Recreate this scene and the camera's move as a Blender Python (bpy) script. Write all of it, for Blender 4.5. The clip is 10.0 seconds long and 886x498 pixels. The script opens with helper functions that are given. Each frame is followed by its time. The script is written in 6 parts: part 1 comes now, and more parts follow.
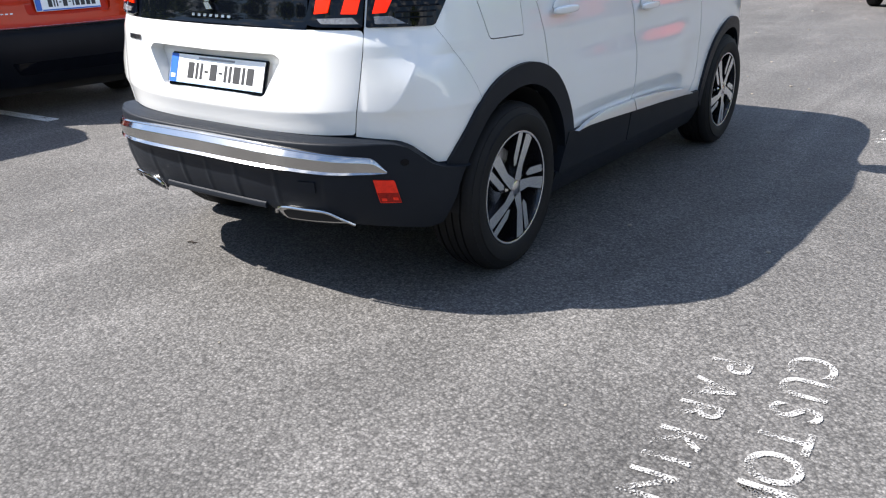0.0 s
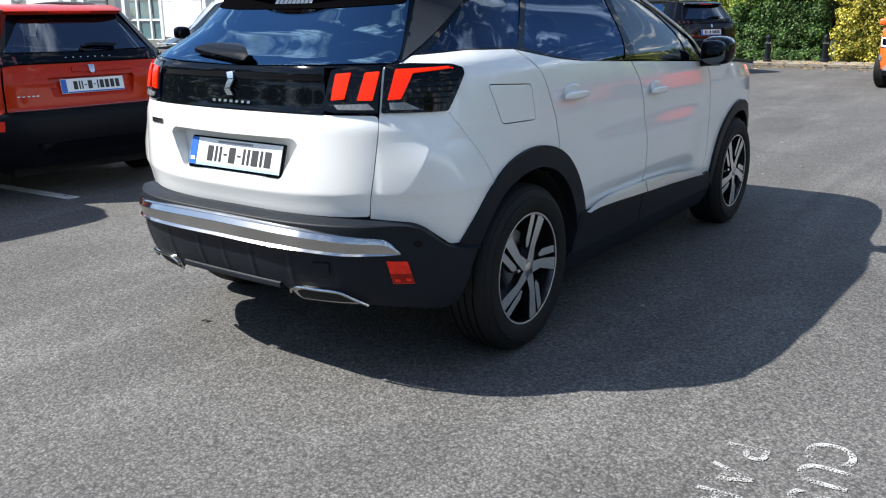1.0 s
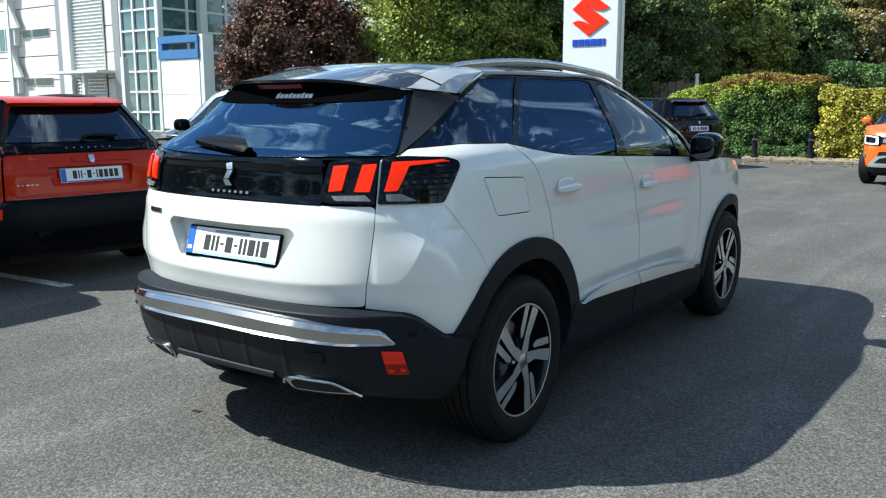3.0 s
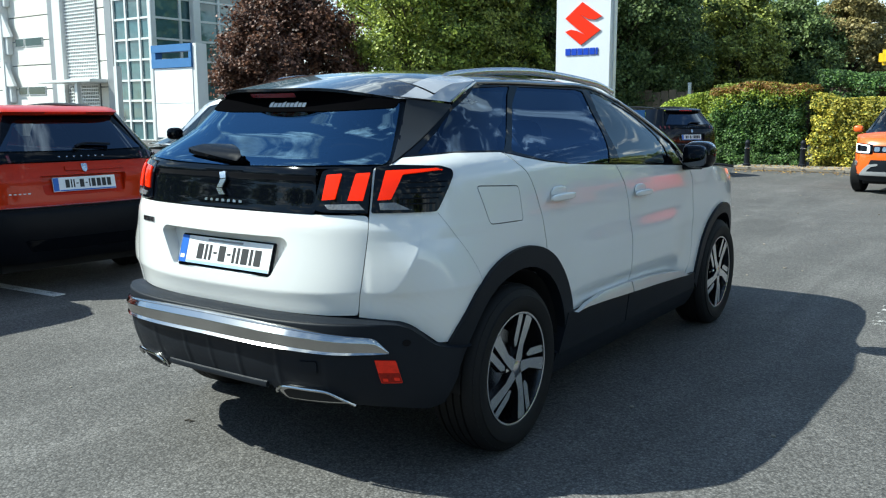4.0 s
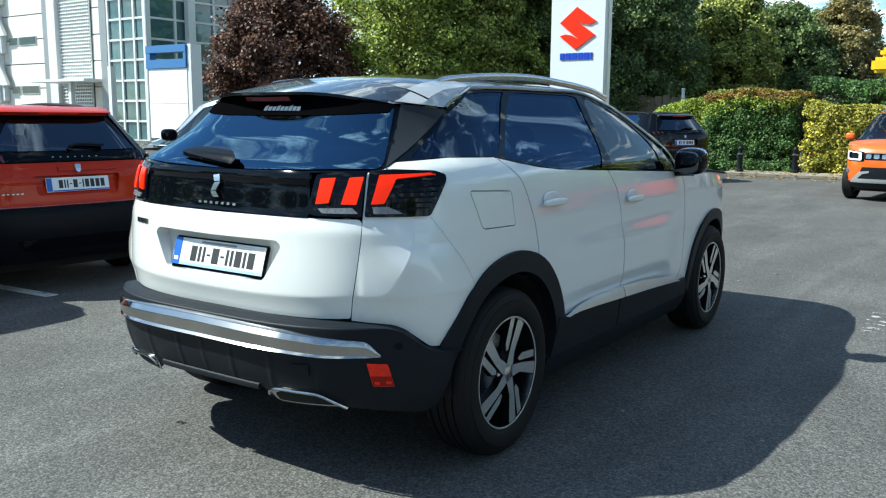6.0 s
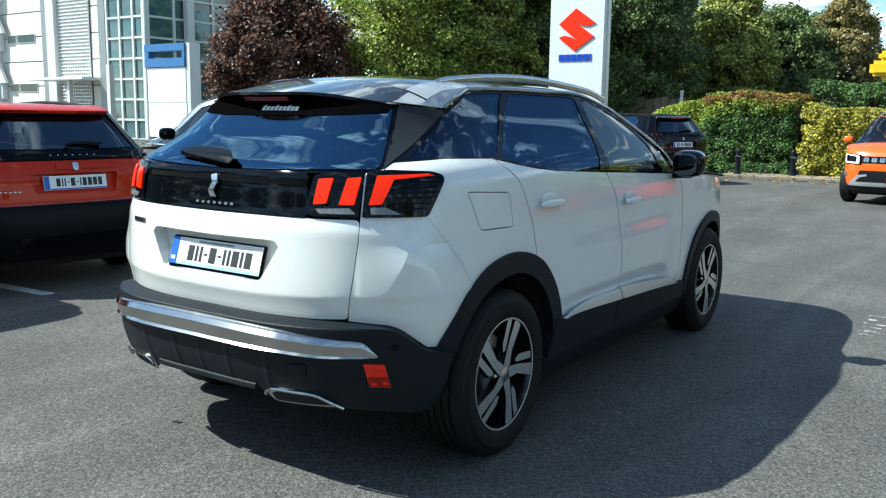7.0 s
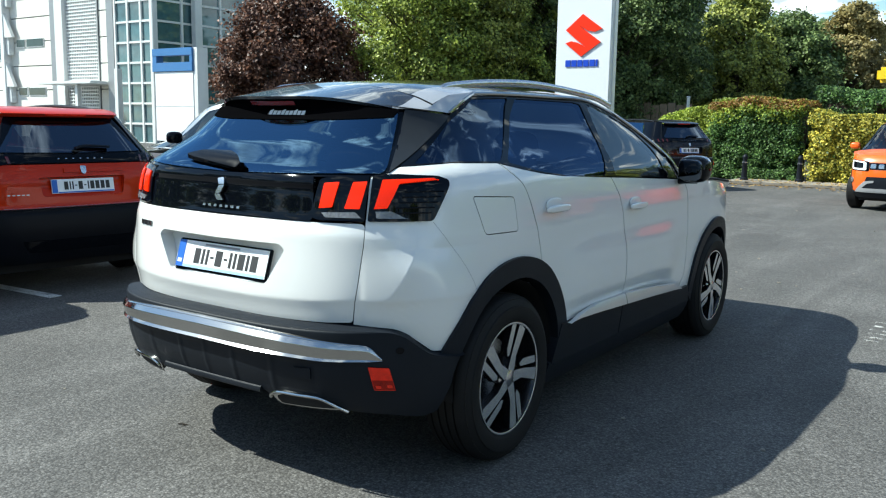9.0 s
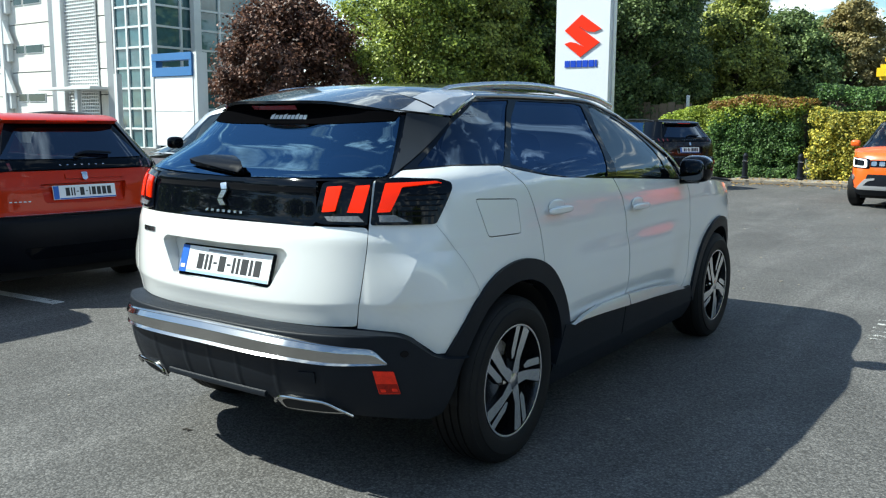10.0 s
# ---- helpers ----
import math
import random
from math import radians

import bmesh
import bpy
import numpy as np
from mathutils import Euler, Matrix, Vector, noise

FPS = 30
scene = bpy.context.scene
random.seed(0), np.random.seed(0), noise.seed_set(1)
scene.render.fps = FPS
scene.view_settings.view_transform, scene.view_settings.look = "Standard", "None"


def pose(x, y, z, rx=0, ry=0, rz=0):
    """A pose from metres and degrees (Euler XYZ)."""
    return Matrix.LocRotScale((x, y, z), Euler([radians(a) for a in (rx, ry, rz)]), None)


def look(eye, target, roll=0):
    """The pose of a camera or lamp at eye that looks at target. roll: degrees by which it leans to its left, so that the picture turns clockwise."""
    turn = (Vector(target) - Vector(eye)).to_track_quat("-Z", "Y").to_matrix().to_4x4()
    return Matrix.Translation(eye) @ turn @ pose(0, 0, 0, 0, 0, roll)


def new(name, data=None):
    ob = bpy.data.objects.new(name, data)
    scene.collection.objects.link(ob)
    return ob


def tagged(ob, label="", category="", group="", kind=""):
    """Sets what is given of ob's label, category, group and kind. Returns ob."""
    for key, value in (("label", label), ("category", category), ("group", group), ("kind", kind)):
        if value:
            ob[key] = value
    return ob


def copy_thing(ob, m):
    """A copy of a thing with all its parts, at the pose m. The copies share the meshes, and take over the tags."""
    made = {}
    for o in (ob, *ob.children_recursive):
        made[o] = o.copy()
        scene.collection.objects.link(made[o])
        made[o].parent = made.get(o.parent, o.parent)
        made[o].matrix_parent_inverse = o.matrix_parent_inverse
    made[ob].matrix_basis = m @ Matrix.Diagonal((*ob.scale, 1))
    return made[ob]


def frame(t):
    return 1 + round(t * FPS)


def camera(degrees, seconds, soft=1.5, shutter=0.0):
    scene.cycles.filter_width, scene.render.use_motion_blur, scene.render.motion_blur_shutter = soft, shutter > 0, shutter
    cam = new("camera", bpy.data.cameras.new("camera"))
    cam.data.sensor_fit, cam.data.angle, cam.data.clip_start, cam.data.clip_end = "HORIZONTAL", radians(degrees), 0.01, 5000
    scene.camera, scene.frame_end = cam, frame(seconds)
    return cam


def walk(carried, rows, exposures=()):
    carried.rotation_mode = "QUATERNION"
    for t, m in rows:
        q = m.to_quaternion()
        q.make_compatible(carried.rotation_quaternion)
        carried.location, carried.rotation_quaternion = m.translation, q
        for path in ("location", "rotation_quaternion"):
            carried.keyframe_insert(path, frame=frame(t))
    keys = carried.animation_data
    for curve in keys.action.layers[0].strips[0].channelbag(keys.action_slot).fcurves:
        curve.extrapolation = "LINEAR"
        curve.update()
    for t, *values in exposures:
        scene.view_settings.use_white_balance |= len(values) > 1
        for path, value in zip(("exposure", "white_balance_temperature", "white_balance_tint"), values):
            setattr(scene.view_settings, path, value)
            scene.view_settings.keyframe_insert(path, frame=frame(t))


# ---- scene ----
cam = camera(54.8, 10.0, soft=1.2)
PATH = [
    (0, (2.593, -2.955, 1.361), (1.519, -1.422, 0.655), -0.6),
    (0.5, (2.602, -2.955, 1.378), (1.504, -1.403, 0.755), -0.8),
    (1, (2.602, -2.964, 1.387), (1.473, -1.404, 0.849), -0.6),
    (1.5, (2.599, -2.974, 1.392), (1.463, -1.395, 0.928), -0.5),
    (2, (2.599, -2.975, 1.387), (1.459, -1.388, 0.961), -0.1),
    (2.5, (2.601, -2.979, 1.389), (1.455, -1.382, 1.021), -0.2),
    (4, (2.602, -2.978, 1.389), (1.471, -1.358, 1.077), -0.1),
    (4.5, (2.607, -2.982, 1.393), (1.485, -1.356, 1.082), -0.3),
    (5, (2.613, -2.987, 1.398), (1.489, -1.361, 1.09), -0.4),
    (5.5, (2.614, -2.992, 1.397), (1.492, -1.365, 1.091), 0.0),
    (7, (2.614, -2.989, 1.399), (1.5, -1.357, 1.095), 0.8),
    (7.5, (2.624, -2.991, 1.399), (1.508, -1.359, 1.096), 0.8),
    (8, (2.625, -2.994, 1.398), (1.505, -1.364, 1.098), 0.7),
    (8.5, (2.622, -2.997, 1.398), (1.5, -1.368, 1.1), 0.8),
    (9, (2.624, -2.997, 1.398), (1.497, -1.371, 1.105), 1.0),
    (9.5, (2.62, -3.0, 1.399), (1.491, -1.375, 1.109), 0.7),
    (10, (2.616, -3.001, 1.402), (1.487, -1.376, 1.113), 0.4),
]
LIGHT = [(0, 1.42, 6450, 12), (0.5, 1.16, 6450, 11), (1, 1.09, 6350, 9), (1.5, 1.03, 6300, 6), (2, 0.96, 6270, 3), (2.7, 0.92, 6220, 0), (4, 0.92, 6100, -3), (7, 0.92, 6020, -5), (8.5, 0.93, 6100, -3), (10, 0.93, 6170, -2)]
walk(cam, [(t, look(eye, target, roll)) for t, eye, target, roll in PATH], LIGHT)

# ---- world ----
from mathutils import geometry

SUN = Vector((-0.80, -0.53, 1.0)).normalized()
world = bpy.data.worlds.new("world")
scene.world = world
world.use_nodes = True
_nt = world.node_tree
_nt.nodes.clear()


def _wn(kind, **kw):
    n = _nt.nodes.new(kind)
    for k, v in kw.items():
        n.inputs[k].default_value = v
    return n


_out = _wn("ShaderNodeOutputWorld")
_bg = _wn("ShaderNodeBackground", Strength=0.094)
_sky = _nt.nodes.new("ShaderNodeTexSky")
_sky.sky_type = "NISHITA"
_sky.sun_disc = False
_sky.sun_elevation = math.asin(SUN.z)
_sky.sun_rotation = math.atan2(SUN.x, SUN.y)
_sky.air_density, _sky.dust_density, _sky.ozone_density = 1.0, 0.05, 2.2
# broken cumulus over the whole dome
_tc = _nt.nodes.new("ShaderNodeTexCoord")
_sep = _nt.nodes.new("ShaderNodeSeparateXYZ")
_add = _nt.nodes.new("ShaderNodeMath")
_add.operation = "ADD"
_add.inputs[1].default_value = 0.25
_dx = _nt.nodes.new("ShaderNodeMath")
_dx.operation = "DIVIDE"
_dy = _nt.nodes.new("ShaderNodeMath")
_dy.operation = "DIVIDE"
_cmb = _nt.nodes.new("ShaderNodeCombineXYZ")
_noi = _wn("ShaderNodeTexNoise", Scale=4.2, Detail=12.0, Roughness=0.56, Distortion=0.5)
_off = _nt.nodes.new("ShaderNodeMapping")
_off.inputs["Location"].default_value = (2.30, 0.85, 0.0)
_off.inputs["Rotation"].default_value = (0, 0, radians(38))
_off.inputs["Scale"].default_value = (1.0, 1.35, 1.0)
_rmp = _nt.nodes.new("ShaderNodeValToRGB")
_rmp.color_ramp.elements[0].position, _rmp.color_ramp.elements[1].position = 0.55, 0.655
# cloud tops are bright, their thick middles grey
_body = _wn("ShaderNodeTexNoise", Scale=9.0, Detail=8.0, Roughness=0.6)
_tone = _nt.nodes.new("ShaderNodeValToRGB")
_tone.color_ramp.elements[0].position, _tone.color_ramp.elements[1].position = 0.36, 0.66
_tone.color_ramp.elements[0].color, _tone.color_ramp.elements[1].color = (4.6, 4.9, 5.4, 1), (15.0, 15.0, 15.0, 1)
_mix = _nt.nodes.new("ShaderNodeMix")
_mix.data_type = "RGBA"
_L = _nt.links.new
_L(_tc.outputs["Generated"], _sep.inputs[0])
_L(_sep.outputs["Z"], _add.inputs[0])
_L(_sep.outputs["X"], _dx.inputs[0]), _L(_add.outputs[0], _dx.inputs[1])
_L(_sep.outputs["Y"], _dy.inputs[0]), _L(_add.outputs[0], _dy.inputs[1])
_L(_dx.outputs[0], _cmb.inputs[0]), _L(_dy.outputs[0], _cmb.inputs[1])
_L(_cmb.outputs[0], _off.inputs[0])
_L(_off.outputs[0], _noi.inputs["Vector"])
_L(_off.outputs[0], _body.inputs["Vector"])
# banks of cloud low over the horizon
_low = _nt.nodes.new("ShaderNodeMapRange")
for _k, _v in (("From Min", 0.0), ("From Max", 0.4), ("To Min", 0.11), ("To Max", 0.0)):
    _low.inputs[_k].default_value = _v
_sum = _nt.nodes.new("ShaderNodeMath")
_sum.operation = "ADD"
_L(_sep.outputs["Z"], _low.inputs["Value"])
_L(_noi.outputs["Fac"], _sum.inputs[0]), _L(_low.outputs[0], _sum.inputs[1])
_L(_sum.outputs[0], _rmp.inputs[0])
_L(_body.outputs["Fac"], _tone.inputs[0])
_L(_rmp.outputs["Color"], _mix.inputs[0])
_L(_tone.outputs["Color"], _mix.inputs[7])
_hs = _wn("ShaderNodeHueSaturation", Saturation=1.0)
_L(_sky.outputs[0], _hs.inputs["Color"])
_L(_hs.outputs[0], _mix.inputs[6])
_L(_mix.outputs[2], _bg.inputs["Color"])
_L(_bg.outputs[0], _out.inputs[0])

sun_data = bpy.data.lights.new("sun", "SUN")
sun_data.energy, sun_data.angle, sun_data.color = 4.8, radians(0.53), (1.0, 0.95, 0.88)
sun = new("sun", sun_data)
sun.matrix_world = look(SUN * 60, (0, 0, 0))


# ---- materials ----
def material(name, base, rough=0.5, metal=0.0, vary=0.12, scale=6.0, fine=60.0, bump=0.0, bump_scale=80.0, coat=0.0,
             spec=0.5, emit=None, islands=False, hue=None):
    """A principled surface with two scales of colour variation, roughness wear and fine relief."""
    m = bpy.data.materials.new(name)
    m.use_nodes = True
    nt = m.node_tree
    b = nt.nodes["Principled BSDF"]
    b.inputs["Roughness"].default_value, b.inputs["Metallic"].default_value = rough, metal
    b.inputs["Coat Weight"].default_value, b.inputs["Coat Roughness"].default_value = coat, 0.03
    b.inputs["Specular IOR Level"].default_value = spec
    tc = nt.nodes.new("ShaderNodeTexCoord")
    n1, n2 = nt.nodes.new("ShaderNodeTexNoise"), nt.nodes.new("ShaderNodeTexNoise")
    n1.inputs["Scale"].default_value, n2.inputs["Scale"].default_value = scale, fine
    n1.inputs["Detail"].default_value, n2.inputs["Detail"].default_value = 4, 3
    for n in (n1, n2):
        nt.links.new(tc.outputs["Object"], n.inputs["Vector"])
    avg = nt.nodes.new("ShaderNodeMath")
    avg.operation = "ADD"
    nt.links.new(n1.outputs["Fac"], avg.inputs[0]), nt.links.new(n2.outputs["Fac"], avg.inputs[1])
    mr = nt.nodes.new("ShaderNodeMapRange")
    mr.inputs["From Min"].default_value, mr.inputs["From Max"].default_value = 0.6, 1.4
    mr.inputs["To Min"].default_value, mr.inputs["To Max"].default_value = 1 - vary, 1 + vary
    nt.links.new(avg.outputs[0], mr.inputs["Value"])
    mul = nt.nodes.new("ShaderNodeMix")
    mul.data_type, mul.blend_type = "RGBA", "MULTIPLY"
    mul.inputs[0].default_value = 1.0
    mul.inputs[6].default_value = (*base, 1)
    nt.links.new(mr.outputs[0], mul.inputs[7])
    last = mul.outputs[2]
    if islands:
        geo = nt.nodes.new("ShaderNodeNewGeometry")
        rmp = nt.nodes.new("ShaderNodeValToRGB")
        rmp.color_ramp.elements[0].color, rmp.color_ramp.elements[1].color = (*hue[0], 1), (*hue[1], 1)
        nt.links.new(geo.outputs["Random Per Island"], rmp.inputs[0])
        nt.links.new(rmp.outputs[0], mul.inputs[6])
    nt.links.new(last, b.inputs["Base Color"])
    if bump:
        n3 = nt.nodes.new("ShaderNodeTexNoise")
        n3.inputs["Scale"].default_value, n3.inputs["Detail"].default_value = bump_scale, 4
        nt.links.new(tc.outputs["Object"], n3.inputs["Vector"])
        bp = nt.nodes.new("ShaderNodeBump")
        bp.inputs["Strength"].default_value, bp.inputs["Distance"].default_value = bump, 0.01
        nt.links.new(n3.outputs["Fac"], bp.inputs["Height"])
        nt.links.new(bp.outputs[0], b.inputs["Normal"])
    if emit:
        b.inputs["Emission Color"].default_value, b.inputs["Emission Strength"].default_value = (*emit[0], 1), emit[1]
    return m


def glass_material(name, tint, rough=0.0, ior=1.5, sheen=(1, 1, 1)):
    m = bpy.data.materials.new(name)
    m.use_nodes = True
    nt = m.node_tree
    nt.nodes.clear()
    out = nt.nodes.new("ShaderNodeOutputMaterial")
    mix, fr = nt.nodes.new("ShaderNodeMixShader"), nt.nodes.new("ShaderNodeFresnel")
    tr, gl = nt.nodes.new("ShaderNodeBsdfTransparent"), nt.nodes.new("ShaderNodeBsdfGlossy")
    fr.inputs["IOR"].default_value = ior
    tr.inputs["Color"].default_value = (*tint, 1)
    gl.inputs["Roughness"].default_value = rough
    gl.inputs["Color"].default_value = (*sheen, 1)
    nt.links.new(fr.outputs[0], mix.inputs[0])
    nt.links.new(tr.outputs[0], mix.inputs[1]), nt.links.new(gl.outputs[0], mix.inputs[2])
    nt.links.new(mix.outputs[0], out.inputs[0])
    return m


def asphalt_material():
    m = bpy.data.materials.new("asphalt")
    m.use_nodes = True
    nt = m.node_tree
    b = nt.nodes["Principled BSDF"]
    tc = nt.nodes.new("ShaderNodeTexCoord")

    def tex(kind, s, detail=3.0, **kw):
        n = nt.nodes.new(kind)
        n.inputs["Scale"].default_value = s
        if kind == "ShaderNodeTexNoise":
            n.inputs["Detail"].default_value = detail
        for k, v in kw.items():
            n.inputs[k].default_value = v
        nt.links.new(tc.outputs["Object"], n.inputs["Vector"])
        return n

    def rng(sock, a, c, lo, hi):
        r = nt.nodes.new("ShaderNodeMapRange")
        for k, v in zip(("From Min", "From Max", "To Min", "To Max"), (a, c, lo, hi)):
            r.inputs[k].default_value = v
        nt.links.new(sock, r.inputs["Value"])
        return r.outputs[0]

    def mul(a, c):
        n = nt.nodes.new("ShaderNodeMath")
        n.operation = "MULTIPLY"
        nt.links.new(a, n.inputs[0]), nt.links.new(c, n.inputs[1])
        return n.outputs[0]

    chips = tex("ShaderNodeTexVoronoi", 92.0)
    small = tex("ShaderNodeTexVoronoi", 190.0)
    grain = tex("ShaderNodeTexNoise", 170.0, 2.0)
    mid = tex("ShaderNodeTexNoise", 9.0, 5.0)
    track = tex("ShaderNodeTexNoise", 1.0, 5.0, Distortion=0.9)
    lay = nt.nodes.new("ShaderNodeMapping")
    lay.inputs["Rotation"].default_value, lay.inputs["Scale"].default_value = (0, 0, radians(-24)), (1.5, 0.22, 1)
    lay.inputs["Location"].default_value = (3.7, 1.3, 0)
    nt.links.new(tc.outputs["Object"], lay.inputs[0]), nt.links.new(lay.outputs[0], track.inputs["Vector"])
    big = tex("ShaderNodeTexNoise", 0.7, 5.0, Distortion=0.8)
    coarse = tex("ShaderNodeTexNoise", 46.0, 3.0)
    sepc, seps = nt.nodes.new("ShaderNodeSeparateColor"), nt.nodes.new("ShaderNodeSeparateColor")
    nt.links.new(chips.outputs["Color"], sepc.inputs[0]), nt.links.new(small.outputs["Color"], seps.inputs[0])
    # stone chips of their own greys in dark binder, with finer grit between
    v = mul(rng(sepc.outputs[0], 0, 1, 0.72, 1.30), rng(chips.outputs["Distance"], 0.25, 0.75, 1.12, 0.58))
    v = mul(v, rng(seps.outputs[1], 0, 1, 0.75, 1.25))
    v = mul(v, rng(grain.outputs["Fac"], 0.36, 0.64, 0.80, 1.20))
    v = mul(v, rng(mid.outputs["Fac"], 0.3, 0.7, 0.92, 1.08))
    v = mul(v, rng(big.outputs["Fac"], 0.3, 0.7, 0.80, 1.2))
    v = mul(v, rng(coarse.outputs["Fac"], 0.36, 0.64, 0.80, 1.20))
    v = mul(v, rng(track.outputs["Fac"], 0.50, 0.68, 0.96, 1.24))
    col = nt.nodes.new("ShaderNodeMix")
    col.data_type, col.blend_type = "RGBA", "MULTIPLY"
    col.inputs[0].default_value = 1.0
    col.inputs[6].default_value = (ASPHALT, ASPHALT * 0.965, ASPHALT * 0.92, 1)
    nt.links.new(v, col.inputs[7])
    nt.links.new(col.outputs[2], b.inputs["Base Color"])
    b.inputs["Roughness"].default_value = 0.8
    b.inputs["Specular IOR Level"].default_value = 0.4
    bp = nt.nodes.new("ShaderNodeBump")
    bp.inputs["Strength"].default_value, bp.inputs["Distance"].default_value = 0.5, 0.005
    bp.invert = True
    nt.links.new(chips.outputs["Distance"], bp.inputs["Height"])
    nt.links.new(bp.outputs[0], b.inputs["Normal"])
    return m


ASPHALT = 0.108
M = dict(
    asphalt=asphalt_material(),
    white_paint=material("white_paint", (0.78, 0.785, 0.77), 0.28, 0.0, 0.015, 3, 400, coat=1.0),
    red_paint=material("red_paint", (0.46, 0.023, 0.002), 0.28, 0.0, 0.05, 3, 500, coat=0.3, spec=0.15),
    orange_paint=material("orange_paint", (0.74, 0.115, 0.006), 0.3, 0.0, 0.03, 3, 500, coat=0.6),
    silver_paint=material("silver_paint", (0.42, 0.43, 0.44), 0.3, 0.7, 0.03, 3, 500, coat=1.0),
    dark_paint=material("dark_paint", (0.006, 0.003, 0.004), 0.25, 0.0, 0.05, 3, 500, coat=0.35, spec=0.3),
    black_gloss=material("black_gloss", (0.002, 0.0028, 0.005), 0.04, 0.0, 0.1, 5, 90, spec=0.19),
    grey_roof=material("grey_roof", (0.10, 0.105, 0.115), 0.14, 0.8, 0.05, 3, 300, coat=1.0),
    clad=material("clad_plastic", (0.010, 0.0128, 0.018), 0.48, 0.0, 0.15, 8, 250, bump=0.12, bump_scale=700, spec=0.17),
    # cladding plastic with the shade at the compact's tail darkened into its colour
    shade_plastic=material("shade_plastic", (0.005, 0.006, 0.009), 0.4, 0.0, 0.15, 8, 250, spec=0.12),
    wiper_black=material("wiper_black", (0.0025, 0.0025, 0.003), 0.3, 0.0, 0.1, 9, 120, spec=0.0),
    wiper_gloss=material("wiper_gloss", (0.003, 0.003, 0.004), 0.2, 0.0, 0.1, 9, 120, spec=0.12),
    mirror_dark=material("mirror_dark", (0.13, 0.14, 0.16), 0.04, 1.0, 0.02, 3, 60),
    dark=material("dark_void", (0.008, 0.008, 0.009), 0.9, 0.0, 0.2, 5, 60),
    chrome=material("chrome", (0.46, 0.46, 0.455), 0.15, 1.0, 0.02, 3, 60),
    silver_trim=material("silver_trim", (0.50, 0.51, 0.53), 0.24, 0.5, 0.03, 6, 90, coat=0.6),
    satin=material("satin_aluminium", (0.62, 0.63, 0.65), 0.25, 1.0, 0.04, 6, 90),
    sill_trim=material("brushed_sill_trim", (0.66, 0.67, 0.70), 0.42, 0.8, 0.05, 6, 120),
    rubber=material("tyre_rubber", (0.008, 0.008, 0.0085), 0.7, 0.0, 0.25, 9, 120, bump=0.1, bump_scale=300, spec=0.25),
    alloy=material("machined_alloy", (0.66, 0.66, 0.66), 0.27, 0.75, 0.10, 9, 160),
    alloy_dark=material("black_alloy", (0.012, 0.012, 0.014), 0.25, 0.3, 0.1, 9, 160, coat=0.5),
    # the lamps are off: emission stands in for sunlight glowing in the red plastic
    lamp_red=material("lamp_red", (0.70, 0.016, 0.001), 0.2, 0.0, 0.08, 20, 300, spec=0.25, emit=((1.0, 0.022, 0.0), 0.3)),
    lamp_clear=material("lamp_clear", (0.20, 0.205, 0.215), 0.15, 0.2, 0.45, 30, 90, bump=0.5, bump_scale=120, coat=0.6),
    lamp_unlit=material("lamp_unlit", (0.07, 0.004, 0.004), 0.15, 0.0, 0.1, 30, 200, coat=1.0),
    reflector_dark=material("reflector_dark", (0.30, 0.008, 0.003), 0.2, 0.0, 0.5, 60, 260, spec=0.3),
    reflector=material("reflector_red", (0.85, 0.03, 0.012), 0.25, 0.0, 0.25, 40, 300, spec=0.3),
    plate=material("plate_white", (0.84, 0.85, 0.86), 0.4, 0.0, 0.03, 5, 200),
    plate_blue=material("plate_blue", (0.02, 0.12, 0.5), 0.4, 0.0, 0.05, 5, 200),
    ink=material("plate_ink", (0.02, 0.02, 0.022), 0.5, 0.0, 0.1, 20, 200),
    glass=glass_material("window_glass", (0.30, 0.34, 0.34), ior=1.65),
    glass_dark=glass_material("privacy_glass", (0.07, 0.085, 0.10), ior=2.7, sheen=(0.38, 0.66, 1.0)),
    glass_side=glass_material("privacy_side_glass", (0.07, 0.085, 0.10), ior=1.58, sheen=(0.42, 0.62, 1.0)),
    glass_grey=glass_material("grey_privacy_glass", (0.07, 0.08, 0.09), ior=2.2, sheen=(0.62, 0.74, 0.95)),
    pillar_satin=material("pillar_satin", (0.016, 0.018, 0.021), 0.34, 0.0, 0.08, 6, 90, spec=0.3),
    seam=material("seam_shadow", (0.30, 0.31, 0.32), 0.7, 0.0, 0.1, 9, 90),
    seat=material("seat_cloth", (0.03, 0.03, 0.033), 0.85, 0.0, 0.2, 12, 300, bump=0.2, bump_scale=400),
)


M["white_paint"].node_tree.nodes["Principled BSDF"].inputs["Coat IOR"].default_value = 1.5


# ---- mesh helpers ----
def part(name, bm, mat, parent=None, label="", smooth=True, bevel=0.0, auto=40):
    """Links a bmesh as one mesh object, under a thing or a part."""
    if bevel:
        edges = [e for e in bm.edges if len(e.link_faces) == 2 and e.calc_face_angle(0) > 0.6]
        bmesh.ops.bevel(bm, geom=edges, offset=bevel, segments=2, affect="EDGES", clamp_overlap=True)
    me = bpy.data.meshes.new(name)
    bm.to_mesh(me)
    bm.free()
    if smooth:
        me.polygons.foreach_set("use_smooth", [True] * len(me.polygons))
        me.set_sharp_from_angle(angle=radians(auto))
    for mm in mat if isinstance(mat, (list, tuple)) else (mat,):
        me.materials.append(M[mm] if isinstance(mm, str) else mm)
    ob = new(name, me)
    ob.parent = parent
    if label:
        tagged(ob, label)
    return ob


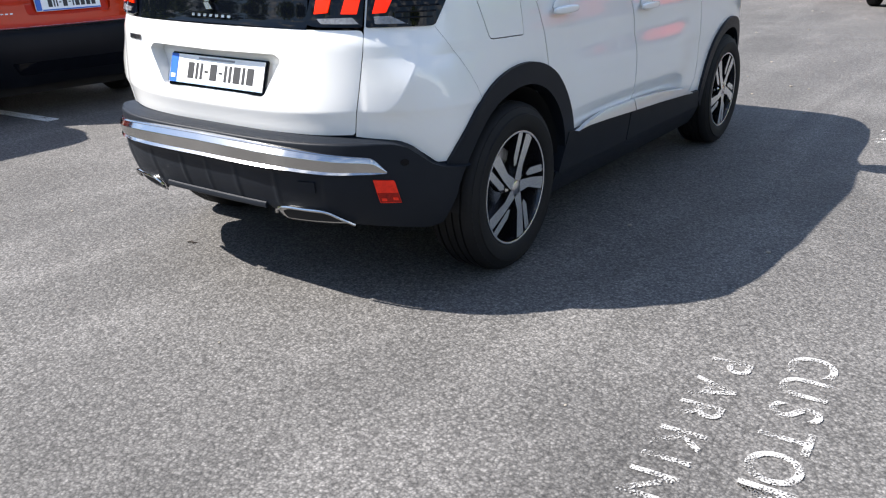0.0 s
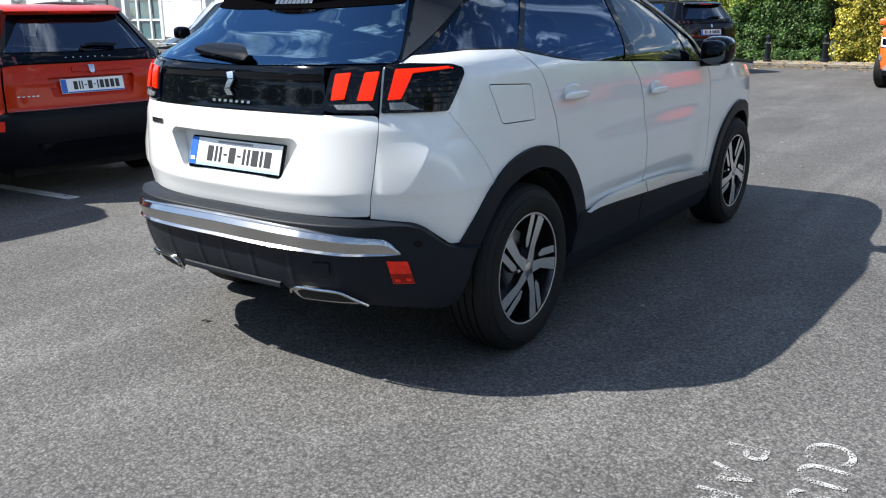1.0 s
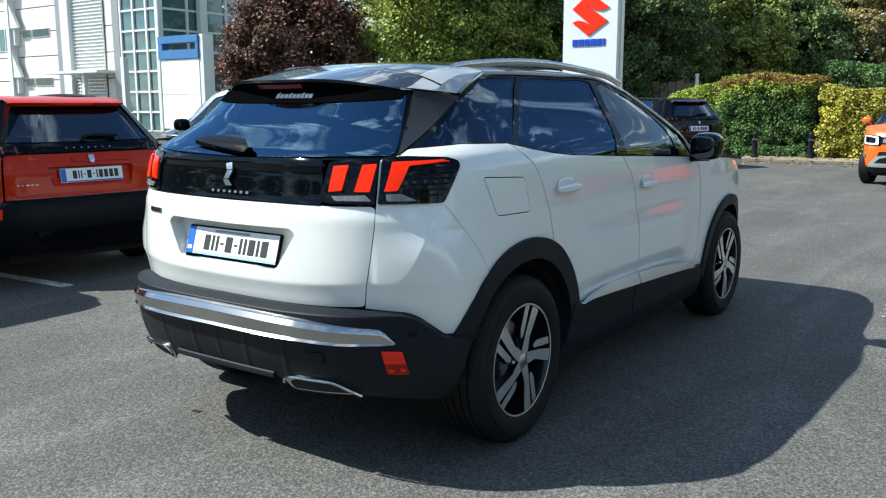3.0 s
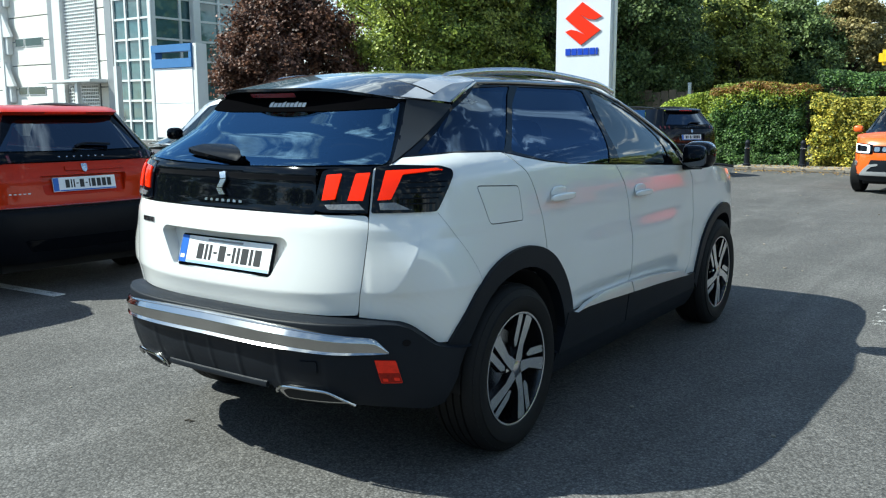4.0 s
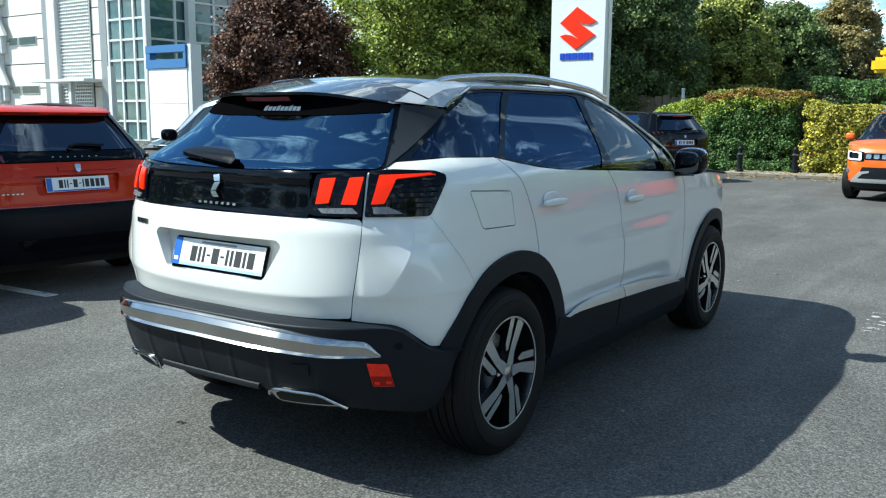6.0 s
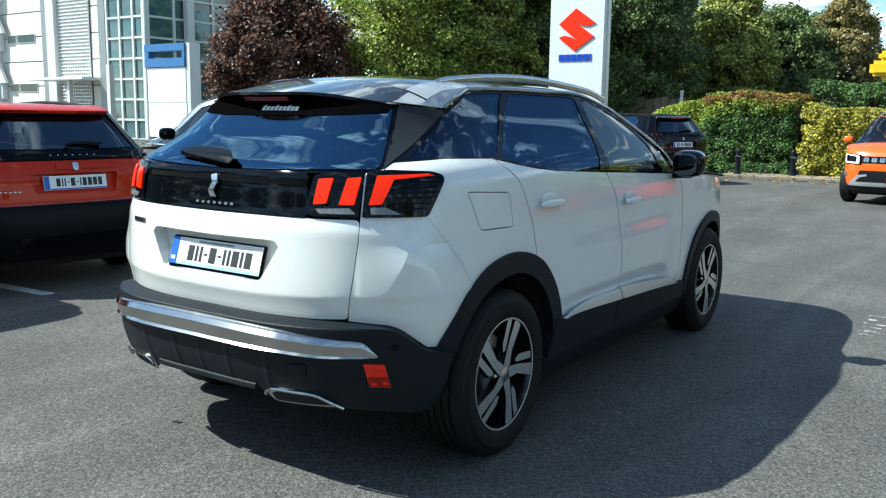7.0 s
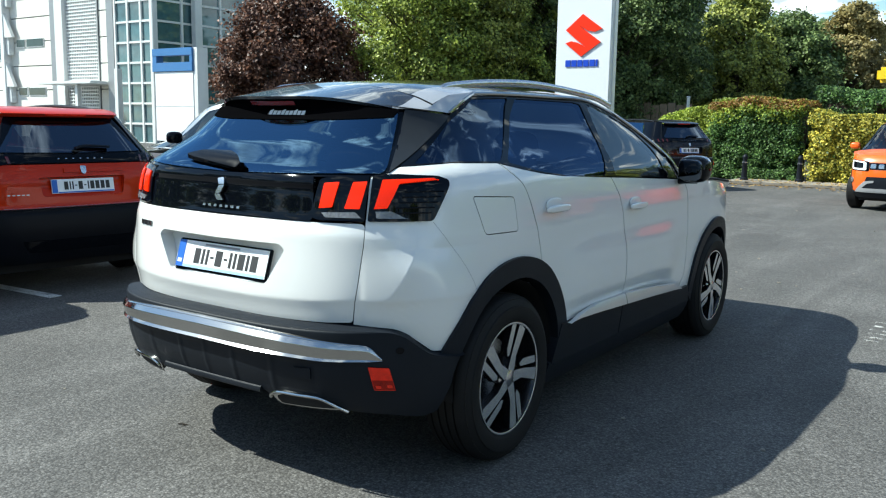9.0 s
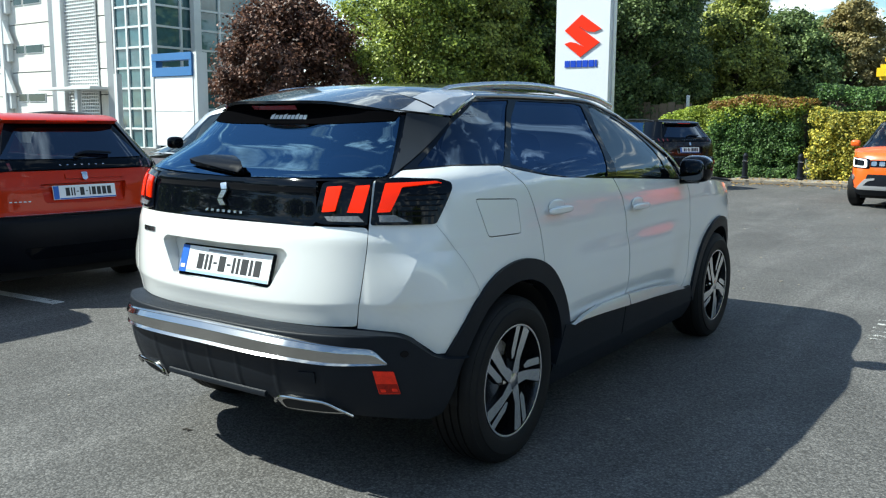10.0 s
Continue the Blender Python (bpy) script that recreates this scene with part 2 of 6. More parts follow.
def box(bm, lo, hi, m=None):
    v = bmesh.ops.create_cube(bm, size=1.0)["verts"]
    c = [(a + b) / 2 for a, b in zip(lo, hi)]
    d = [b - a for a, b in zip(lo, hi)]
    t = Matrix.LocRotScale(c, None, d)
    bmesh.ops.transform(bm, matrix=(m @ t) if m else t, verts=v)
    return v


def bbox(lo, hi, m=None):
    bm = bmesh.new()
    box(bm, lo, hi, m)
    return bm


def thing(name, label, category, m=None, group="", kind=""):
    ob = tagged(new(name), label, category, group, kind)
    ob.empty_display_size = 0.2
    if m is not None:
        ob.matrix_world = m
    return ob


def spline(xs, ys):
    """Monotone cubic through the knots."""
    xs, ys = [float(a) for a in xs], [float(a) for a in ys]
    n = len(xs)
    d = [(ys[i + 1] - ys[i]) / (xs[i + 1] - xs[i]) for i in range(n - 1)]
    t = [d[0]] + [0.0 if d[i - 1] * d[i] <= 0 else 2 * d[i - 1] * d[i] / (d[i - 1] + d[i]) for i in range(1, n - 1)] + [d[-1]]

    def f(x):
        if x <= xs[0]:
            return ys[0]
        if x >= xs[-1]:
            return ys[-1]
        i = max(k for k in range(n - 1) if xs[k] <= x)
        h = xs[i + 1] - xs[i]
        s = (x - xs[i]) / h
        return ((2 * s ** 3 - 3 * s * s + 1) * ys[i] + (s ** 3 - 2 * s * s + s) * h * t[i]
                + (3 * s * s - 2 * s ** 3) * ys[i + 1] + (s ** 3 - s * s) * h * t[i + 1])
    return f


class Shell:
    """A car body's skin: at each height a plan outline of two superelliptic ends and flat sides.
    u runs round it from the rear's middle: an angle to pi/2, then metres along the side, then an angle round the front."""

    def __init__(self, knots, y0, y1, nr=3.6, nf=3.0, extra=None, rise=0.0):
        z = [k[0] for k in knots]
        self.w, self.yr, self.yf = (spline(z, [k[i] for k in knots]) for i in (1, 2, 3))
        self.y0, self.y1, self.nr, self.nf, self.extra, self.rise = y0, y1, nr, nf, extra, rise

    def at(self, u, z):
        s, a, top = (1 if u >= 0 else -1), abs(u), z
        if self.rise:  # the crease above the bumper climbs towards the corners
            z -= self.rise * min(1.0, a / 0.57) ** 2 * math.exp(-((z - 0.75) / 0.05) ** 2)
        w, h, side = self.w(z), math.pi / 2, self.y1 - self.y0
        if a <= h:
            L, n = self.y0 - self.yr(z), self.nr
            r = ((math.sin(a) / w) ** n + (math.cos(a) / L) ** n) ** (-1 / n)
            x, y = r * math.sin(a), self.y0 - r * math.cos(a)
        elif a <= h + side:
            x, y = w, self.y0 + a - h
        else:
            b = min(a - h - side, h)
            L, n = self.yf(z) - self.y1, self.nf
            r = ((max(math.cos(b), 0) / w) ** n + (math.sin(b) / L) ** n) ** (-1 / n)
            x, y = r * math.cos(b), self.y1 + r * math.sin(b)
        if self.extra:
            x += self.extra(a, y, z)
        return Vector((s * x, y, top))

    def normal(self, u, z, e=0.004):
        du = self.at(u + e, z) - self.at(u - e, z)
        dz = self.at(u, z + e) - self.at(u, z - e)
        n = du.cross(dz)
        return n.normalized() if n.length > 1e-9 else Vector((0, -1, 0))


def rounded(poly, r, step):
    """A closed outline with its corners eased by r, cut into short steps. A point may carry its own radius."""
    pts = []
    n = len(poly)
    for i in range(n):
        p, c, q = (Vector(poly[(i + k) % n][:2]) for k in (-1, 0, 1))
        rr = poly[i][2] if len(poly[i]) > 2 else r
        a, b = p - c, q - c
        d = min(rr, a.length * 0.49, b.length * 0.49)
        if d < 1e-5:
            pts.append(c)
            continue
        p1, p2 = c + a.normalized() * d, c + b.normalized() * d
        for k in range(7):
            t = k / 6
            pts.append((1 - t) ** 2 * p1 + 2 * t * (1 - t) * c + t * t * p2)
    out = []
    for i, p in enumerate(pts):
        q = pts[(i + 1) % len(pts)]
        m = max(1, int((q - p).length / step))
        out += [p.lerp(q, k / m) for k in range(m)]
    return out


def inside(p, poly):
    c = False
    n = len(poly)
    for i in range(n):
        a, b = poly[i], poly[i - 1]
        if (a.y > p[1]) != (b.y > p[1]) and p[0] < (b.x - a.x) * (p[1] - a.y) / (b.y - a.y) + a.x:
            c = not c
    return c


def inset(loop, d):
    """A closed outline drawn in by d."""
    n = len(loop)
    area = sum(loop[i - 1].x * loop[i].y - loop[i].x * loop[i - 1].y for i in range(n))
    s = d if area > 0 else -d
    out = []
    for i in range(n):
        e = loop[(i + 1) % n] - loop[i - 1]
        out.append(loop[i] + Vector((-e.y, e.x)).normalized() * s if e.length > 1e-9 else loop[i])
    return out


def side(shell, pts):
    """Turns points of a side elevation, (y, z) or (y, z, radius), into (u, z) of a shell."""
    out = []
    for p in pts:
        lo, hi = 0.2, math.pi + shell.y1 - shell.y0 - 0.02
        for _ in range(40):
            m = (lo + hi) / 2
            if shell.at(m, p[1]).y < p[0]:
                lo = m
            else:
                hi = m
        out.append(((lo + hi) / 2, *p[1:]))
    return out


def arc(cy, cz, r, a0, a1, n=14):
    return [(cy + r * math.cos(radians(a0 + (a1 - a0) * k / n)), cz + r * math.sin(radians(a0 + (a1 - a0) * k / n)), 0.0) for k in range(n + 1)]


def both(pts):
    """An outline from its right half, given from the top's middle round to the bottom's middle."""
    return list(pts) + [(-p[0], *p[1:]) for p in reversed(pts) if abs(p[0]) > 1e-6]


def tube(bm, path, r, seg=10, flat=1.0):
    """A round bar along points; flat squeezes it in height."""
    rings = []
    for i, p in enumerate(path):
        p = Vector(p)
        d = (Vector(path[min(i + 1, len(path) - 1)]) - Vector(path[max(i - 1, 0)])).normalized()
        a = d.cross(Vector((0, 0, 1)))
        a = a.normalized() if a.length > 1e-4 else Vector((1, 0, 0))
        b = a.cross(d)
        rr = r[i] if isinstance(r, (list, tuple)) else r
        rings.append([bm.verts.new(p + (a * math.cos(2 * math.pi * k / seg) + b * math.sin(2 * math.pi * k / seg) * flat) * rr) for k in range(seg)])
    for p, q in zip(rings, rings[1:]):
        for k in range(seg):
            bm.faces.new((p[k], p[(k + 1) % seg], q[(k + 1) % seg], q[k]))
    bm.faces.new(rings[0][::-1])
    bm.faces.new(rings[-1])
    bmesh.ops.recalc_face_normals(bm, faces=bm.faces[:])
    return bm


def smooth_path(pts, n=6):
    """Catmull-Rom through points."""
    P = [Vector(p) for p in pts]
    P = [2 * P[0] - P[1]] + P + [2 * P[-1] - P[-2]]
    out = []
    for i in range(1, len(P) - 2):
        for k in range(n):
            t = k / n
            a, b, c, d = P[i - 1:i + 3]
            out.append(0.5 * (2 * b + (c - a) * t + (2 * a - 5 * b + 4 * c - d) * t * t + (3 * b - a - 3 * c + d) * t ** 3))
    return out + [P[-2]]


def loft(rows, close=False):
    """A skin through rows of points."""
    bm = bmesh.new()
    vs = [[bm.verts.new(p) for p in r] for r in rows]
    for a, b in zip(vs, vs[1:]):
        n = len(a)
        for i in range(n if close else n - 1):
            bm.faces.new((a[i], a[(i + 1) % n], b[(i + 1) % n], b[i]))
    return bm


def blob(bm, c, r, m=None, seg=20, power=2.6):
    """A superellipsoid: a rounded block with half sizes r."""
    def e(v, p):
        return math.copysign(abs(v) ** p, v)
    q = 2 / power
    rows = []
    for j in range(seg // 2 + 1):
        b = -math.pi / 2 + math.pi * j / (seg // 2)
        rows.append([Vector((r[0] * e(math.cos(b), q) * e(math.cos(2 * math.pi * k / seg), q), r[1] * e(math.cos(b), q) * e(math.sin(2 * math.pi * k / seg), q), r[2] * e(math.sin(b), q))) for k in range(seg)])
    mm = Matrix.Translation(c) @ (m or Matrix())
    vs = [[bm.verts.new(mm @ p) for p in row] for row in rows]
    for a, b in zip(vs, vs[1:]):
        for k in range(seg):
            bm.faces.new((a[k], a[(k + 1) % seg], b[(k + 1) % seg], b[k]))
    bmesh.ops.remove_doubles(bm, verts=bm.verts[:], dist=1e-5)
    bmesh.ops.recalc_face_normals(bm, faces=bm.faces[:])
    return bm


def flat_mesh(poly, holes, step, lines=()):
    """Triangles that fill an outline, with inner points on a lattice. Returns points, triangles and the boundary loops."""
    from_edges, pts = [], []
    for loop in [poly] + holes:
        k = len(pts)
        pts += [Vector(p) for p in loop]
        from_edges += [(k + i, k + (i + 1) % len(loop)) for i in range(len(loop))]
    for line in lines:
        k = len(pts)
        pts += [Vector(p) for p in line]
        from_edges += [(k + i, k + i + 1) for i in range(len(line) - 1)]
    xs, ys = [p.x for p in poly], [p.y for p in poly]
    nx, ny = int((max(xs) - min(xs)) / step) + 1, int((max(ys) - min(ys)) / step) + 1
    near = set((round(p.x / step * 2), round(p.y / step * 2)) for p in pts)
    for i in range(nx + 1):
        for j in range(ny + 1):
            p = (min(xs) + i * step + 0.13 * step, min(ys) + j * step + 0.17 * step)
            k = (round(p[0] / step * 2), round(p[1] / step * 2))
            if k in near or not inside(p, poly) or any(inside(p, h) for h in holes):
                continue
            pts.append(Vector(p))
    v, e, f, _, _, _ = geometry.delaunay_2d_cdt(pts, from_edges, [], 0, 1e-6)
    tris = []
    for t in f:
        c = sum((v[i] for i in t), Vector((0, 0))) / len(t)
        if inside(c, poly) and not any(inside(c, h) for h in holes):
            tris.append(t)
    return v, tris


def panel(name, shell, poly, mat, parent, label="", r=0.02, step=0.035, lift=0.0, depth=0.014, holes=(), mirror=False, bulge=None, gap=0.0025, auto=50, lines=()):
    """A sheet of a body's skin: an outline in (u, z), lifted off the skin and folded inwards round its rim.
    gap: how far the outline is drawn in for the shut line; bulge: an added height over (u, z)."""
    loop = inset(rounded(poly, r, step), gap)
    hl = [rounded(h, hr, step) for h, hr in holes]
    pts, tris = flat_mesh(loop, hl, step, lines)
    bm = bmesh.new()
    sg = -1 if mirror else 1
    vs, facing = [], []
    for p in pts:
        n = shell.normal(p.x, p.y)
        q = shell.at(p.x, p.y) + n * (lift + (bulge(p.x, p.y) if bulge else 0))
        vs.append((bm.verts.new((sg * q.x, q.y, q.z)), n))
        if bulge:
            e = 0.004
            du = (shell.at(p.x + e, p.y) - shell.at(p.x - e, p.y)) + n * (bulge(p.x + e, p.y) - bulge(p.x - e, p.y))
            dz = (shell.at(p.x, p.y + e) - shell.at(p.x, p.y - e)) + n * (bulge(p.x, p.y + e) - bulge(p.x, p.y - e))
            n = du.cross(dz).normalized() if du.cross(dz).length > 1e-12 else n
        facing.append((sg * n.x, n.y, n.z))
    for t in tris:
        try:
            bm.faces.new([vs[i][0] for i in t])
        except ValueError:
            pass
    bmesh.ops.recalc_face_normals(bm, faces=bm.faces[:])
    bm.normal_update()
    bm.verts.index_update()
    if sum(f.normal.dot(Vector(facing[f.verts[0].index])) * f.calc_area() for f in bm.faces) < 0:
        bmesh.ops.reverse_faces(bm, faces=bm.faces[:])
    if depth:
        where = {v: n for v, n in vs}
        rim = [e for e in bm.edges if len(e.link_faces) == 1]
        made = {}
        for e in rim:
            for v in e.verts:
                if v not in made:
                    n = where[v]
                    made[v] = bm.verts.new(v.co - Vector((sg * n.x, n.y, n.z)) * depth)
        for e in rim:
            lp = e.link_loops[0]
            a, b = lp.vert, lp.link_loop_next.vert
            bm.faces.new((b, a, made[a], made[b]))
    ob = part(name, bm, mat, parent, label, auto=auto)
    # true normals of the skin, so that reflections run smoothly over it; the folded rim keeps its own
    k, custom = len(facing), []
    for f in ob.data.polygons:
        outer = all(i < k for i in f.vertices)
        custom += [facing[i] if outer else (0, 0, 0) for i in f.vertices]
    ob.data.normals_split_custom_set(custom)
    return ob


# ---- setting ----
bm = bmesh.new()
bmesh.ops.create_grid(bm, x_segments=40, y_segments=40, size=400)
ground = part("ground", bm, "asphalt", smooth=False)
tagged(ground, "grey stone-chip asphalt of the car park", "ground", kind="structure")


# ---- wheels ----
def lathe(bm, prof, seg=64, mi=0):
    """Turns a profile of (x, r) about the x axis."""
    rings = []
    for k in range(seg):
        a = 2 * math.pi * k / seg
        rings.append([bm.verts.new((x, r * math.cos(a), r * math.sin(a))) for x, r in prof])
    for k in range(seg):
        p, q = rings[k], rings[(k + 1) % seg]
        for i in range(len(prof) - 1):
            f = bm.faces.new((p[i], q[i], q[i + 1], p[i + 1]))
            f.material_index = mi
    return rings


def prism(bm, pts, lo, hi, mi_top=0, mi_side=0, taper=0.0):
    """A plate in the wheel's plane: an outline of (y, z), from depth lo to hi along x; taper draws the outer face in."""
    c = sum((Vector(p) for p in pts), Vector((0, 0))) / len(pts)
    a = [bm.verts.new((lo, p[0], p[1])) for p in pts]
    b = [bm.verts.new((hi, *(Vector(p).lerp(c, taper)))) for p in pts]
    f = bm.faces.new(b)
    f.material_index = mi_top
    n = len(pts)
    for i in range(n):
        g = bm.faces.new((a[i], a[(i + 1) % n], b[(i + 1) % n], b[i]))
        g.material_index = mi_side
    g = bm.faces.new(a[::-1])
    g.material_index = mi_side


def wheel(parent, x, y, turn, right=True, R=0.352, rim=0.236, width=0.225, detail=True, name="wheel"):
    """A road wheel with its outer face towards +x, or towards -x on the other side."""
    w = tagged(new(name), "alloy wheel with a black tyre")
    w.parent = parent
    w.matrix_basis = pose(x, y, R - 0.004, 0, 0, 0 if right else 180)
    h = width / 2
    bm = bmesh.new()
    prof = [(-h + 0.02, rim - 0.004), (-h, rim + 0.02), (-h - 0.004, (R + rim) / 2), (-h + 0.012, R - 0.022), (-h + 0.03, R - 0.005)]
    for g in (-0.055, -0.018, 0.018, 0.055) if detail else ():
        prof += [(g - 0.005, R), (g - 0.004, R - 0.008), (g + 0.004, R - 0.008), (g + 0.005, R)]
    prof += [(h - 0.03, R - 0.005), (h - 0.012, R - 0.022), (h - 0.003, R - 0.045), (h + 0.003, (R + rim) / 2 + 0.01),
             (h + 0.004, (R + rim) / 2 - 0.01), (h - 0.001, rim + 0.02), (h - 0.004, rim + 0.012), (h - 0.012, rim + 0.002), (h - 0.02, rim - 0.004)]
    lathe(bm, prof, 96 if detail else 40)
    if detail:  # shoulder blocks
        for k in range(72):
            a = 2 * math.pi * k / 72
            box(bm, (h - 0.028, -0.010, R - 0.024), (h - 0.0125, 0.010, R - 0.0185), Matrix.Rotation(a, 4, "X"))
    bmesh.ops.recalc_face_normals(bm, faces=bm.faces[:])
    part("tyre", bm, "rubber", w)
    bm = bmesh.new()
    lathe(bm, [(h - 0.014, rim + 0.004), (h - 0.008, rim), (h - 0.010, rim - 0.006), (h - 0.03, rim - 0.012), (h - 0.06, rim - 0.02), (-h + 0.02, rim - 0.03)], 72)
    lathe(bm, [(h - 0.0075, rim + 0.001), (h - 0.0065, rim - 0.003), (h - 0.0085, rim - 0.0075)], 72, 1)
    bmesh.ops.recalc_face_normals(bm, faces=bm.faces[:])
    part("rim", bm, ["alloy_dark", "alloy"], w)
    bm = bmesh.new()
    lathe(bm, [(0.0, 0.0), (0.0, rim * 0.66), (-0.02, rim * 0.66), (-0.02, 0.001)], 40)
    bmesh.ops.recalc_face_normals(bm, faces=bm.faces[:])
    part("brake_disc", bm, "satin" if detail else "dark", w)
    for k in range(5):
        bm = bmesh.new()
        a0 = radians(turn + 72 * k)

        def P(r, deg):
            return (r * math.cos(a0 + radians(deg)), r * math.sin(a0 + radians(deg)))
        s = rim / 0.236
        prism(bm, [P(0.030 * s, -70), P(0.10 * s, -15), P(0.226 * s, -18), P(0.231 * s, -11), P(0.229 * s, -3.5), P(0.12 * s, 6), P(0.06 * s, 22), P(0.032 * s, 60)], h - 0.045, h - 0.010, 1, 0, 0.02)
        prism(bm, [P(0.098 * s, 14), P(0.229 * s, 1.5), P(0.231 * s, 6), P(0.228 * s, 10.5), P(0.13 * s, 25), P(0.092 * s, 26)], h - 0.045, h - 0.013, 1, 0, 0.02)
        prism(bm, [P(0.04 * s, 20), P(0.12 * s, 12), P(0.10 * s, 32), P(0.05 * s, 50)], h - 0.055, h - 0.03, 0, 0, 0.1)
        bmesh.ops.recalc_face_normals(bm, faces=bm.faces[:])
        part("spoke", bm, ["alloy_dark", "alloy"], w, bevel=0.0012 if detail else 0)
    bm = bmesh.new()
    lathe(bm, [(h - 0.05, 0.062), (h - 0.03, 0.055), (h - 0.017, 0.040), (h - 0.012, 0.036), (h - 0.009, 0.030), (h - 0.006, 0.0)], 32)
    bmesh.ops.recalc_face_normals(bm, faces=bm.faces[:])
    part("hub_cap", bm, "satin", w)
    return w




# ---- the white car ----
H = math.pi / 2
UP = [(0.30, 0.86, -0.66, 3.50), (0.50, 0.882, -0.70, 3.58), (0.66, 0.890, -0.764, 3.58), (0.70, 0.893, -0.7745, 3.57), (0.733, 0.898, -0.7855, 3.57), (0.735, 0.8985, -0.7861, 3.57), (0.737, 0.8987, -0.7861, 3.57), (0.80, 0.901, -0.784, 3.56),
      (0.95, 0.902, -0.7725, 3.5), (0.975, 0.9008, -0.7708, 3.47), (0.985, 0.900, -0.7695, 3.46), (0.995, 0.8988, -0.7665, 3.44), (1.05, 0.895, -0.748, 3.36), (1.15, 0.88, -0.728, 3.2), (1.20, 0.860, -0.70, 3.0), (1.23, 0.842, -0.668, 2.9),
      (1.30, 0.790, -0.60, 2.7), (1.40, 0.715, -0.51, 2.5), (1.48, 0.662, -0.44, 2.2), (1.53, 0.63, -0.36, 2.0)]
WINDSCREEN = spline([1.0, 1.2, 1.33, 1.43, 1.5, 1.55], [2.55, 2.36, 2.12, 1.79, 1.51, 1.32])


def flare(a, y, z):
    """The swelling of the wings ahead of the rear corner."""
    return 0.045 * math.exp(-((y + 0.42) / 0.17) ** 2) * (1 - max(0.0, min(1.0, (z - 0.66) / 0.28)) ** 1.5) if 0.6 < a < 1.7 else 0.0


low = Shell(UP, 0.30, 2.10, nf=3.7, extra=flare, rise=0.018)
bump = Shell([(0.18, 0.80, -0.58, 3.3), (0.24, 0.84, -0.66, 3.4), (0.30, 0.866, -0.752, 3.50), (0.40, 0.886, -0.818, 3.56), (0.50, 0.892, -0.846, 3.58), (0.56, 0.893, -0.85, 3.58),
              (0.64, 0.893, -0.85, 3.58), (0.648, 0.892, -0.848, 3.58), (0.654, 0.890, -0.838, 3.58), (0.658, 0.886, -0.80, 3.58), (0.662, 0.88, -0.76, 3.58)], 0.30, 2.10, nf=3.7, extra=flare)
green = Shell([(z, w, r, WINDSCREEN(z)) for z, w, r, f in UP if z > 0.9], 0.30, 0.90, nf=5.0)
AR, AZ = 0.50, 0.355
suv = thing("suv", "white five-door SUV with a dark roof and black lower cladding", "car")

# dark inner structure behind the skin
panel("inner_body", low, side(low, [(-0.3, 1.20), (2.9, 1.02), (3.2, 0.6), (2.675 + 0.47, 0.45)] + arc(2.69, AZ, 0.42, 15, 165) + [(2.1, 0.3), (0.55, 0.3)] + arc(0.03, AZ, 0.46, 0, 120)), "dark", suv, lift=-0.03, depth=0)
panel("inner_body", low, side(low, [(-0.3, 1.20), (2.9, 1.02), (3.2, 0.6), (2.675 + 0.47, 0.45)] + arc(2.69, AZ, 0.42, 15, 165) + [(2.1, 0.3), (0.55, 0.3)] + arc(0.03, AZ, 0.46, 0, 120)), "dark", suv, lift=-0.03, depth=0, mirror=True)
panel("rear_structure", low, [(-0.95, 0.35), (0.95, 0.35), (0.95, 1.18), (-0.95, 1.18)], "dark", suv, lift=-0.10, depth=0)
bm = bmesh.new()
box(bm, (-0.60, -0.38, 0.30), (0.60, 3.3, 0.44))
box(bm, (-0.84, 0.50, 0.22), (0.84, 2.15, 0.40))
part("floor_pan", bm, "dark", suv, bevel=0.02)
bm = bmesh.new()
box(bm, (-0.60, -0.40, 0.42), (0.60, 0.45, 1.02))
part("load_bay", bm, "dark", suv)
for yc in (0.03, 2.69):
    for sx in (1, -1):
        bm = bmesh.new()
        rows = [[(sx * x, yc + 0.40 * math.cos(a), AZ + 0.40 * math.sin(a)) for a in [math.pi * (k / 24 * 1.04 - 0.02) for k in range(25)]] for x in (0.60, 0.86)]
        part("wheel_arch_liner", loft(rows), "dark", suv)

def fold_z(u):
    """Height of the crease above the bumper."""
    return 0.735 + 0.018 * min(1.0, abs(u) / 0.57) ** 2


# tailgate
gate_poly = both([(0.0, 1.028), (0.604, 1.032), (0.600, 0.962), (0.586, 0.84), (0.572, 0.735), (0.566, 0.668, 0.012), (0.45, 0.661), (0.2, 0.657), (0.0, 0.656)])
recess = both([(0.0, 0.938), (0.308, 0.942, 0.03), (0.328, 0.92, 0.01), (0.250, 0.785, 0.02), (0.0, 0.783)])
tailgate = panel("tailgate", low, gate_poly, "white_paint", suv, step=0.02, depth=0.08, holes=[(recess, 0.01)], gap=0.0006, auto=8, lines=[[(u_, fold_z(u_) + dz_) for u_ in [-0.55 + 0.02 * k for k in range(56)]] for dz_ in (-0.008, 0.0, 0.008)])
panel("plate_recess", low, both([(0.0, 0.95), (0.33, 0.95), (0.33, 0.77), (0.0, 0.77)]), "white_paint", tailgate, lift=-0.058, depth=0, bulge=lambda u, z: 0.05 * max(0, (0.86 - z) / 0.09) if z < 0.86 else 0)
panel("tailgate_garnish", low, both([(0.0, 1.186), (0.43, 1.192), (0.43, 1.03), (0.0, 1.031)]), "black_gloss", tailgate, step=0.02, lift=0.004, depth=0.02,
                bulge=lambda u, z: 0.012 * max(0, min(1, (z - 1.145) / 0.012)))
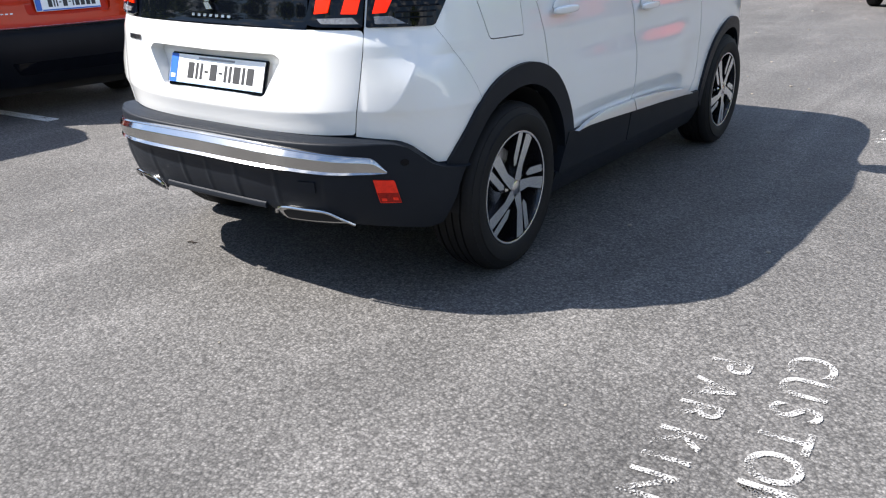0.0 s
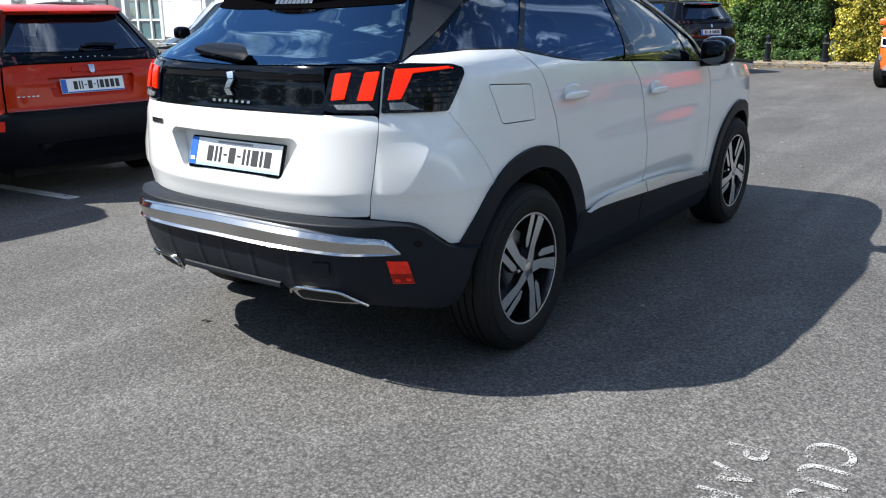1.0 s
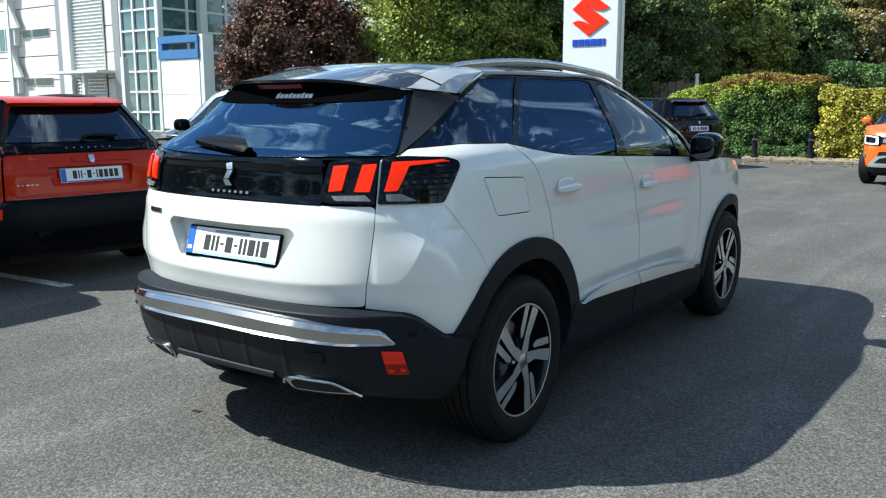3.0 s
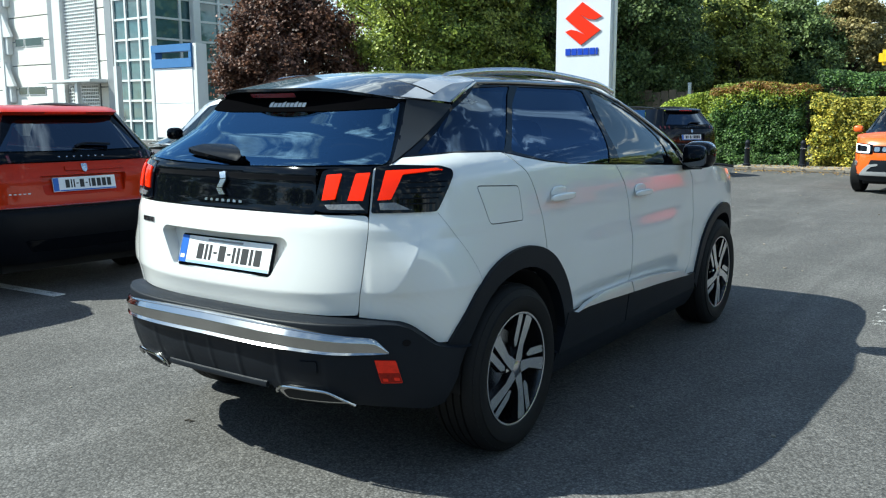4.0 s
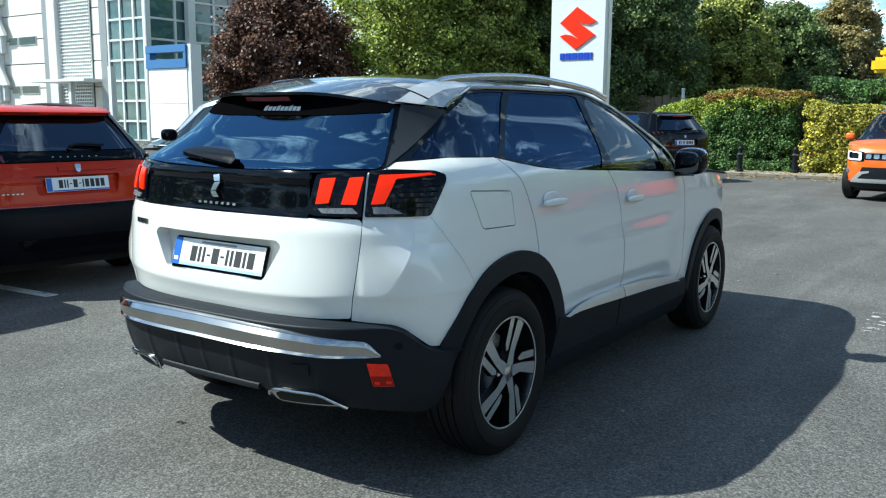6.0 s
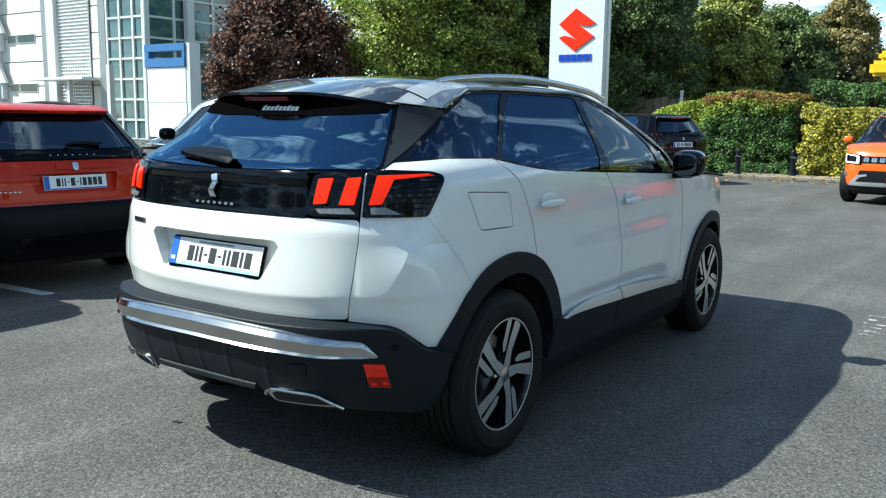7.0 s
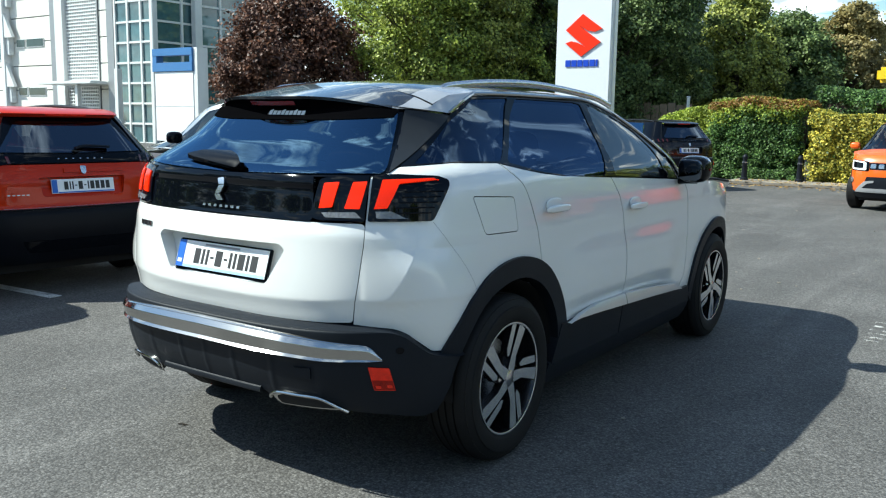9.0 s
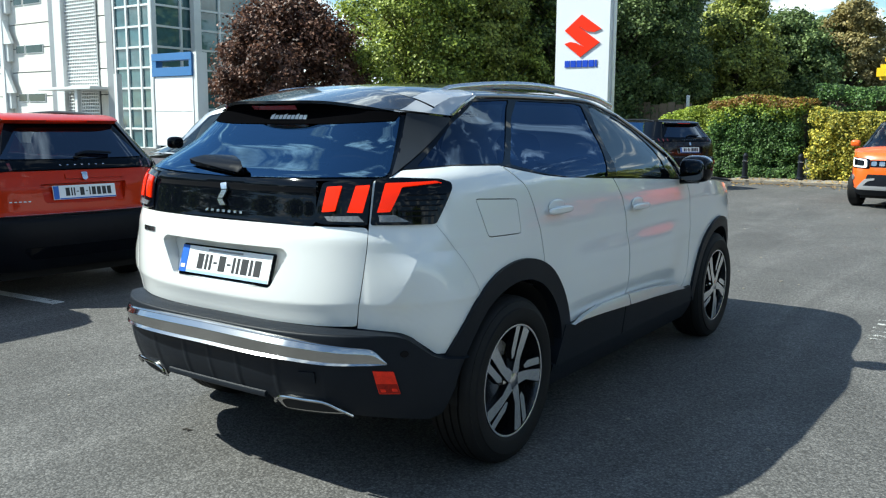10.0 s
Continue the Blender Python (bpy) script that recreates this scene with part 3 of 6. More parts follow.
# number plate with bars for its characters
plate = tagged(new("number_plate"), "white number plate with a blue band in a black surround")
plate.parent = suv
plate.matrix_basis = Matrix.Translation((0, -0.748, 0.846)) @ Matrix.Rotation(radians(-17), 4, "X")
part("surround", bbox((-0.266, -0.004, -0.066), (0.266, 0.012, 0.066)), "black_gloss", plate, bevel=0.004)
part("plate_face", bbox((-0.258, -0.008, -0.052), (0.258, -0.003, 0.058)), "plate", plate)
part("country_band", bbox((-0.258, -0.0095, -0.052), (-0.218, -0.0075, 0.058)), "plate_blue", plate)
part("holder_strip", bbox((-0.215, -0.0095, -0.052), (0.255, -0.0075, -0.040)), material("pale_blue", (0.35, 0.5, 0.68), 0.5), plate)
part("caption_bar", bbox((-0.10, -0.0092, 0.044), (0.10, -0.0075, 0.052)), material("grey_ink", (0.3, 0.3, 0.31), 0.6), plate)
xs = -0.155
for k, wd in enumerate((0.036, 0.016, 0.016, 0.022, 0.040, 0.022, 0.016, 0.016, 0.038, 0.016, 0.038)):
    hgt = 0.008 if k in (3, 5) else 0.062
    part("character_bar", bbox((xs, -0.0092, -0.001 - hgt / 2), (xs + wd - 0.002, -0.0075, -0.001 + hgt / 2)), "ink", plate)
    xs += wd + 0.009
part("stamp", bbox((-0.250, -0.0102, -0.035), (-0.226, -0.0092, -0.020)), "plate", plate)

# badges, as plain shapes
def badge(name, pts, mat, label="", shell=low, lift=0.02, r=0.002, depth=0.008, parent=tailgate):
    return panel(name, shell, pts, mat, parent, label, r=r, step=0.01, lift=lift, depth=depth, gap=0)


for q in ([(-0.020, 1.160), (0.012, 1.164), (0.022, 1.142), (-0.008, 1.139)], [(-0.006, 1.136), (0.024, 1.139), (0.006, 1.108), (-0.022, 1.106)], [(-0.024, 1.103), (0.004, 1.105), (0.026, 1.081), (-0.006, 1.080)]):
    badge("emblem_bar", q, "satin", "plain chrome emblem bar", r=0.003)
for k in range(7):
    u = -0.094 + k * 0.031
    badge("name_bar", [(u, 1.054), (u + 0.015, 1.054), (u + 0.015, 1.064), (u, 1.064)], "satin", lift=0.009, depth=0.004)
for k in range(3):
    u = -0.475 + k * 0.031
    badge("model_badge", [(u, 0.946), (u + 0.026, 0.946), (u + 0.026, 0.966), (u, 0.966)], "grey_roof", lift=0.004, depth=0.004)

# tail lamps: two claws on the gate, the third on the wing
for mir in (False, True):
    inner = panel("tail_lamp_inner", low, [(0.420, 1.046), (0.446, 1.182), (0.47, 1.190), (0.616, 1.200), (0.603, 1.036), (0.45, 1.036)], "black_gloss", suv, "black tail lamp with red claws", r=0.008, step=0.02, lift=0.010, depth=0.03, mirror=mir)
    for q in ([(0.466, 1.169), (0.521, 1.174), (0.500, 1.084), (0.451, 1.078)], [(0.561, 1.174), (0.611, 1.178), (0.588, 1.080), (0.535, 1.080)]):
        panel("light_claw", low, q, "lamp_red", inner, "red light bar", r=0.006, step=0.015, lift=0.016, depth=0.01, mirror=mir)
    panel("clear_strip", low, [(0.457, 1.068), (0.574, 1.074), (0.597, 1.047), (0.475, 1.046)], "lamp_clear", inner, "clear reversing lamp strip", r=0.006, step=0.015, lift=0.014, depth=0.008, mirror=mir)
    outer = panel("tail_lamp_outer", low, [(0.608, 1.037), (0.622, 1.201), (0.70, 1.206), (0.845, 1.200), (0.888, 1.186), (0.892, 1.166), (0.826, 1.042), (0.815, 1.036)], "black_gloss", suv, "black tail lamp with a red claw", r=0.010, step=0.02, lift=0.010, depth=0.03, mirror=mir)
    panel("light_claw", low, [(0.654, 1.184), (0.825, 1.190), (0.850, 1.181), (0.711, 1.168), (0.673, 1.084), (0.627, 1.081)], "lamp_red", outer, "red light bar", r=0.006, step=0.015, lift=0.016, depth=0.01, mirror=mir)
    panel("clear_strip", low, [(0.632, 1.077), (0.685, 1.078), (0.740, 1.047), (0.636, 1.047)], "lamp_clear", outer, "clear lamp strip", r=0.006, step=0.015, lift=0.014, depth=0.008, mirror=mir)
    for k in range(5):
        z = 1.145 - k * 0.019
        row = [low.at(u, z) + low.normal(u, z) * 0.011 for u in [0.727 - k * 0.009 + (0.135 - k * 0.003) * q / 8 for q in range(9)]]
        part("lamp_fin", tube(bmesh.new(), [((-1 if mir else 1) * p.x, p.y, p.z) for p in row], 0.003, 6), "black_gloss", outer)

# rear screen, spoiler, roof
def crown(u, z):
    """The screen bows out a little between its top and bottom edges."""
    return 0.011 * max(0.0, 1 - ((z - 1.325) / 0.135) ** 2)


screen = panel("rear_screen", green, both([(0.0, 1.455), (0.52, 1.452), (0.72, 1.44), (0.668, 1.205), (0.52, 1.203), (0.30, 1.196), (0.0, 1.190)]), "glass_dark", suv, "dark tinted rear screen", r=0.03, step=0.03, lift=0.002, depth=0.01, bulge=crown)
panel("screen_border", green, both([(0.0, 1.462), (0.52, 1.46), (0.745, 1.447), (0.690, 1.2), (0.52, 1.195), (0.30, 1.188), (0.0, 1.182)]), "black_gloss", screen, r=0.02, step=0.03, lift=-0.004, depth=0.01, bulge=crown,
      holes=[(both([(0.0, 1.388), (0.35, 1.389), (0.52, 1.395), (0.688, 1.404), (0.655, 1.222), (0.52, 1.215), (0.30, 1.208), (0.0, 1.203)]), 0.03)])
bm = tube(bmesh.new(), [low.at(u, 1.203) + low.normal(u, 1.203) * 0.018 for u in (0.045, 0.075)], 0.016)
part("wiper_hub", bm, "wiper_black", tailgate)
wiper_poly = [(-0.300, 1.222), (-0.22, 1.237), (-0.06, 1.246), (-0.02, 1.237), (0.080, 1.203), (0.065, 1.193), (-0.24, 1.215)]
panel("wiper_arm", green, wiper_poly, "wiper_gloss", tailgate, "black rear wiper", r=0.012, step=0.012, lift=0.032, depth=0.022, gap=0,
      bulge=lambda u, z: 0.016 * max(0.0, math.sin(math.pi * max(0.0, min(1.0, (z - 1.192 - 0.02 * max(0.0, -u) / 0.3) / 0.056)))))
bl = [green.at(u, z) + green.normal(u, z) * 0.016 for u, z in ((0.06, 1.205), (-0.1, 1.220), (-0.27, 1.226))]
part("wiper_blade", tube(bmesh.new(), smooth_path(bl), 0.007), "rubber", tailgate)

ZR = spline([-0.56, -0.45, -0.2, 0.0, 0.5, 1.0, 1.3, 1.5], [1.487, 1.508, 1.552, 1.578, 1.600, 1.588, 1.555, 1.515])


def roof_edge(y):
    """Half width and height of the roof's edge."""
    return (spline([-0.5, -0.25, 0.0, 0.3, 0.9, 1.25, 1.5], [0.598, 0.622, 0.634, 0.638, 0.638, 0.628, 0.60])(y),
            spline([-0.5, -0.3, -0.2, -0.1, 0.05, 0.3, 0.9, 1.25, 1.55], [1.39, 1.412, 1.468, 1.505, 1.522, 1.536, 1.536, 1.508, 1.44])(y))


def roof_row(y, n=28, lift=0.0, grow=1.0):
    w, ze = roof_edge(y)
    zc = ZR(y)
    return [(w * grow * k / n, y, ze + (zc - ze) * (1 - abs(k / n) ** 3.2) + lift) for k in range(-n, n + 1)]


def trailing(x):
    return -0.535 + 0.52 * x * x + 2.0 * max(0, abs(x) - 0.35) ** 2


bm = loft([roof_row(-0.20 + 1.66 * j / 40) for j in range(41)])
part("roof", bm, "grey_roof", suv, "dark glossy roof")
# spoiler: a lip that runs out behind the roof, with a dark underside
rows = []
for j in range(13):
    s = j / 12
    row = []
    for k in range(-28, 29):
        x0 = 0.60 * k / 28
        yt = trailing(x0)
        y = -0.205 + (yt + 0.205) * s
        w, ze = roof_edge(-0.205)
        we, zee = roof_edge(max(y, -0.5))
        x = k / 28 * (we if abs(k) > 0 else 0)
        z = zee + (ZR(y) - zee) * (1 - abs(k / 28) ** 3.2)
        row.append((x, y, z))
    rows.append(row)
last = rows[-1]
rows_top = [(x, y, z + 0.002) for x, y, z in last]
rows.append([(x, y + 0.003, z - 0.012) for x, y, z in last])
lip = rows[-1]
under = []
for j in range(1, 6):
    f = j / 5
    under.append([])
    for k, (x, y, z) in enumerate(lip):
        q = green.at((k - 28) / 28 * 0.72, 1.445)
        q = q + green.normal((k - 28) / 28 * 0.72, 1.445) * 0.006
        under[-1].append(tuple(Vector((x, y, z)).lerp(q, f) + Vector((0, 0.012 * math.sin(math.pi * f), 0))))
spoiler_rows = [list(r_) for r_ in rows]
bm = loft([r_[4:-4] for r_ in rows])
spoiler = part("spoiler", bm, "grey_roof", suv, "dark glossy roof spoiler")
part("spoiler_underside", loft([rows[-1]] + under), "wiper_black", spoiler)
panel("screen_band", green, both([(0.0, 1.455), (0.52, 1.452), (0.728, 1.442), (0.690, 1.404), (0.52, 1.395), (0.35, 1.389), (0.0, 1.388)]), "wiper_black", screen, "matt black band across the top", r=0.01, step=0.03, lift=0.005, depth=0.002, bulge=crown)
bl = []
for dz in (0.0, -0.016):
    bl.append([(x, trailing(x * 0.93) + 0.004 - dz * 0.6, ZR(trailing(x * 0.93)) - 0.020 + dz) for x in [0.13 * k / 10 for k in range(-10, 11)]])
part("brake_light", loft(bl), material("brake_lens", (0.22, 0.008, 0.006), 0.15, 0, 0.1, coat=1.0), spoiler, "dark red high brake light")
for k in range(9):
    u = -0.02 + k * 0.030
    badge("sticker_bar", [(u - 0.036, 1.410), (u - 0.012, 1.410), (u - 0.010, 1.427 if k % 3 else 1.433), (u - 0.034, 1.426)], "plate", shell=green, lift=0.014, depth=0.001, parent=screen)
for sx in (1, -1):  # roof rails on feet
    rp = [(sx * 0.52, -0.03, 1.520), (sx * 0.525, 0.0, 1.532), (sx * 0.527, 0.07, 1.554), (sx * 0.53, 0.43, 1.583), (sx * 0.53, 0.86, 1.590), (sx * 0.528, 1.45, 1.555), (sx * 0.52, 1.72, 1.512)]
    part("roof_rail", tube(bmesh.new(), smooth_path(rp, 8), 0.012, 12, 1.5), "satin", suv, "satin aluminium roof rail")


def swell(u, z):
    """The doors' lower half flares out a little towards the sill, with a light crease under the handles."""
    y = u - H + 0.30
    s = max(0.0, min(1.0, (y - 0.30) / 0.40)) * max(0.0, min(1.0, (2.08 - y) / 0.35))
    t = max(0.0, min(1.0, (0.90 - z) / 0.27))
    b = max(0.0, min(1.0, (z - 0.49) / 0.12))
    return s * s * (3 - 2 * s) * (0.020 * t * t * (3 - 2 * t) * (0.1 + 0.9 * b * b * (3 - 2 * b)) - 0.004 * math.exp(-((z - 0.88) / 0.06) ** 2))


C_FOLD = [p.to_2d() for p in smooth_path([(a, b, 0) for a, b in ((0.572, 0.753), (0.61, 0.754), (0.65, 0.757), (0.672, 0.768), (0.690, 0.788), (0.708, 0.82), (0.728, 0.862), (0.745, 0.90), (0.756, 0.93), (0.764, 0.965), (0.766, 1.0), (0.764, 1.04))], 3)]


def rise_(u):
    d = max(0.0, u - 0.585)
    return 0.13 * d + 0.75 * d * d


def wing_fold(u, z):
    """The rear face of the wing ends in a fold that climbs from the bumper crease round the corner."""
    p, best, sign, foot = Vector((u, z)), 9.0, 1.0, 0.6
    for a, b in zip(C_FOLD, C_FOLD[1:]):
        t = max(0.0, min(1.0, (p - a).dot(b - a) / (b - a).length_squared))
        d = (p - a.lerp(b, t)).length
        if d < best:
            best, foot, sign = d, a.lerp(b, t).x, (b.x - a.x) * (p.y - a.y) - (b.y - a.y) * (p.x - a.x)
    keep = max(0.0, min(1.0, (1.035 - z) / 0.22))
    keep *= keep * (3 - 2 * keep)
    if sign > 0:
        return rise_(u) * keep
    return rise_(foot) * math.exp(-best / 0.085) * keep


# side glass in its dark frame, doors, wings, cladding
for mir in (False, True):
    dlo = side(green, [(-0.508, 1.231), (-0.305, 1.243), (-0.03, 1.238, 0.06), (0.12, 1.212, 0.06), (0.27, 1.191), (0.467, 1.171), (1.08, 1.139), (1.837, 1.100), (2.07, 1.086, 0.01), (1.947, 1.165), (1.79, 1.285), (1.56, 1.425, 0.1), (1.1, 1.523, 0.1), (0.4, 1.528), (0.064, 1.514, 0.03), (-0.145, 1.432), (-0.22, 1.3905, 0.0), (-0.30, 1.3462, 0.0), (-0.38, 1.3019, 0.0), (-0.45, 1.2631, 0.0)])
    qw = side(green, [(-0.160, 1.406), (0.056, 1.499), (0.359, 1.512), (0.03, 1.262, 0.03), (-0.003, 1.245), (-0.24, 1.250), (-0.45, 1.243), (-0.39, 1.2767, 0.0), (-0.32, 1.3161, 0.0), (-0.24, 1.361, 0.0)])
    rw = side(green, [(0.425, 1.512), (1.003, 1.511, 0.02), (1.075, 1.502), (1.03, 1.312), (0.905, 1.152), (0.494, 1.172), (0.27, 1.198, 0.05), (0.055, 1.238), (0.062, 1.252)])
    fw = side(green, [(1.150, 1.502), (1.33, 1.478, 0.05), (1.57, 1.395, 0.05), (1.69, 1.28), (1.715, 1.19), (1.72, 1.114), (1.025, 1.152), (1.055, 1.268)])
    frm = panel("window_frame", green, dlo, "black_gloss", suv, r=0.02, step=0.04, depth=0.03, mirror=mir, holes=[(qw, 0.02), (rw, 0.02), (fw, 0.02)])
    for nm, q, g in (("quarter_window", qw, "glass_side"), ("rear_window", rw, "glass_side"), ("front_window", fw, "glass")):
        panel(nm, green, q, g, frm, r=0.02, step=0.05, lift=-0.004, depth=0, mirror=mir, gap=-0.006)
    panel("pillar_trim", green, [(0.745, 1.446), (0.96, 1.429)] + side(green, [(-0.15, 1.420), (-0.22, 1.3827, 0.0), (-0.30, 1.34, 0.0), (-0.38, 1.2973, 0.0), (-0.45, 1.26, 0.0), (-0.51, 1.228)]) + [(0.691, 1.218), (0.672, 1.206)], "pillar_satin", suv, "satin black pillar trim", r=0.006, step=0.04, lift=0.006, depth=0.02, mirror=mir)
    bmr = loft([[Vector(((-1 if mir else 1) * green.at(u, z).x, green.at(u, z).y, green.at(u, z).z)) for u, z in side(green, [(y, zt) for y, zt in row])]
                for row in ([(0.07, 1.514), (0.12, 1.518), (0.2, 1.521), (0.3, 1.525), (0.4, 1.527), (0.75, 1.527), (1.1, 1.523), (1.3, 1.494), (1.56, 1.428)],)] +
               [[Vector(((-1 if mir else 1) * (roof_edge(y)[0] + 0.002), y, roof_edge(y)[1] + 0.004)) for y in (0.06, 0.11, 0.19, 0.29, 0.38, 0.74, 1.08, 1.27, 1.5)]])
    part("cant_rail", bmr, "grey_roof", suv)
    up_ = [Vector(rows_top[28 + k]) for k in (22, 23, 24, 25, 26, 27, 28)] + [Vector((roof_edge(y)[0] + 0.002, y, roof_edge(y)[1] + 0.004)) for y in (-0.15, -0.08, -0.01, 0.07)]
    dn_ = [green.at(u, z) + green.normal(u, z) * 0.012 for u, z in [(0.735 + 0.045 * k, 1.448 - 0.0035 * k) for k in range(6)] + side(green, [(-0.145, 1.431), (-0.10, 1.453), (-0.05, 1.476), (0.0, 1.495), (0.07, 1.515)])]
    mid_ = [a.lerp(b, 0.5) + Vector((0.004, -0.006, 0)) for a, b in zip(up_, dn_)]
    cap_ = [r_[:5] if mir else r_[-5:] for r_ in spoiler_rows]
    part("trim_blade", loft(cap_), "silver_trim", suv, "bright panel at the spoiler's end")
    rw_ = [roof_row(-0.20 + 0.30 * q / 6, lift=0.003) for q in range(7)]
    part("trim_blade", loft([r_[:6] if mir else r_[-6:] for r_ in rw_]), "silver_trim", suv, "bright panel at the roof's corner")
    part("trim_blade", loft([[((-1 if mir else 1) * p.x, p.y, p.z) for p in r_] for r_ in (up_, mid_, dn_)]), "silver_trim", suv, "bright blade at the roof corner", auto=60)
    trim = [green.at(u, z) + green.normal(u, z) * 0.006 for u, z in side(green, [(-0.148, 1.432), (-0.05, 1.475), (0.058, 1.513), (0.1, 1.521), (0.4, 1.530), (0.75, 1.530), (1.1, 1.526), (1.33, 1.490), (1.56, 1.430), (1.79, 1.288), (1.947, 1.170), (2.05, 1.098)])]
    part("window_trim", tube(bmesh.new(), [((-1 if mir else 1) * p.x, p.y, p.z) for p in smooth_path(trim, 4)], 0.010, 8), "chrome", suv, "bright window trim")
    # rear wing with the fuel flap let in
    quarter = [(0.6045, 1.035), (0.616, 1.197), (0.675, 1.209), (0.692, 1.221)] + side(low, [(-0.50, 1.232), (-0.30, 1.244), (-0.03, 1.238), (0.1, 1.150, 0.05), (0.137, 1.073), (0.186, 0.963), (0.226, 0.85), (0.236, 0.800, 0.0)] + arc(0.03, AZ, AR, 60, 157)) + \
        [(0.797, 0.552), (0.717, 0.630), (0.68, 0.647, 0.03), (0.5673, 0.661, 0.0), (0.5733, 0.735), (0.5873, 0.84), (0.6013, 0.962)]
    flap = side(low, [(-0.260, 1.122), (0.012, 1.106), (0.032, 0.962), (-0.200, 0.967)])
    panel("rear_wing", low, quarter, "white_paint", suv, "white rear wing", r=0.01, step=0.014, bulge=wing_fold, lines=[[p + Vector((k, -0.7 * k)) for p in C_FOLD[2:-3]] for k in (-0.004, 0.0, 0.004)], depth=0.03, mirror=mir, gap=0.0006, holes=[] if mir else [(flap, 0.02)])
    seam = [(0.826, 1.034), (0.862, 0.985), (0.897, 0.933), (0.936, 0.870), (0.974, 0.807), (0.998, 0.762)]
    panel("skin_seam", low, [(u - 0.0009, z) for u, z in seam] + [(u + 0.0009, z) for u, z in reversed(seam)], "seam", suv, r=0.0, step=0.02, lift=0.0012, depth=0, mirror=mir, gap=0, bulge=wing_fold)
    if not mir:
        panel("fuel_flap", low, flap, "white_paint", suv, r=0.02, step=0.03, depth=0.012, gap=0.004)
    rdoor = side(low, [(-0.02, 1.237), (0.1, 1.153, 0.05), (0.141, 1.073), (0.190, 0.963), (0.230, 0.85), (0.240, 0.797, 0.0)] + arc(0.03, AZ, AR, 58.5, 17) + [(0.50, 0.48), (1.155, 0.48), (1.157, 0.731), (1.117, 0.912), (1.058, 1.046), (0.97, 1.144), (0.467, 1.171), (0.27, 1.191), (0.12, 1.213)])
    fdoor = side(low, [(0.973, 1.144), (1.062, 1.046), (1.121, 0.912), (1.161, 0.731), (1.159, 0.46), (2.04, 0.40), (2.13, 0.50), (2.135, 0.62), (2.11, 0.75), (2.08, 0.9), (2.06, 1.02), (2.0, 1.090), (1.08, 1.139)])
    d1 = panel("rear_door", low, rdoor, "white_paint", suv, r=0.012, step=0.03, depth=0.03, mirror=mir, bulge=swell)
    d2 = panel("front_door", low, fdoor, "white_paint", suv, r=0.012, step=0.03, depth=0.03, mirror=mir, bulge=swell)
    fen = side(low, [(2.005, 1.088), (2.064, 1.02), (2.084, 0.9), (2.114, 0.75), (2.139, 0.6), (2.133, 0.50), (2.06, 0.41)] + arc(2.69, AZ, 0.455, 174, 25) + [(3.3, 0.52), (3.46, 0.62), (3.47, 0.85), (3.3, 0.98), (2.6, 1.055)])
    panel("front_wing", low, fen, "white_paint", suv, r=0.012, step=0.035, depth=0.03, mirror=mir)
    sg = -1 if mir else 1
    for dr, (ya, yb), zc in ((d1, (0.225, 0.452), 1.040), (d2, (1.135, 1.36), 0.990)):
        ym = (ya + yb) / 2
        xs0 = low.at(side(low, [(ym, zc)])[0][0], zc).x
        bm = blob(bmesh.new(), (sg * (xs0 + 0.004), ym, zc + 0.012), (0.006, 0.075, 0.030), power=2.4)
        part("handle_cup", bm, "white_paint", dr)
        bm = blob(bmesh.new(), (sg * (xs0 + 0.028), ym, zc - 0.004), (0.012, 0.110, 0.0165), power=3.0)
        part("door_handle", bm, "white_paint", dr)
    # cladding and bright sill strips
    panel("wheel_arch_trim", low, side(low, arc(0.03, AZ, AR + 0.002, 157, 12, 26) + [(0.43, 0.30)] + arc(0.03, AZ, 0.415, -4, 173, 26) + [(-0.42, 0.335), (-0.485, 0.325), (-0.445, 0.43)]), "clad", suv, "black wheel arch trim", r=0.004, step=0.03, lift=0.016, depth=0.07, mirror=mir, gap=0)
    panel("wheel_arch_trim", low, side(low, arc(2.69, AZ, 0.455 + 0.002, 180, 20, 26) + arc(2.69, AZ, 0.39, 10, 188, 26)), "clad", suv, "black wheel arch trim", r=0.004, step=0.03, lift=0.016, depth=0.07, mirror=mir, gap=0)
    panel("sill_cladding", low, side(low, [(0.40, 0.315), (1.153, 0.315), (1.153, 0.505), (0.80, 0.508), (0.52, 0.495), (0.455, 0.500)]), "clad", d1, "black door cladding", r=0.004, step=0.035, lift=0.020, depth=0.05, mirror=mir)
    panel("sill_cladding", low, side(low, [(1.157, 0.315), (2.24, 0.315), (2.20, 0.42), (2.02, 0.42), (1.86, 0.46), (1.157, 0.505)]), "clad", d2, "black door cladding", r=0.004, step=0.035, lift=0.020, depth=0.05, mirror=mir)
    panel("side_sill", bump, side(bump, [(0.38, 0.20), (2.26, 0.20), (2.26, 0.325), (0.38, 0.325)]), "clad", suv, r=0.004, step=0.035, lift=0.008, depth=0.05, mirror=mir)
    rb = lambda u, z: 0.040 * (max(0.0, min(1.0, (0.54 - z) / 0.07)) - 0.42 * max(0.0, min(1.0, (0.54 - z) / 0.07)) ** 2)
    panel("sill_strip", low, side(low, [(0.505, 0.494, 0.0), (0.62, 0.518), (0.83, 0.538), (1.152, 0.535), (1.152, 0.478), (0.83, 0.492), (0.62, 0.498)]), "sill_trim", d1, "bright sill strip", r=0.008, step=0.02, lift=0.024, depth=0.02, mirror=mir, bulge=rb)
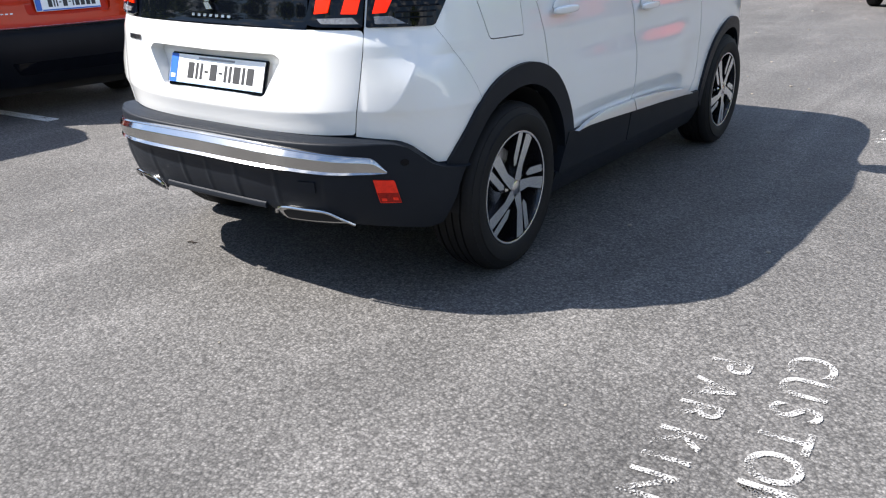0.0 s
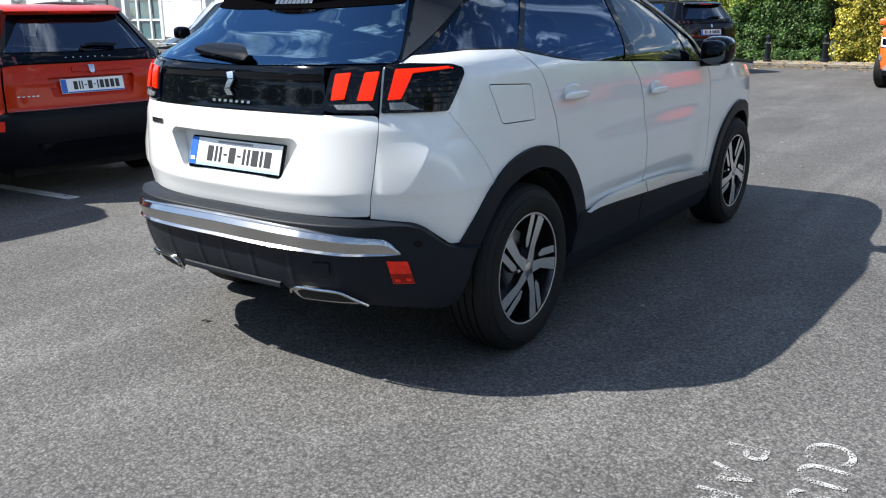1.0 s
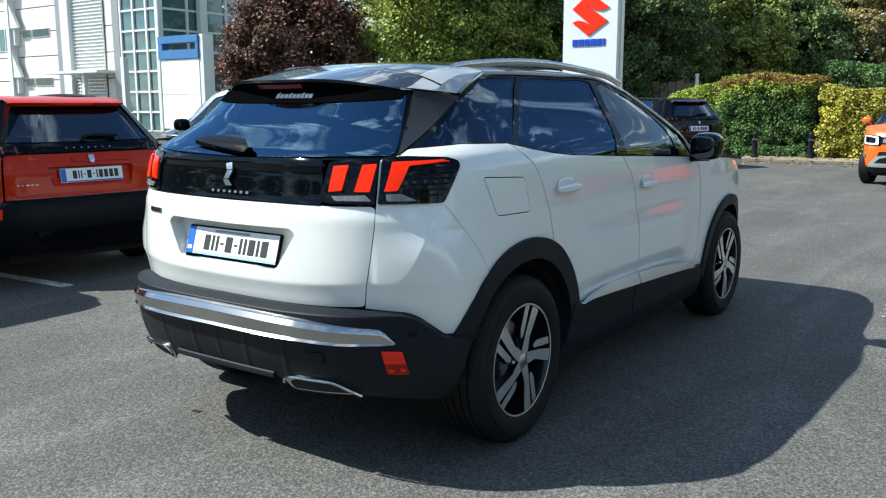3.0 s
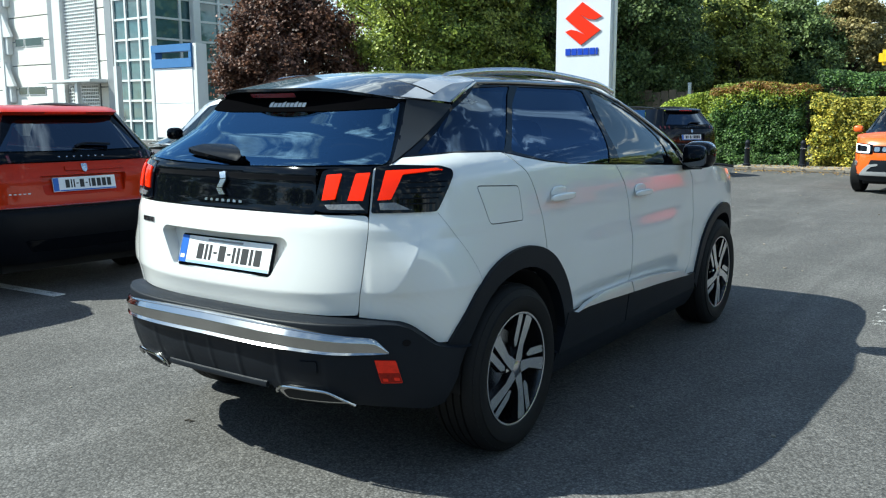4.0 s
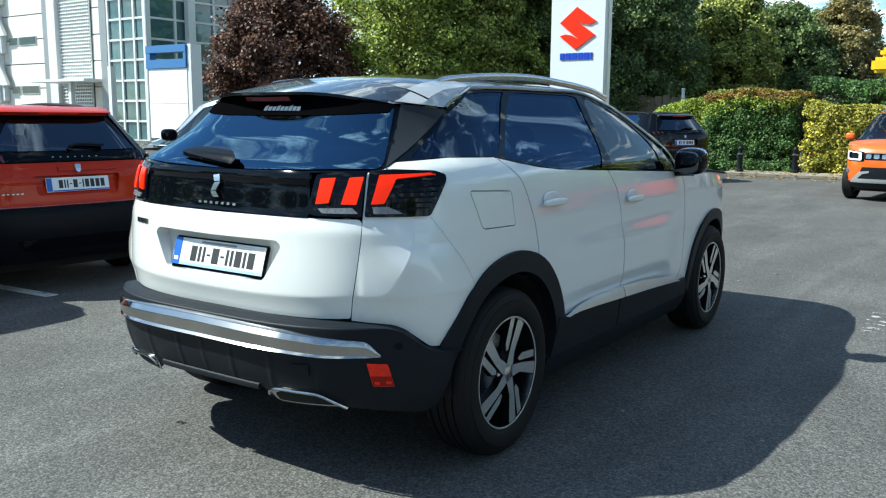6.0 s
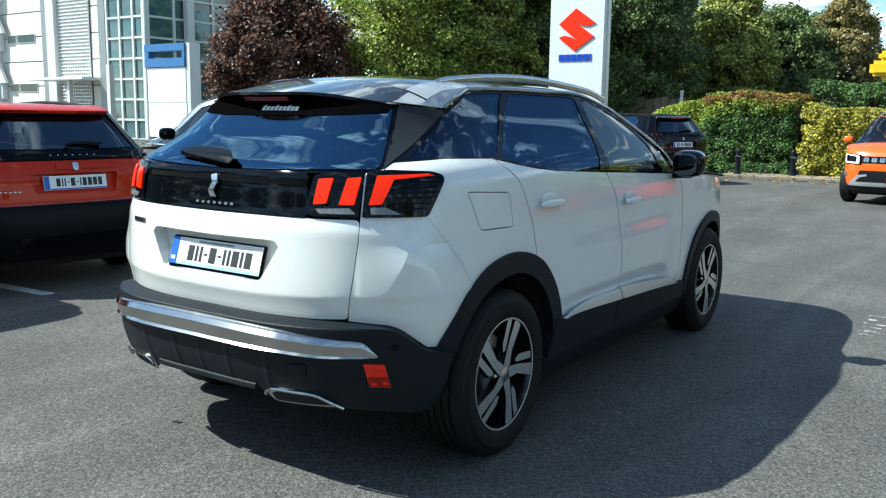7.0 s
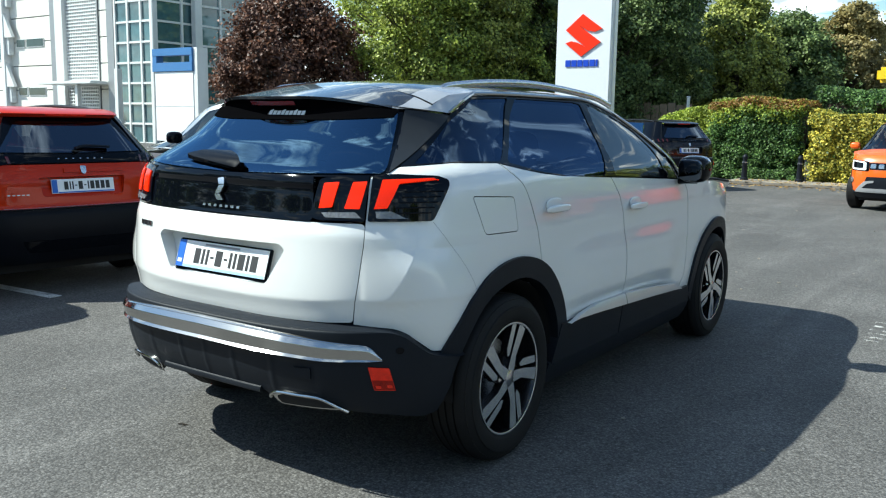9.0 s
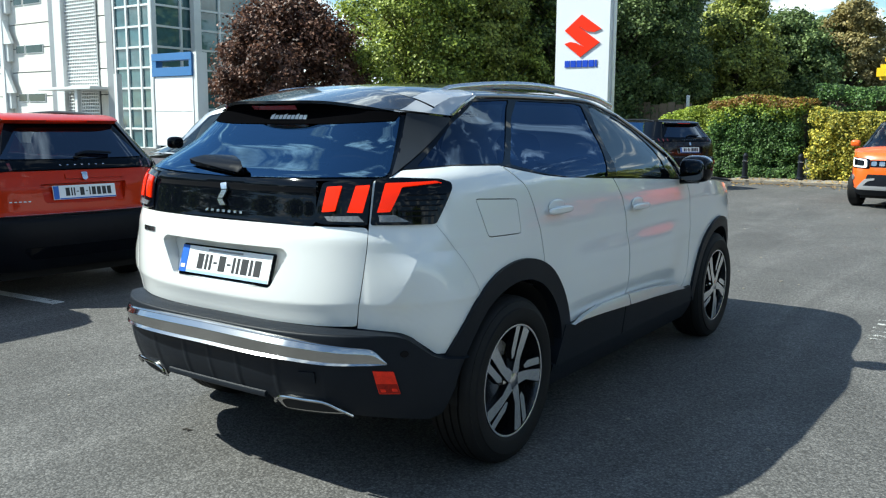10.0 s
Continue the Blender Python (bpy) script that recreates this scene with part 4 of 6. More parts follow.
    panel("sill_strip", low, side(low, [(1.158, 0.535), (1.5, 0.518), (1.86, 0.485), (2.03, 0.432, 0.0), (1.86, 0.444), (1.5, 0.464), (1.158, 0.478)]), "sill_trim", d2, "bright sill strip", r=0.008, step=0.02, lift=0.024, depth=0.02, mirror=mir, bulge=rb)
    # door mirror
    mroot = part("door_mirror", blob(bmesh.new(), (sg * 0.99, 1.90, 1.155), (0.088, 0.075, 0.076), Matrix.Rotation(radians(sg * -8), 4, "Z"), 24, 3.0), "black_gloss", suv, "black door mirror with a silver cap")
    part("mirror_glass", blob(bmesh.new(), (sg * 0.986, 1.832, 1.153), (0.072, 0.006, 0.060), Matrix.Rotation(radians(sg * -8), 4, "Z"), 24, 4.0), "mirror_dark", mroot)
    part("mirror_cap", blob(bmesh.new(), (sg * 0.989, 1.915, 1.160), (0.088, 0.062, 0.074), Matrix.Rotation(radians(sg * -8), 4, "Z"), 24, 3.0), "satin", mroot)
    part("mirror_foot", tube(bmesh.new(), [(sg * 0.85, 1.93, 1.075), (sg * 0.93, 1.92, 1.085), (sg * 1.0, 1.91, 1.09)], 0.026, 10, 0.7), "black_gloss", mroot)

# bonnet and nose
rows = []
for j in range(21):
    y = 2.02 + 1.50 * j / 20
    rows.append([])
    for k in range(-16, 17):
        f = k / 16
        wv = spline([2.0, 2.6, 3.1, 3.4, 3.52], [0.86, 0.868, 0.832, 0.74, 0.62])(y)
        zc, ze = spline([2.0, 2.6, 3.1, 3.4, 3.52], [1.115, 1.10, 1.06, 1.0, 0.93])(y), spline([2.0, 2.6, 3.1, 3.4, 3.52], [1.082, 1.060, 1.02, 0.965, 0.90])(y)
        rows[-1].append((wv * f, y, ze + (zc - ze) * (1 - abs(f) ** 3)))
part("bonnet", loft(rows), "white_paint", suv)
for sx in (1, -1):
    part("bonnet_seal", tube(bmesh.new(), smooth_path([(sx * 0.84, 2.02, 1.090), (sx * 0.866, 2.35, 1.076), (sx * 0.868, 2.65, 1.062), (sx * 0.836, 3.08, 1.026)], 5), 0.010, 8, 0.8), "dark", suv)
panel("front_bumper", bump, [(H + 1.8 + 0.75, 0.25), (H + 1.8 + H, 0.25), (H + 1.8 + H, 0.66), (H + 1.8 + 0.75, 0.66)], "clad", suv, r=0.01, step=0.05)
panel("front_bumper", bump, [(H + 1.8 + 0.75, 0.25), (H + 1.8 + H, 0.25), (H + 1.8 + H, 0.66), (H + 1.8 + 0.75, 0.66)], "clad", suv, r=0.01, step=0.05, mirror=True)
panel("grille", low, [(H + 1.8 + 0.8, 0.62), (H + 1.8 + H, 0.62), (H + 1.8 + H, 0.95), (H + 1.8 + 0.8, 0.95)], "black_gloss", suv, r=0.01, step=0.05)
panel("grille", low, [(H + 1.8 + 0.8, 0.62), (H + 1.8 + H, 0.62), (H + 1.8 + H, 0.95), (H + 1.8 + 0.8, 0.95)], "black_gloss", suv, r=0.01, step=0.05, mirror=True)
ws = []
for j in range(9):
    z = 1.10 + 0.42 * j / 8
    ws.append([green.at(u, z) for u in [2 * H + 0.6 - 0.70 + 1.40 * k / 24 for k in range(13)]] + [Vector((-green.at(2 * H + 0.6 - 0.70 + 1.40 * k / 24, z).x, green.at(2 * H + 0.6 - 0.70 + 1.40 * k / 24, z).y, z)) for k in range(11, -1, -1)])
part("windscreen", loft(ws), "glass", suv)

# rear bumper with its bright bar
bpoly = both([(0.0, 0.6545), (0.572, 0.6545), (0.68, 0.645), (0.717, 0.628), (0.797, 0.549, 0.03), (0.885, 0.530), (0.868, 0.424), (0.820, 0.315), (0.77, 0.298), (0.66, 0.318), (0.56, 0.332), (0.30, 0.348), (0.255, 0.384), (0.0, 0.386)])


def dents(u, z):
    """The shallow steps pressed into the lower bumper."""
    a = abs(u)
    d = 0.0
    for lo_, hi_ in ((0.0, 0.13), (0.135, 0.30), (0.305, 0.475)):
        if lo_ < a < hi_ and 0.39 < z < 0.535:
            d -= 0.0035 * min(1, (a - lo_) / 0.012, (hi_ - a) / 0.012, (z - 0.39) / 0.012, (0.535 - z) / 0.012)
    return d


bumper = panel("rear_bumper", bump, bpoly, "clad", suv, "black plastic rear bumper", r=0.012, step=0.014, depth=0.03, bulge=dents)
# closes the step between the bumper's top edge and the body
edge = spline([0.0, 0.572, 0.68, 0.717, 0.797, 0.905], [0.6545, 0.6545, 0.645, 0.628, 0.549, 0.528])
rows = [[], [], []]
for k in range(121):
    u = -0.93 + 1.86 * k / 120
    ez = edge(abs(u)) - 0.004
    rows[0].append(bump.at(u, ez) - bump.normal(u, ez) * 0.001)
    rows[1].append(low.at(u, ez + 0.007) - low.normal(u, ez + 0.007) * 0.003)
    rows[2].append(low.at(u, ez + 0.02) - low.normal(u, ez + 0.02) * 0.03)
part("bumper_ledge", loft(rows), "clad", bumper)
# moulded section of the bar, from its lower lip to its top: height up it, and stand-off
SECTION = ((0.0, 0.0), (0.0, 0.021), (0.015, 0.0235), (0.105, 0.015), (0.12, 0.0135), (0.63, 0.0275), (0.66, 0.0285), (0.68, 0.028), (0.90, 0.014), (0.915, 0.012), (0.93, 0.0135), (0.97, 0.009), (1.0, 0.0))
bar_top = spline([0.0, 0.20, 0.35, 0.50, 0.57, 0.61, 0.655], [0.642, 0.639, 0.632, 0.615, 0.606, 0.600, 0.548])
bar_low = spline([0.0, 0.35, 0.51, 0.655], [0.553, 0.550, 0.541, 0.540])
bu = [-0.655 + 1.31 * k / 150 for k in range(151)]
rows = []
for h, d in SECTION:
    rows.append([])
    for u in bu:
        z0, z1 = bar_low(abs(u)), bar_top(abs(u))
        z = z0 + (z1 - z0) * h
        rows[-1].append(bump.at(u, z) + bump.normal(u, z) * (0.003 + d * min(1.0, (0.668 - abs(u)) / 0.05) * (1 - 0.6 * max(0.0, min(1.0, (abs(u) - 0.36) / 0.22)))))
bm = loft(rows)
bmesh.ops.recalc_face_normals(bm, faces=bm.faces[:])
part("chrome_bar", bm, "chrome", bumper, "polished chrome bumper bar", auto=16)
for mir in (False, True):
    panel("reflector", bump, [(0.612, 0.521), (0.677, 0.514), (0.696, 0.422), (0.631, 0.427)], "reflector", bumper, "red rear reflector", r=0.006, step=0.02, lift=0.006, depth=0.012, mirror=mir)
    panel("reflector_prism", bump, [(0.6235, 0.472), (0.6855, 0.467), (0.6945, 0.425), (0.632, 0.430)], "reflector_dark", bumper, r=0.004, step=0.012, lift=0.0075, depth=0.003, mirror=mir)
    for q in (0.644, 0.676):
        panel("reflector_cell", bump, [(q - 0.011, 0.452), (q + 0.009, 0.451), (q + 0.012, 0.434), (q - 0.008, 0.435)], "reflector", bumper, r=0.006, step=0.01, lift=0.009, depth=0.003, mirror=mir)
    tip = [(0.285, 0.378), (0.33, 0.402), (0.47, 0.398), (0.56, 0.340), (0.31, 0.334)]
    hole = [(0.308, 0.372), (0.338, 0.386), (0.466, 0.382), (0.530, 0.347), (0.318, 0.340)]
    panel("exhaust_trim", bump, tip, "chrome", bumper, "chrome exhaust trim", r=0.02, step=0.012, lift=0.004, depth=0.016, mirror=mir, holes=[(hole, 0.012)])
    rim_ = [bump.at(u, z) + bump.normal(u, z) * 0.014 for u, z in ((0.292, 0.372), (0.300, 0.388), (0.33, 0.400), (0.40, 0.400), (0.468, 0.396), (0.515, 0.370), (0.555, 0.344))]
    part("exhaust_rim", tube(bmesh.new(), smooth_path([((-1 if mir else 1) * p.x, p.y, p.z) for p in rim_], 4), 0.0065, 8), "chrome", bumper)
    panel("exhaust_void", bump, hole, "dark", bumper, r=0.01, step=0.03, lift=0.003, depth=0, mirror=mir, gap=-0.01)
    panel("parking_sensor", bump, [(0.705 + 0.012 * math.cos(k), 0.575 + 0.012 * math.sin(k), 0.0) for k in [2 * math.pi * i / 12 for i in range(12)]], "black_gloss", bumper, r=0.0, step=0.02, lift=0.003, depth=0.004, mirror=mir, gap=0)
lipp = [bump.at(u, 0.388) + bump.normal(u, 0.388) * 0.006 for u in [-0.25 + 0.5 * k / 20 for k in range(21)]]
part("valance_lip", tube(bmesh.new(), lipp, 0.008, 8, 1.6), "clad", bumper)
panel("tow_cover", bump, [(0.384, 0.507), (0.446, 0.510), (0.446, 0.458), (0.383, 0.462)], "clad", bumper, r=0.008, step=0.02, lift=0.004, depth=0.014)
part("silencer", blob(bmesh.new(), (0, -0.45, 0.38), (0.42, 0.16, 0.07), None, 24, 4), "dark", suv)

for yy, tt in ((0.0, 3), (2.675, -12)):
    wheel(suv, 0.7935, yy, tt)
    wheel(suv, -0.7935, yy, tt, right=False)

# cabin seen through the glass
for x, y, b in ((0.37, 1.10, 0), (-0.37, 1.10, 0), (0.42, 0.22, 1), (-0.42, 0.22, 1), (0.0, 0.22, 1)):
    st = tagged(new("car_seat"), "dark grey cloth seat")
    st.parent = suv
    part("cushion", blob(bmesh.new(), (x, y + 0.20, 0.62), (0.22 if b else 0.24, 0.27, 0.10), None, 20, 3.5), "seat", st)
    part("backrest", blob(bmesh.new(), (x, y - 0.10, 0.90), (0.20 if b else 0.24, 0.09, 0.31), Matrix.Rotation(radians(-14), 4, "X"), 20, 3.5), "seat", st)
    part("headrest", blob(bmesh.new(), (x, y - 0.20, 1.27 if not b else 1.20), (0.13, 0.06, 0.09), None, 20, 3), "seat", st)
bm = bmesh.new()
ring = [Vector((0.37 + 0.175 * math.cos(2 * math.pi * k / 32), 1.62 + 0.06 * math.sin(2 * math.pi * k / 32), 1.04 + 0.165 * math.sin(2 * math.pi * k / 32))) for k in range(33)]
tube(bm, ring, 0.016, 8)
tube(bm, [(0.20, 1.62, 1.04), (0.37, 1.63, 1.03), (0.54, 1.62, 1.04)], 0.025, 8)
part("steering_wheel", bm, "clad", suv)
part("dashboard", blob(bmesh.new(), (0, 2.0, 0.90), (0.78, 0.34, 0.17), None, 24, 3.5), "clad", suv)
part("parcel_shelf", bbox((-0.58, -0.45, 1.02), (0.58, 0.02, 1.05)), "seat", suv, bevel=0.01)


# ---- the other cars ----
def cap(shell, z, crown, fold=0.03):
    """A roof skin over a shell's outline at z, rising to a crown."""
    us = [-(math.pi + shell.y1 - shell.y0) + 2 * (math.pi + shell.y1 - shell.y0) * k / 80 for k in range(80)]
    ring = [shell.at(u, z) for u in us]
    cy = sum(p.y for p in ring) / len(ring)
    rows = []
    for s in (1.012, 0.99, 0.95, 0.85, 0.7, 0.5, 0.3, 0.02):
        rows.append([Vector((p.x * s, cy + (p.y - cy) * s, z - 0.01 + crown * (1 - s ** 3))) for p in ring])
    return loft(rows, close=True)


def plate_parts(parent, m, w=0.52, h=0.115):
    pl = tagged(new("number_plate"), "white number plate with a blue band")
    pl.parent = parent
    pl.matrix_basis = m
    part("plate_face", bbox((-w / 2, -0.006, -h / 2), (w / 2, 0.004, h / 2)), "plate", pl, bevel=0.002)
    part("country_band", bbox((-w / 2 + 0.002, -0.008, -h / 2 + 0.004), (-w / 2 + 0.045, -0.005, h / 2 - 0.004)), "plate_blue", pl)
    part("holder_strip", bbox((-w / 2 + 0.05, -0.008, -h / 2 + 0.002), (w / 2 - 0.004, -0.005, -h / 2 + 0.012)), "plate_blue", pl)
    x = -0.16
    for k, wd in enumerate((0.036, 0.014, 0.014, 0.022, 0.038, 0.022, 0.014, 0.036, 0.036, 0.036, 0.036)):
        hh = 0.008 if k in (3, 5) else 0.066
        part("character_bar", bbox((x, -0.0085, 0.004 - hh / 2), (x + wd - 0.004, -0.005, 0.004 + hh / 2)), "ink", pl)
        x += wd + 0.008


COMPACT = [(0.20, 0.80, 0.16, 4.1), (0.35, 0.86, 0.05, 4.25), (0.55, 0.875, 0.0, 4.3), (0.66, 0.88, 0.012, 4.3), (0.72, 0.88, 0.05, 4.28), (0.9, 0.88, 0.062, 4.2), (1.0, 0.87, 0.085, 4.1),
           (1.06, 0.86, 0.11, 4.0), (1.10, 0.845, 0.13, 3.8), (1.14, 0.815, 0.16, 3.6), (1.2, 0.775, 0.205, 3.4), (1.3, 0.71, 0.28, 3.15), (1.42, 0.635, 0.37, 2.9), (1.5, 0.585, 0.43, 2.7)]


def soft(a, b, t):
    """Eases from 0 at a to 1 at b."""
    t = min(1.0, max(0.0, (t - a) / (b - a)))
    return t * t * (3 - 2 * t)


# the glasshouse leans in at the rear: its corners draw together and the screen's top lies further forward
for o in suv.children_recursive:
    if o.type == "MESH":
        for vert in o.data.vertices:
            x, y, z = vert.co
            k = soft(1.19, 1.34, z) * (1 - 0.4 * soft(1.40, 1.53, z)) * (1 - soft(0.25, 1.5, y))
            if k > 0:
                vert.co = (x - math.copysign(0.05 * k * soft(0.0, 0.6, abs(x)), x), y + 0.067 * k, z)


def compact_suv(name, label, m, paint):
    """The smaller crossover: black bumper with a bright strip, gloss band across the tail, raked screen under a spoiler."""
    car = thing(name, label, "car", m)
    sh = Shell(COMPACT, 1.0, 2.4, nr=4.4)
    U = math.pi + 1.4
    yr, yf = 0.86, 3.47
    wl = lambda pts: side(sh, pts)
    # wings and doors, one skin a side, cut at the tailgate
    for mir in (False, True):
        sd = [(0.66, 0.705), (0.665, 1.085), (U - 0.9, 1.09), (U - 0.55, 0.98), (U, 0.95), (U, 0.3), (U - 0.35, 0.3)] + list(reversed(wl(arc(yf, 0.345, 0.41, 178, 8, 16)))) + [(H + 0.9, 0.28), (H + 0.5, 0.28)] + list(reversed(wl(arc(yr, 0.345, 0.41, 150, 5, 16))))
        panel("body_side", sh, sd, paint, car, r=0.01, step=0.05, depth=0.02, mirror=mir)
        panel("sill_cladding", sh, wl([(1.30, 0.22), (3.04, 0.22), (3.04, 0.42), (1.30, 0.42)]), "clad", car, r=0.01, step=0.06, lift=0.012, mirror=mir)
        for yc in (yr, yf):
            panel("wheel_arch_trim", sh, wl(arc(yc, 0.345, 0.455, 170, 8, 18) + arc(yc, 0.345, 0.385, 8, 170, 18)), "clad", car, r=0.004, step=0.05, lift=0.012, depth=0.05, mirror=mir, gap=0)
        # side windows with painted roof pillars
        g = panel("side_window", sh, wl([(0.62, 1.10), (2.85, 1.10), (2.55, 1.26), (2.1, 1.44), (1.6, 1.475), (0.95, 1.47)]), "glass_dark", car, r=0.03, step=0.06, lift=0.003, mirror=mir)
        panel("door_pillar", sh, wl([(1.72, 1.10), (1.80, 1.10), (1.80, 1.47), (1.72, 1.47)]), "black_gloss", g, r=0.004, step=0.06, lift=0.006, mirror=mir)
        panel("rear_pillar", sh, [(0.655, 1.09), (0.80, 1.09)] + wl([(0.60, 1.11), (0.93, 1.475), (0.85, 1.485)]) + [(0.72, 1.49)], "black_gloss", car, r=0.006, step=0.04, lift=0.004, mirror=mir)
        o = panel("tail_lamp", sh, [(0.47, 1.075), (0.47, 1.135), (0.66, 1.135), (0.86, 1.12), (0.82, 1.03), (0.66, 1.045)], "black_gloss", car, "dark tail lamp", r=0.01, step=0.03, lift=0.008, mirror=mir)
        for k in range(3):
            panel("light_claw", sh, [(0.55 + 0.09 * k, 1.06), (0.575 + 0.09 * k, 1.118), (0.60 + 0.09 * k, 1.118), (0.575 + 0.09 * k, 1.06)], "lamp_unlit", o, r=0.004, step=0.03, lift=0.012, mirror=mir)
        panel("reflector", sh, [(0.66, 0.646), (0.735, 0.642), (0.725, 0.564), (0.664, 0.562)], "reflector", car, "red rear reflector", r=0.01, step=0.03, lift=0.012, mirror=mir)
        part("door_mirror", blob(bmesh.new(), ((-1 if mir else 1) * 0.97, 2.72, 1.10), (0.10, 0.07, 0.075), None, 18, 3), paint, car)
        for yc in (yr, yf):
            wheel(car, -0.77 if mir else 0.77, yc, 20, right=not mir, R=0.34, rim=0.222, width=0.21, detail=False)
    gt = panel("tailgate", sh, both([(0.0, 1.06), (0.655, 1.06), (0.652, 0.705), (0.0, 0.70)]), paint, car, r=0.01, step=0.04, depth=0.06, holes=[(both([(0.0, 0.955), (0.37, 0.955, 0.02), (0.34, 0.80, 0.03), (0.0, 0.79)]), 0.02)])
    panel("plate_recess", sh, both([(0.0, 0.965), (0.39, 0.965), (0.38, 0.78), (0.0, 0.78)]), paint, gt, lift=-0.045, depth=0, bulge=lambda u, z: 0.04 * max(0, (0.88 - z) / 0.09))
    panel("handle_trim", sh, [(-0.17, 1.03), (0.36, 1.03), (0.36, 0.985), (-0.17, 0.985)], paint, gt, r=0.01, step=0.03, lift=0.012, depth=0.02)
    panel("emblem", sh, [(-0.03, 1.035), (0.03, 1.035), (0.025, 0.98), (0.0, 0.965), (-0.025, 0.98)], "satin", gt, "plain chrome emblem", r=0.012, step=0.02, lift=0.026, depth=0.01)
    panel("gloss_band", sh, both([(0.0, 1.128), (0.72, 1.128), (0.70, 1.062), (0.0, 1.064)]), "black_gloss", car, "gloss black band across the tail", r=0.006, step=0.04, lift=0.006, depth=0.02)
    for k in range(7):
        u = -0.205 + k * 0.068
        panel("name_bar", sh, [(u, 1.090), (u + 0.02, 1.090), (u + 0.02, 1.102), (u, 1.102)], "satin", gt, r=0.001, step=0.02, lift=0.012, depth=0.004)
    for k in range(5):
        u = -0.58 + k * 0.030
        panel("model_bar", sh, [(u, 0.815), (u + 0.022, 0.815), (u + 0.022, 0.828), (u, 0.828)], "silver_trim", gt, r=0.001, step=0.02, lift=0.006, depth=0.003)
    sc = panel("rear_screen", sh, both([(0.0, 1.40), (0.56, 1.40, 0.05), (0.655, 1.15, 0.02), (0.0, 1.142)]), "glass_grey", car, "dark rear screen", r=0.03, step=0.05, lift=0.004, depth=0.01)
    panel("screen_border", sh, both([(0.0, 1.46), (0.66, 1.46), (0.70, 1.13), (0.0, 1.125)]), "black_gloss", sc, r=0.02, step=0.05, lift=-0.004, depth=0.01, holes=[(both([(0.0, 1.372), (0.40, 1.378), (0.55, 1.372), (0.60, 1.165), (0.0, 1.157)]), 0.03)])
    wp = [sh.at(u, z) + sh.normal(u, z) * 0.03 for u, z in ((-0.02, 1.165), (0.10, 1.185), (0.33, 1.175))]
    part("rear_wiper", tube(bmesh.new(), smooth_path(wp), 0.018, 8, 0.6), "clad", car)
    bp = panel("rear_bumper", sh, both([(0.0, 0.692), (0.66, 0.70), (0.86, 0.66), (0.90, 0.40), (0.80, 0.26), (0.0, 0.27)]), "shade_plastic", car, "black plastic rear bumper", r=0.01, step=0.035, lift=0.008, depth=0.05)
    panel("bright_strip", sh, both([(0.0, 0.716), (0.60, 0.716), (0.64, 0.692), (0.0, 0.690)]), "satin", bp, r=0.004, step=0.03, lift=0.016, depth=0.03, bulge=lambda u, z: 0.8 * max(0.0, 0.716 - z))
    panel("skid_trim", sh, both([(0.0, 0.46), (0.50, 0.46), (0.46, 0.36), (0.0, 0.36)]), "black_gloss", bp, r=0.02, step=0.04, lift=0.014, depth=0.012)
    part("roof", cap(sh, 1.485, 0.055), paint, car)
    rows = []
    for dy, dz, s in ((0.12, 0.028, 1.0), (0.0, 0.012, 1.0), (-0.10, -0.012, 0.97), (-0.12, -0.022, 0.965), (-0.06, -0.05, 0.95)):
        rows.append([(p.x * s, p.y + dy, 1.485 + dz) for p in [sh.at(-0.78 + 1.56 * k / 30, 1.485) for k in range(31)]])
    sp = part("spoiler", loft(rows), paint, car)
    bl = [[(x, sh.at(0, 1.485).y - 0.118 - 0.30 * (0.0) + 0.05 * x * x + dy, 1.463 + dz) for x in [0.17 * k / 8 for k in range(-8, 9)]] for dy, dz in ((0.0, 0.0), (0.012, -0.016))]
    part("brake_light", loft(bl), "reflector", sp)
    for sx in (-1, 1):
        rp = [(sx * 0.47, 0.75, 1.50), (sx * 0.475, 0.95, 1.522), (sx * 0.48, 1.5, 1.540), (sx * 0.475, 2.0, 1.525), (sx * 0.465, 2.25, 1.50)]
        part("roof_rail", tube(bmesh.new(), smooth_path(rp), 0.015, 8), "clad", car)
    part("windscreen", loft([[sh.at(U - 1.05 + 2.1 * k / 20 if k <= 10 else -(U - 1.05 + 2.1 * (20 - k) / 20), z) for k in range(21)] for z in (1.10, 1.2, 1.3, 1.4, 1.485)]), "glass", car)
    rows = [[(w * k / 10, y, zc - 0.05 * abs(k / 10) ** 3) for k in range(-10, 11)] for y, w, zc in ((2.75, 0.83, 1.13), (3.2, 0.84, 1.10), (3.7, 0.82, 1.05), (4.05, 0.70, 0.98), (4.2, 0.60, 0.90))]
    part("bonnet", loft(rows), paint, car)
    part("floor_pan", bbox((-0.62, 0.25, 0.18), (0.62, 4.0, 0.50)), "dark", car)
    part("cabin", bbox((-0.6, 0.55, 0.5), (0.6, 2.6, 1.0)), "seat", car)
    plate_parts(car, Matrix.Translation((0.0, 0.075, 0.878)) @ Matrix.Rotation(radians(-10), 4, "X"))
    return car


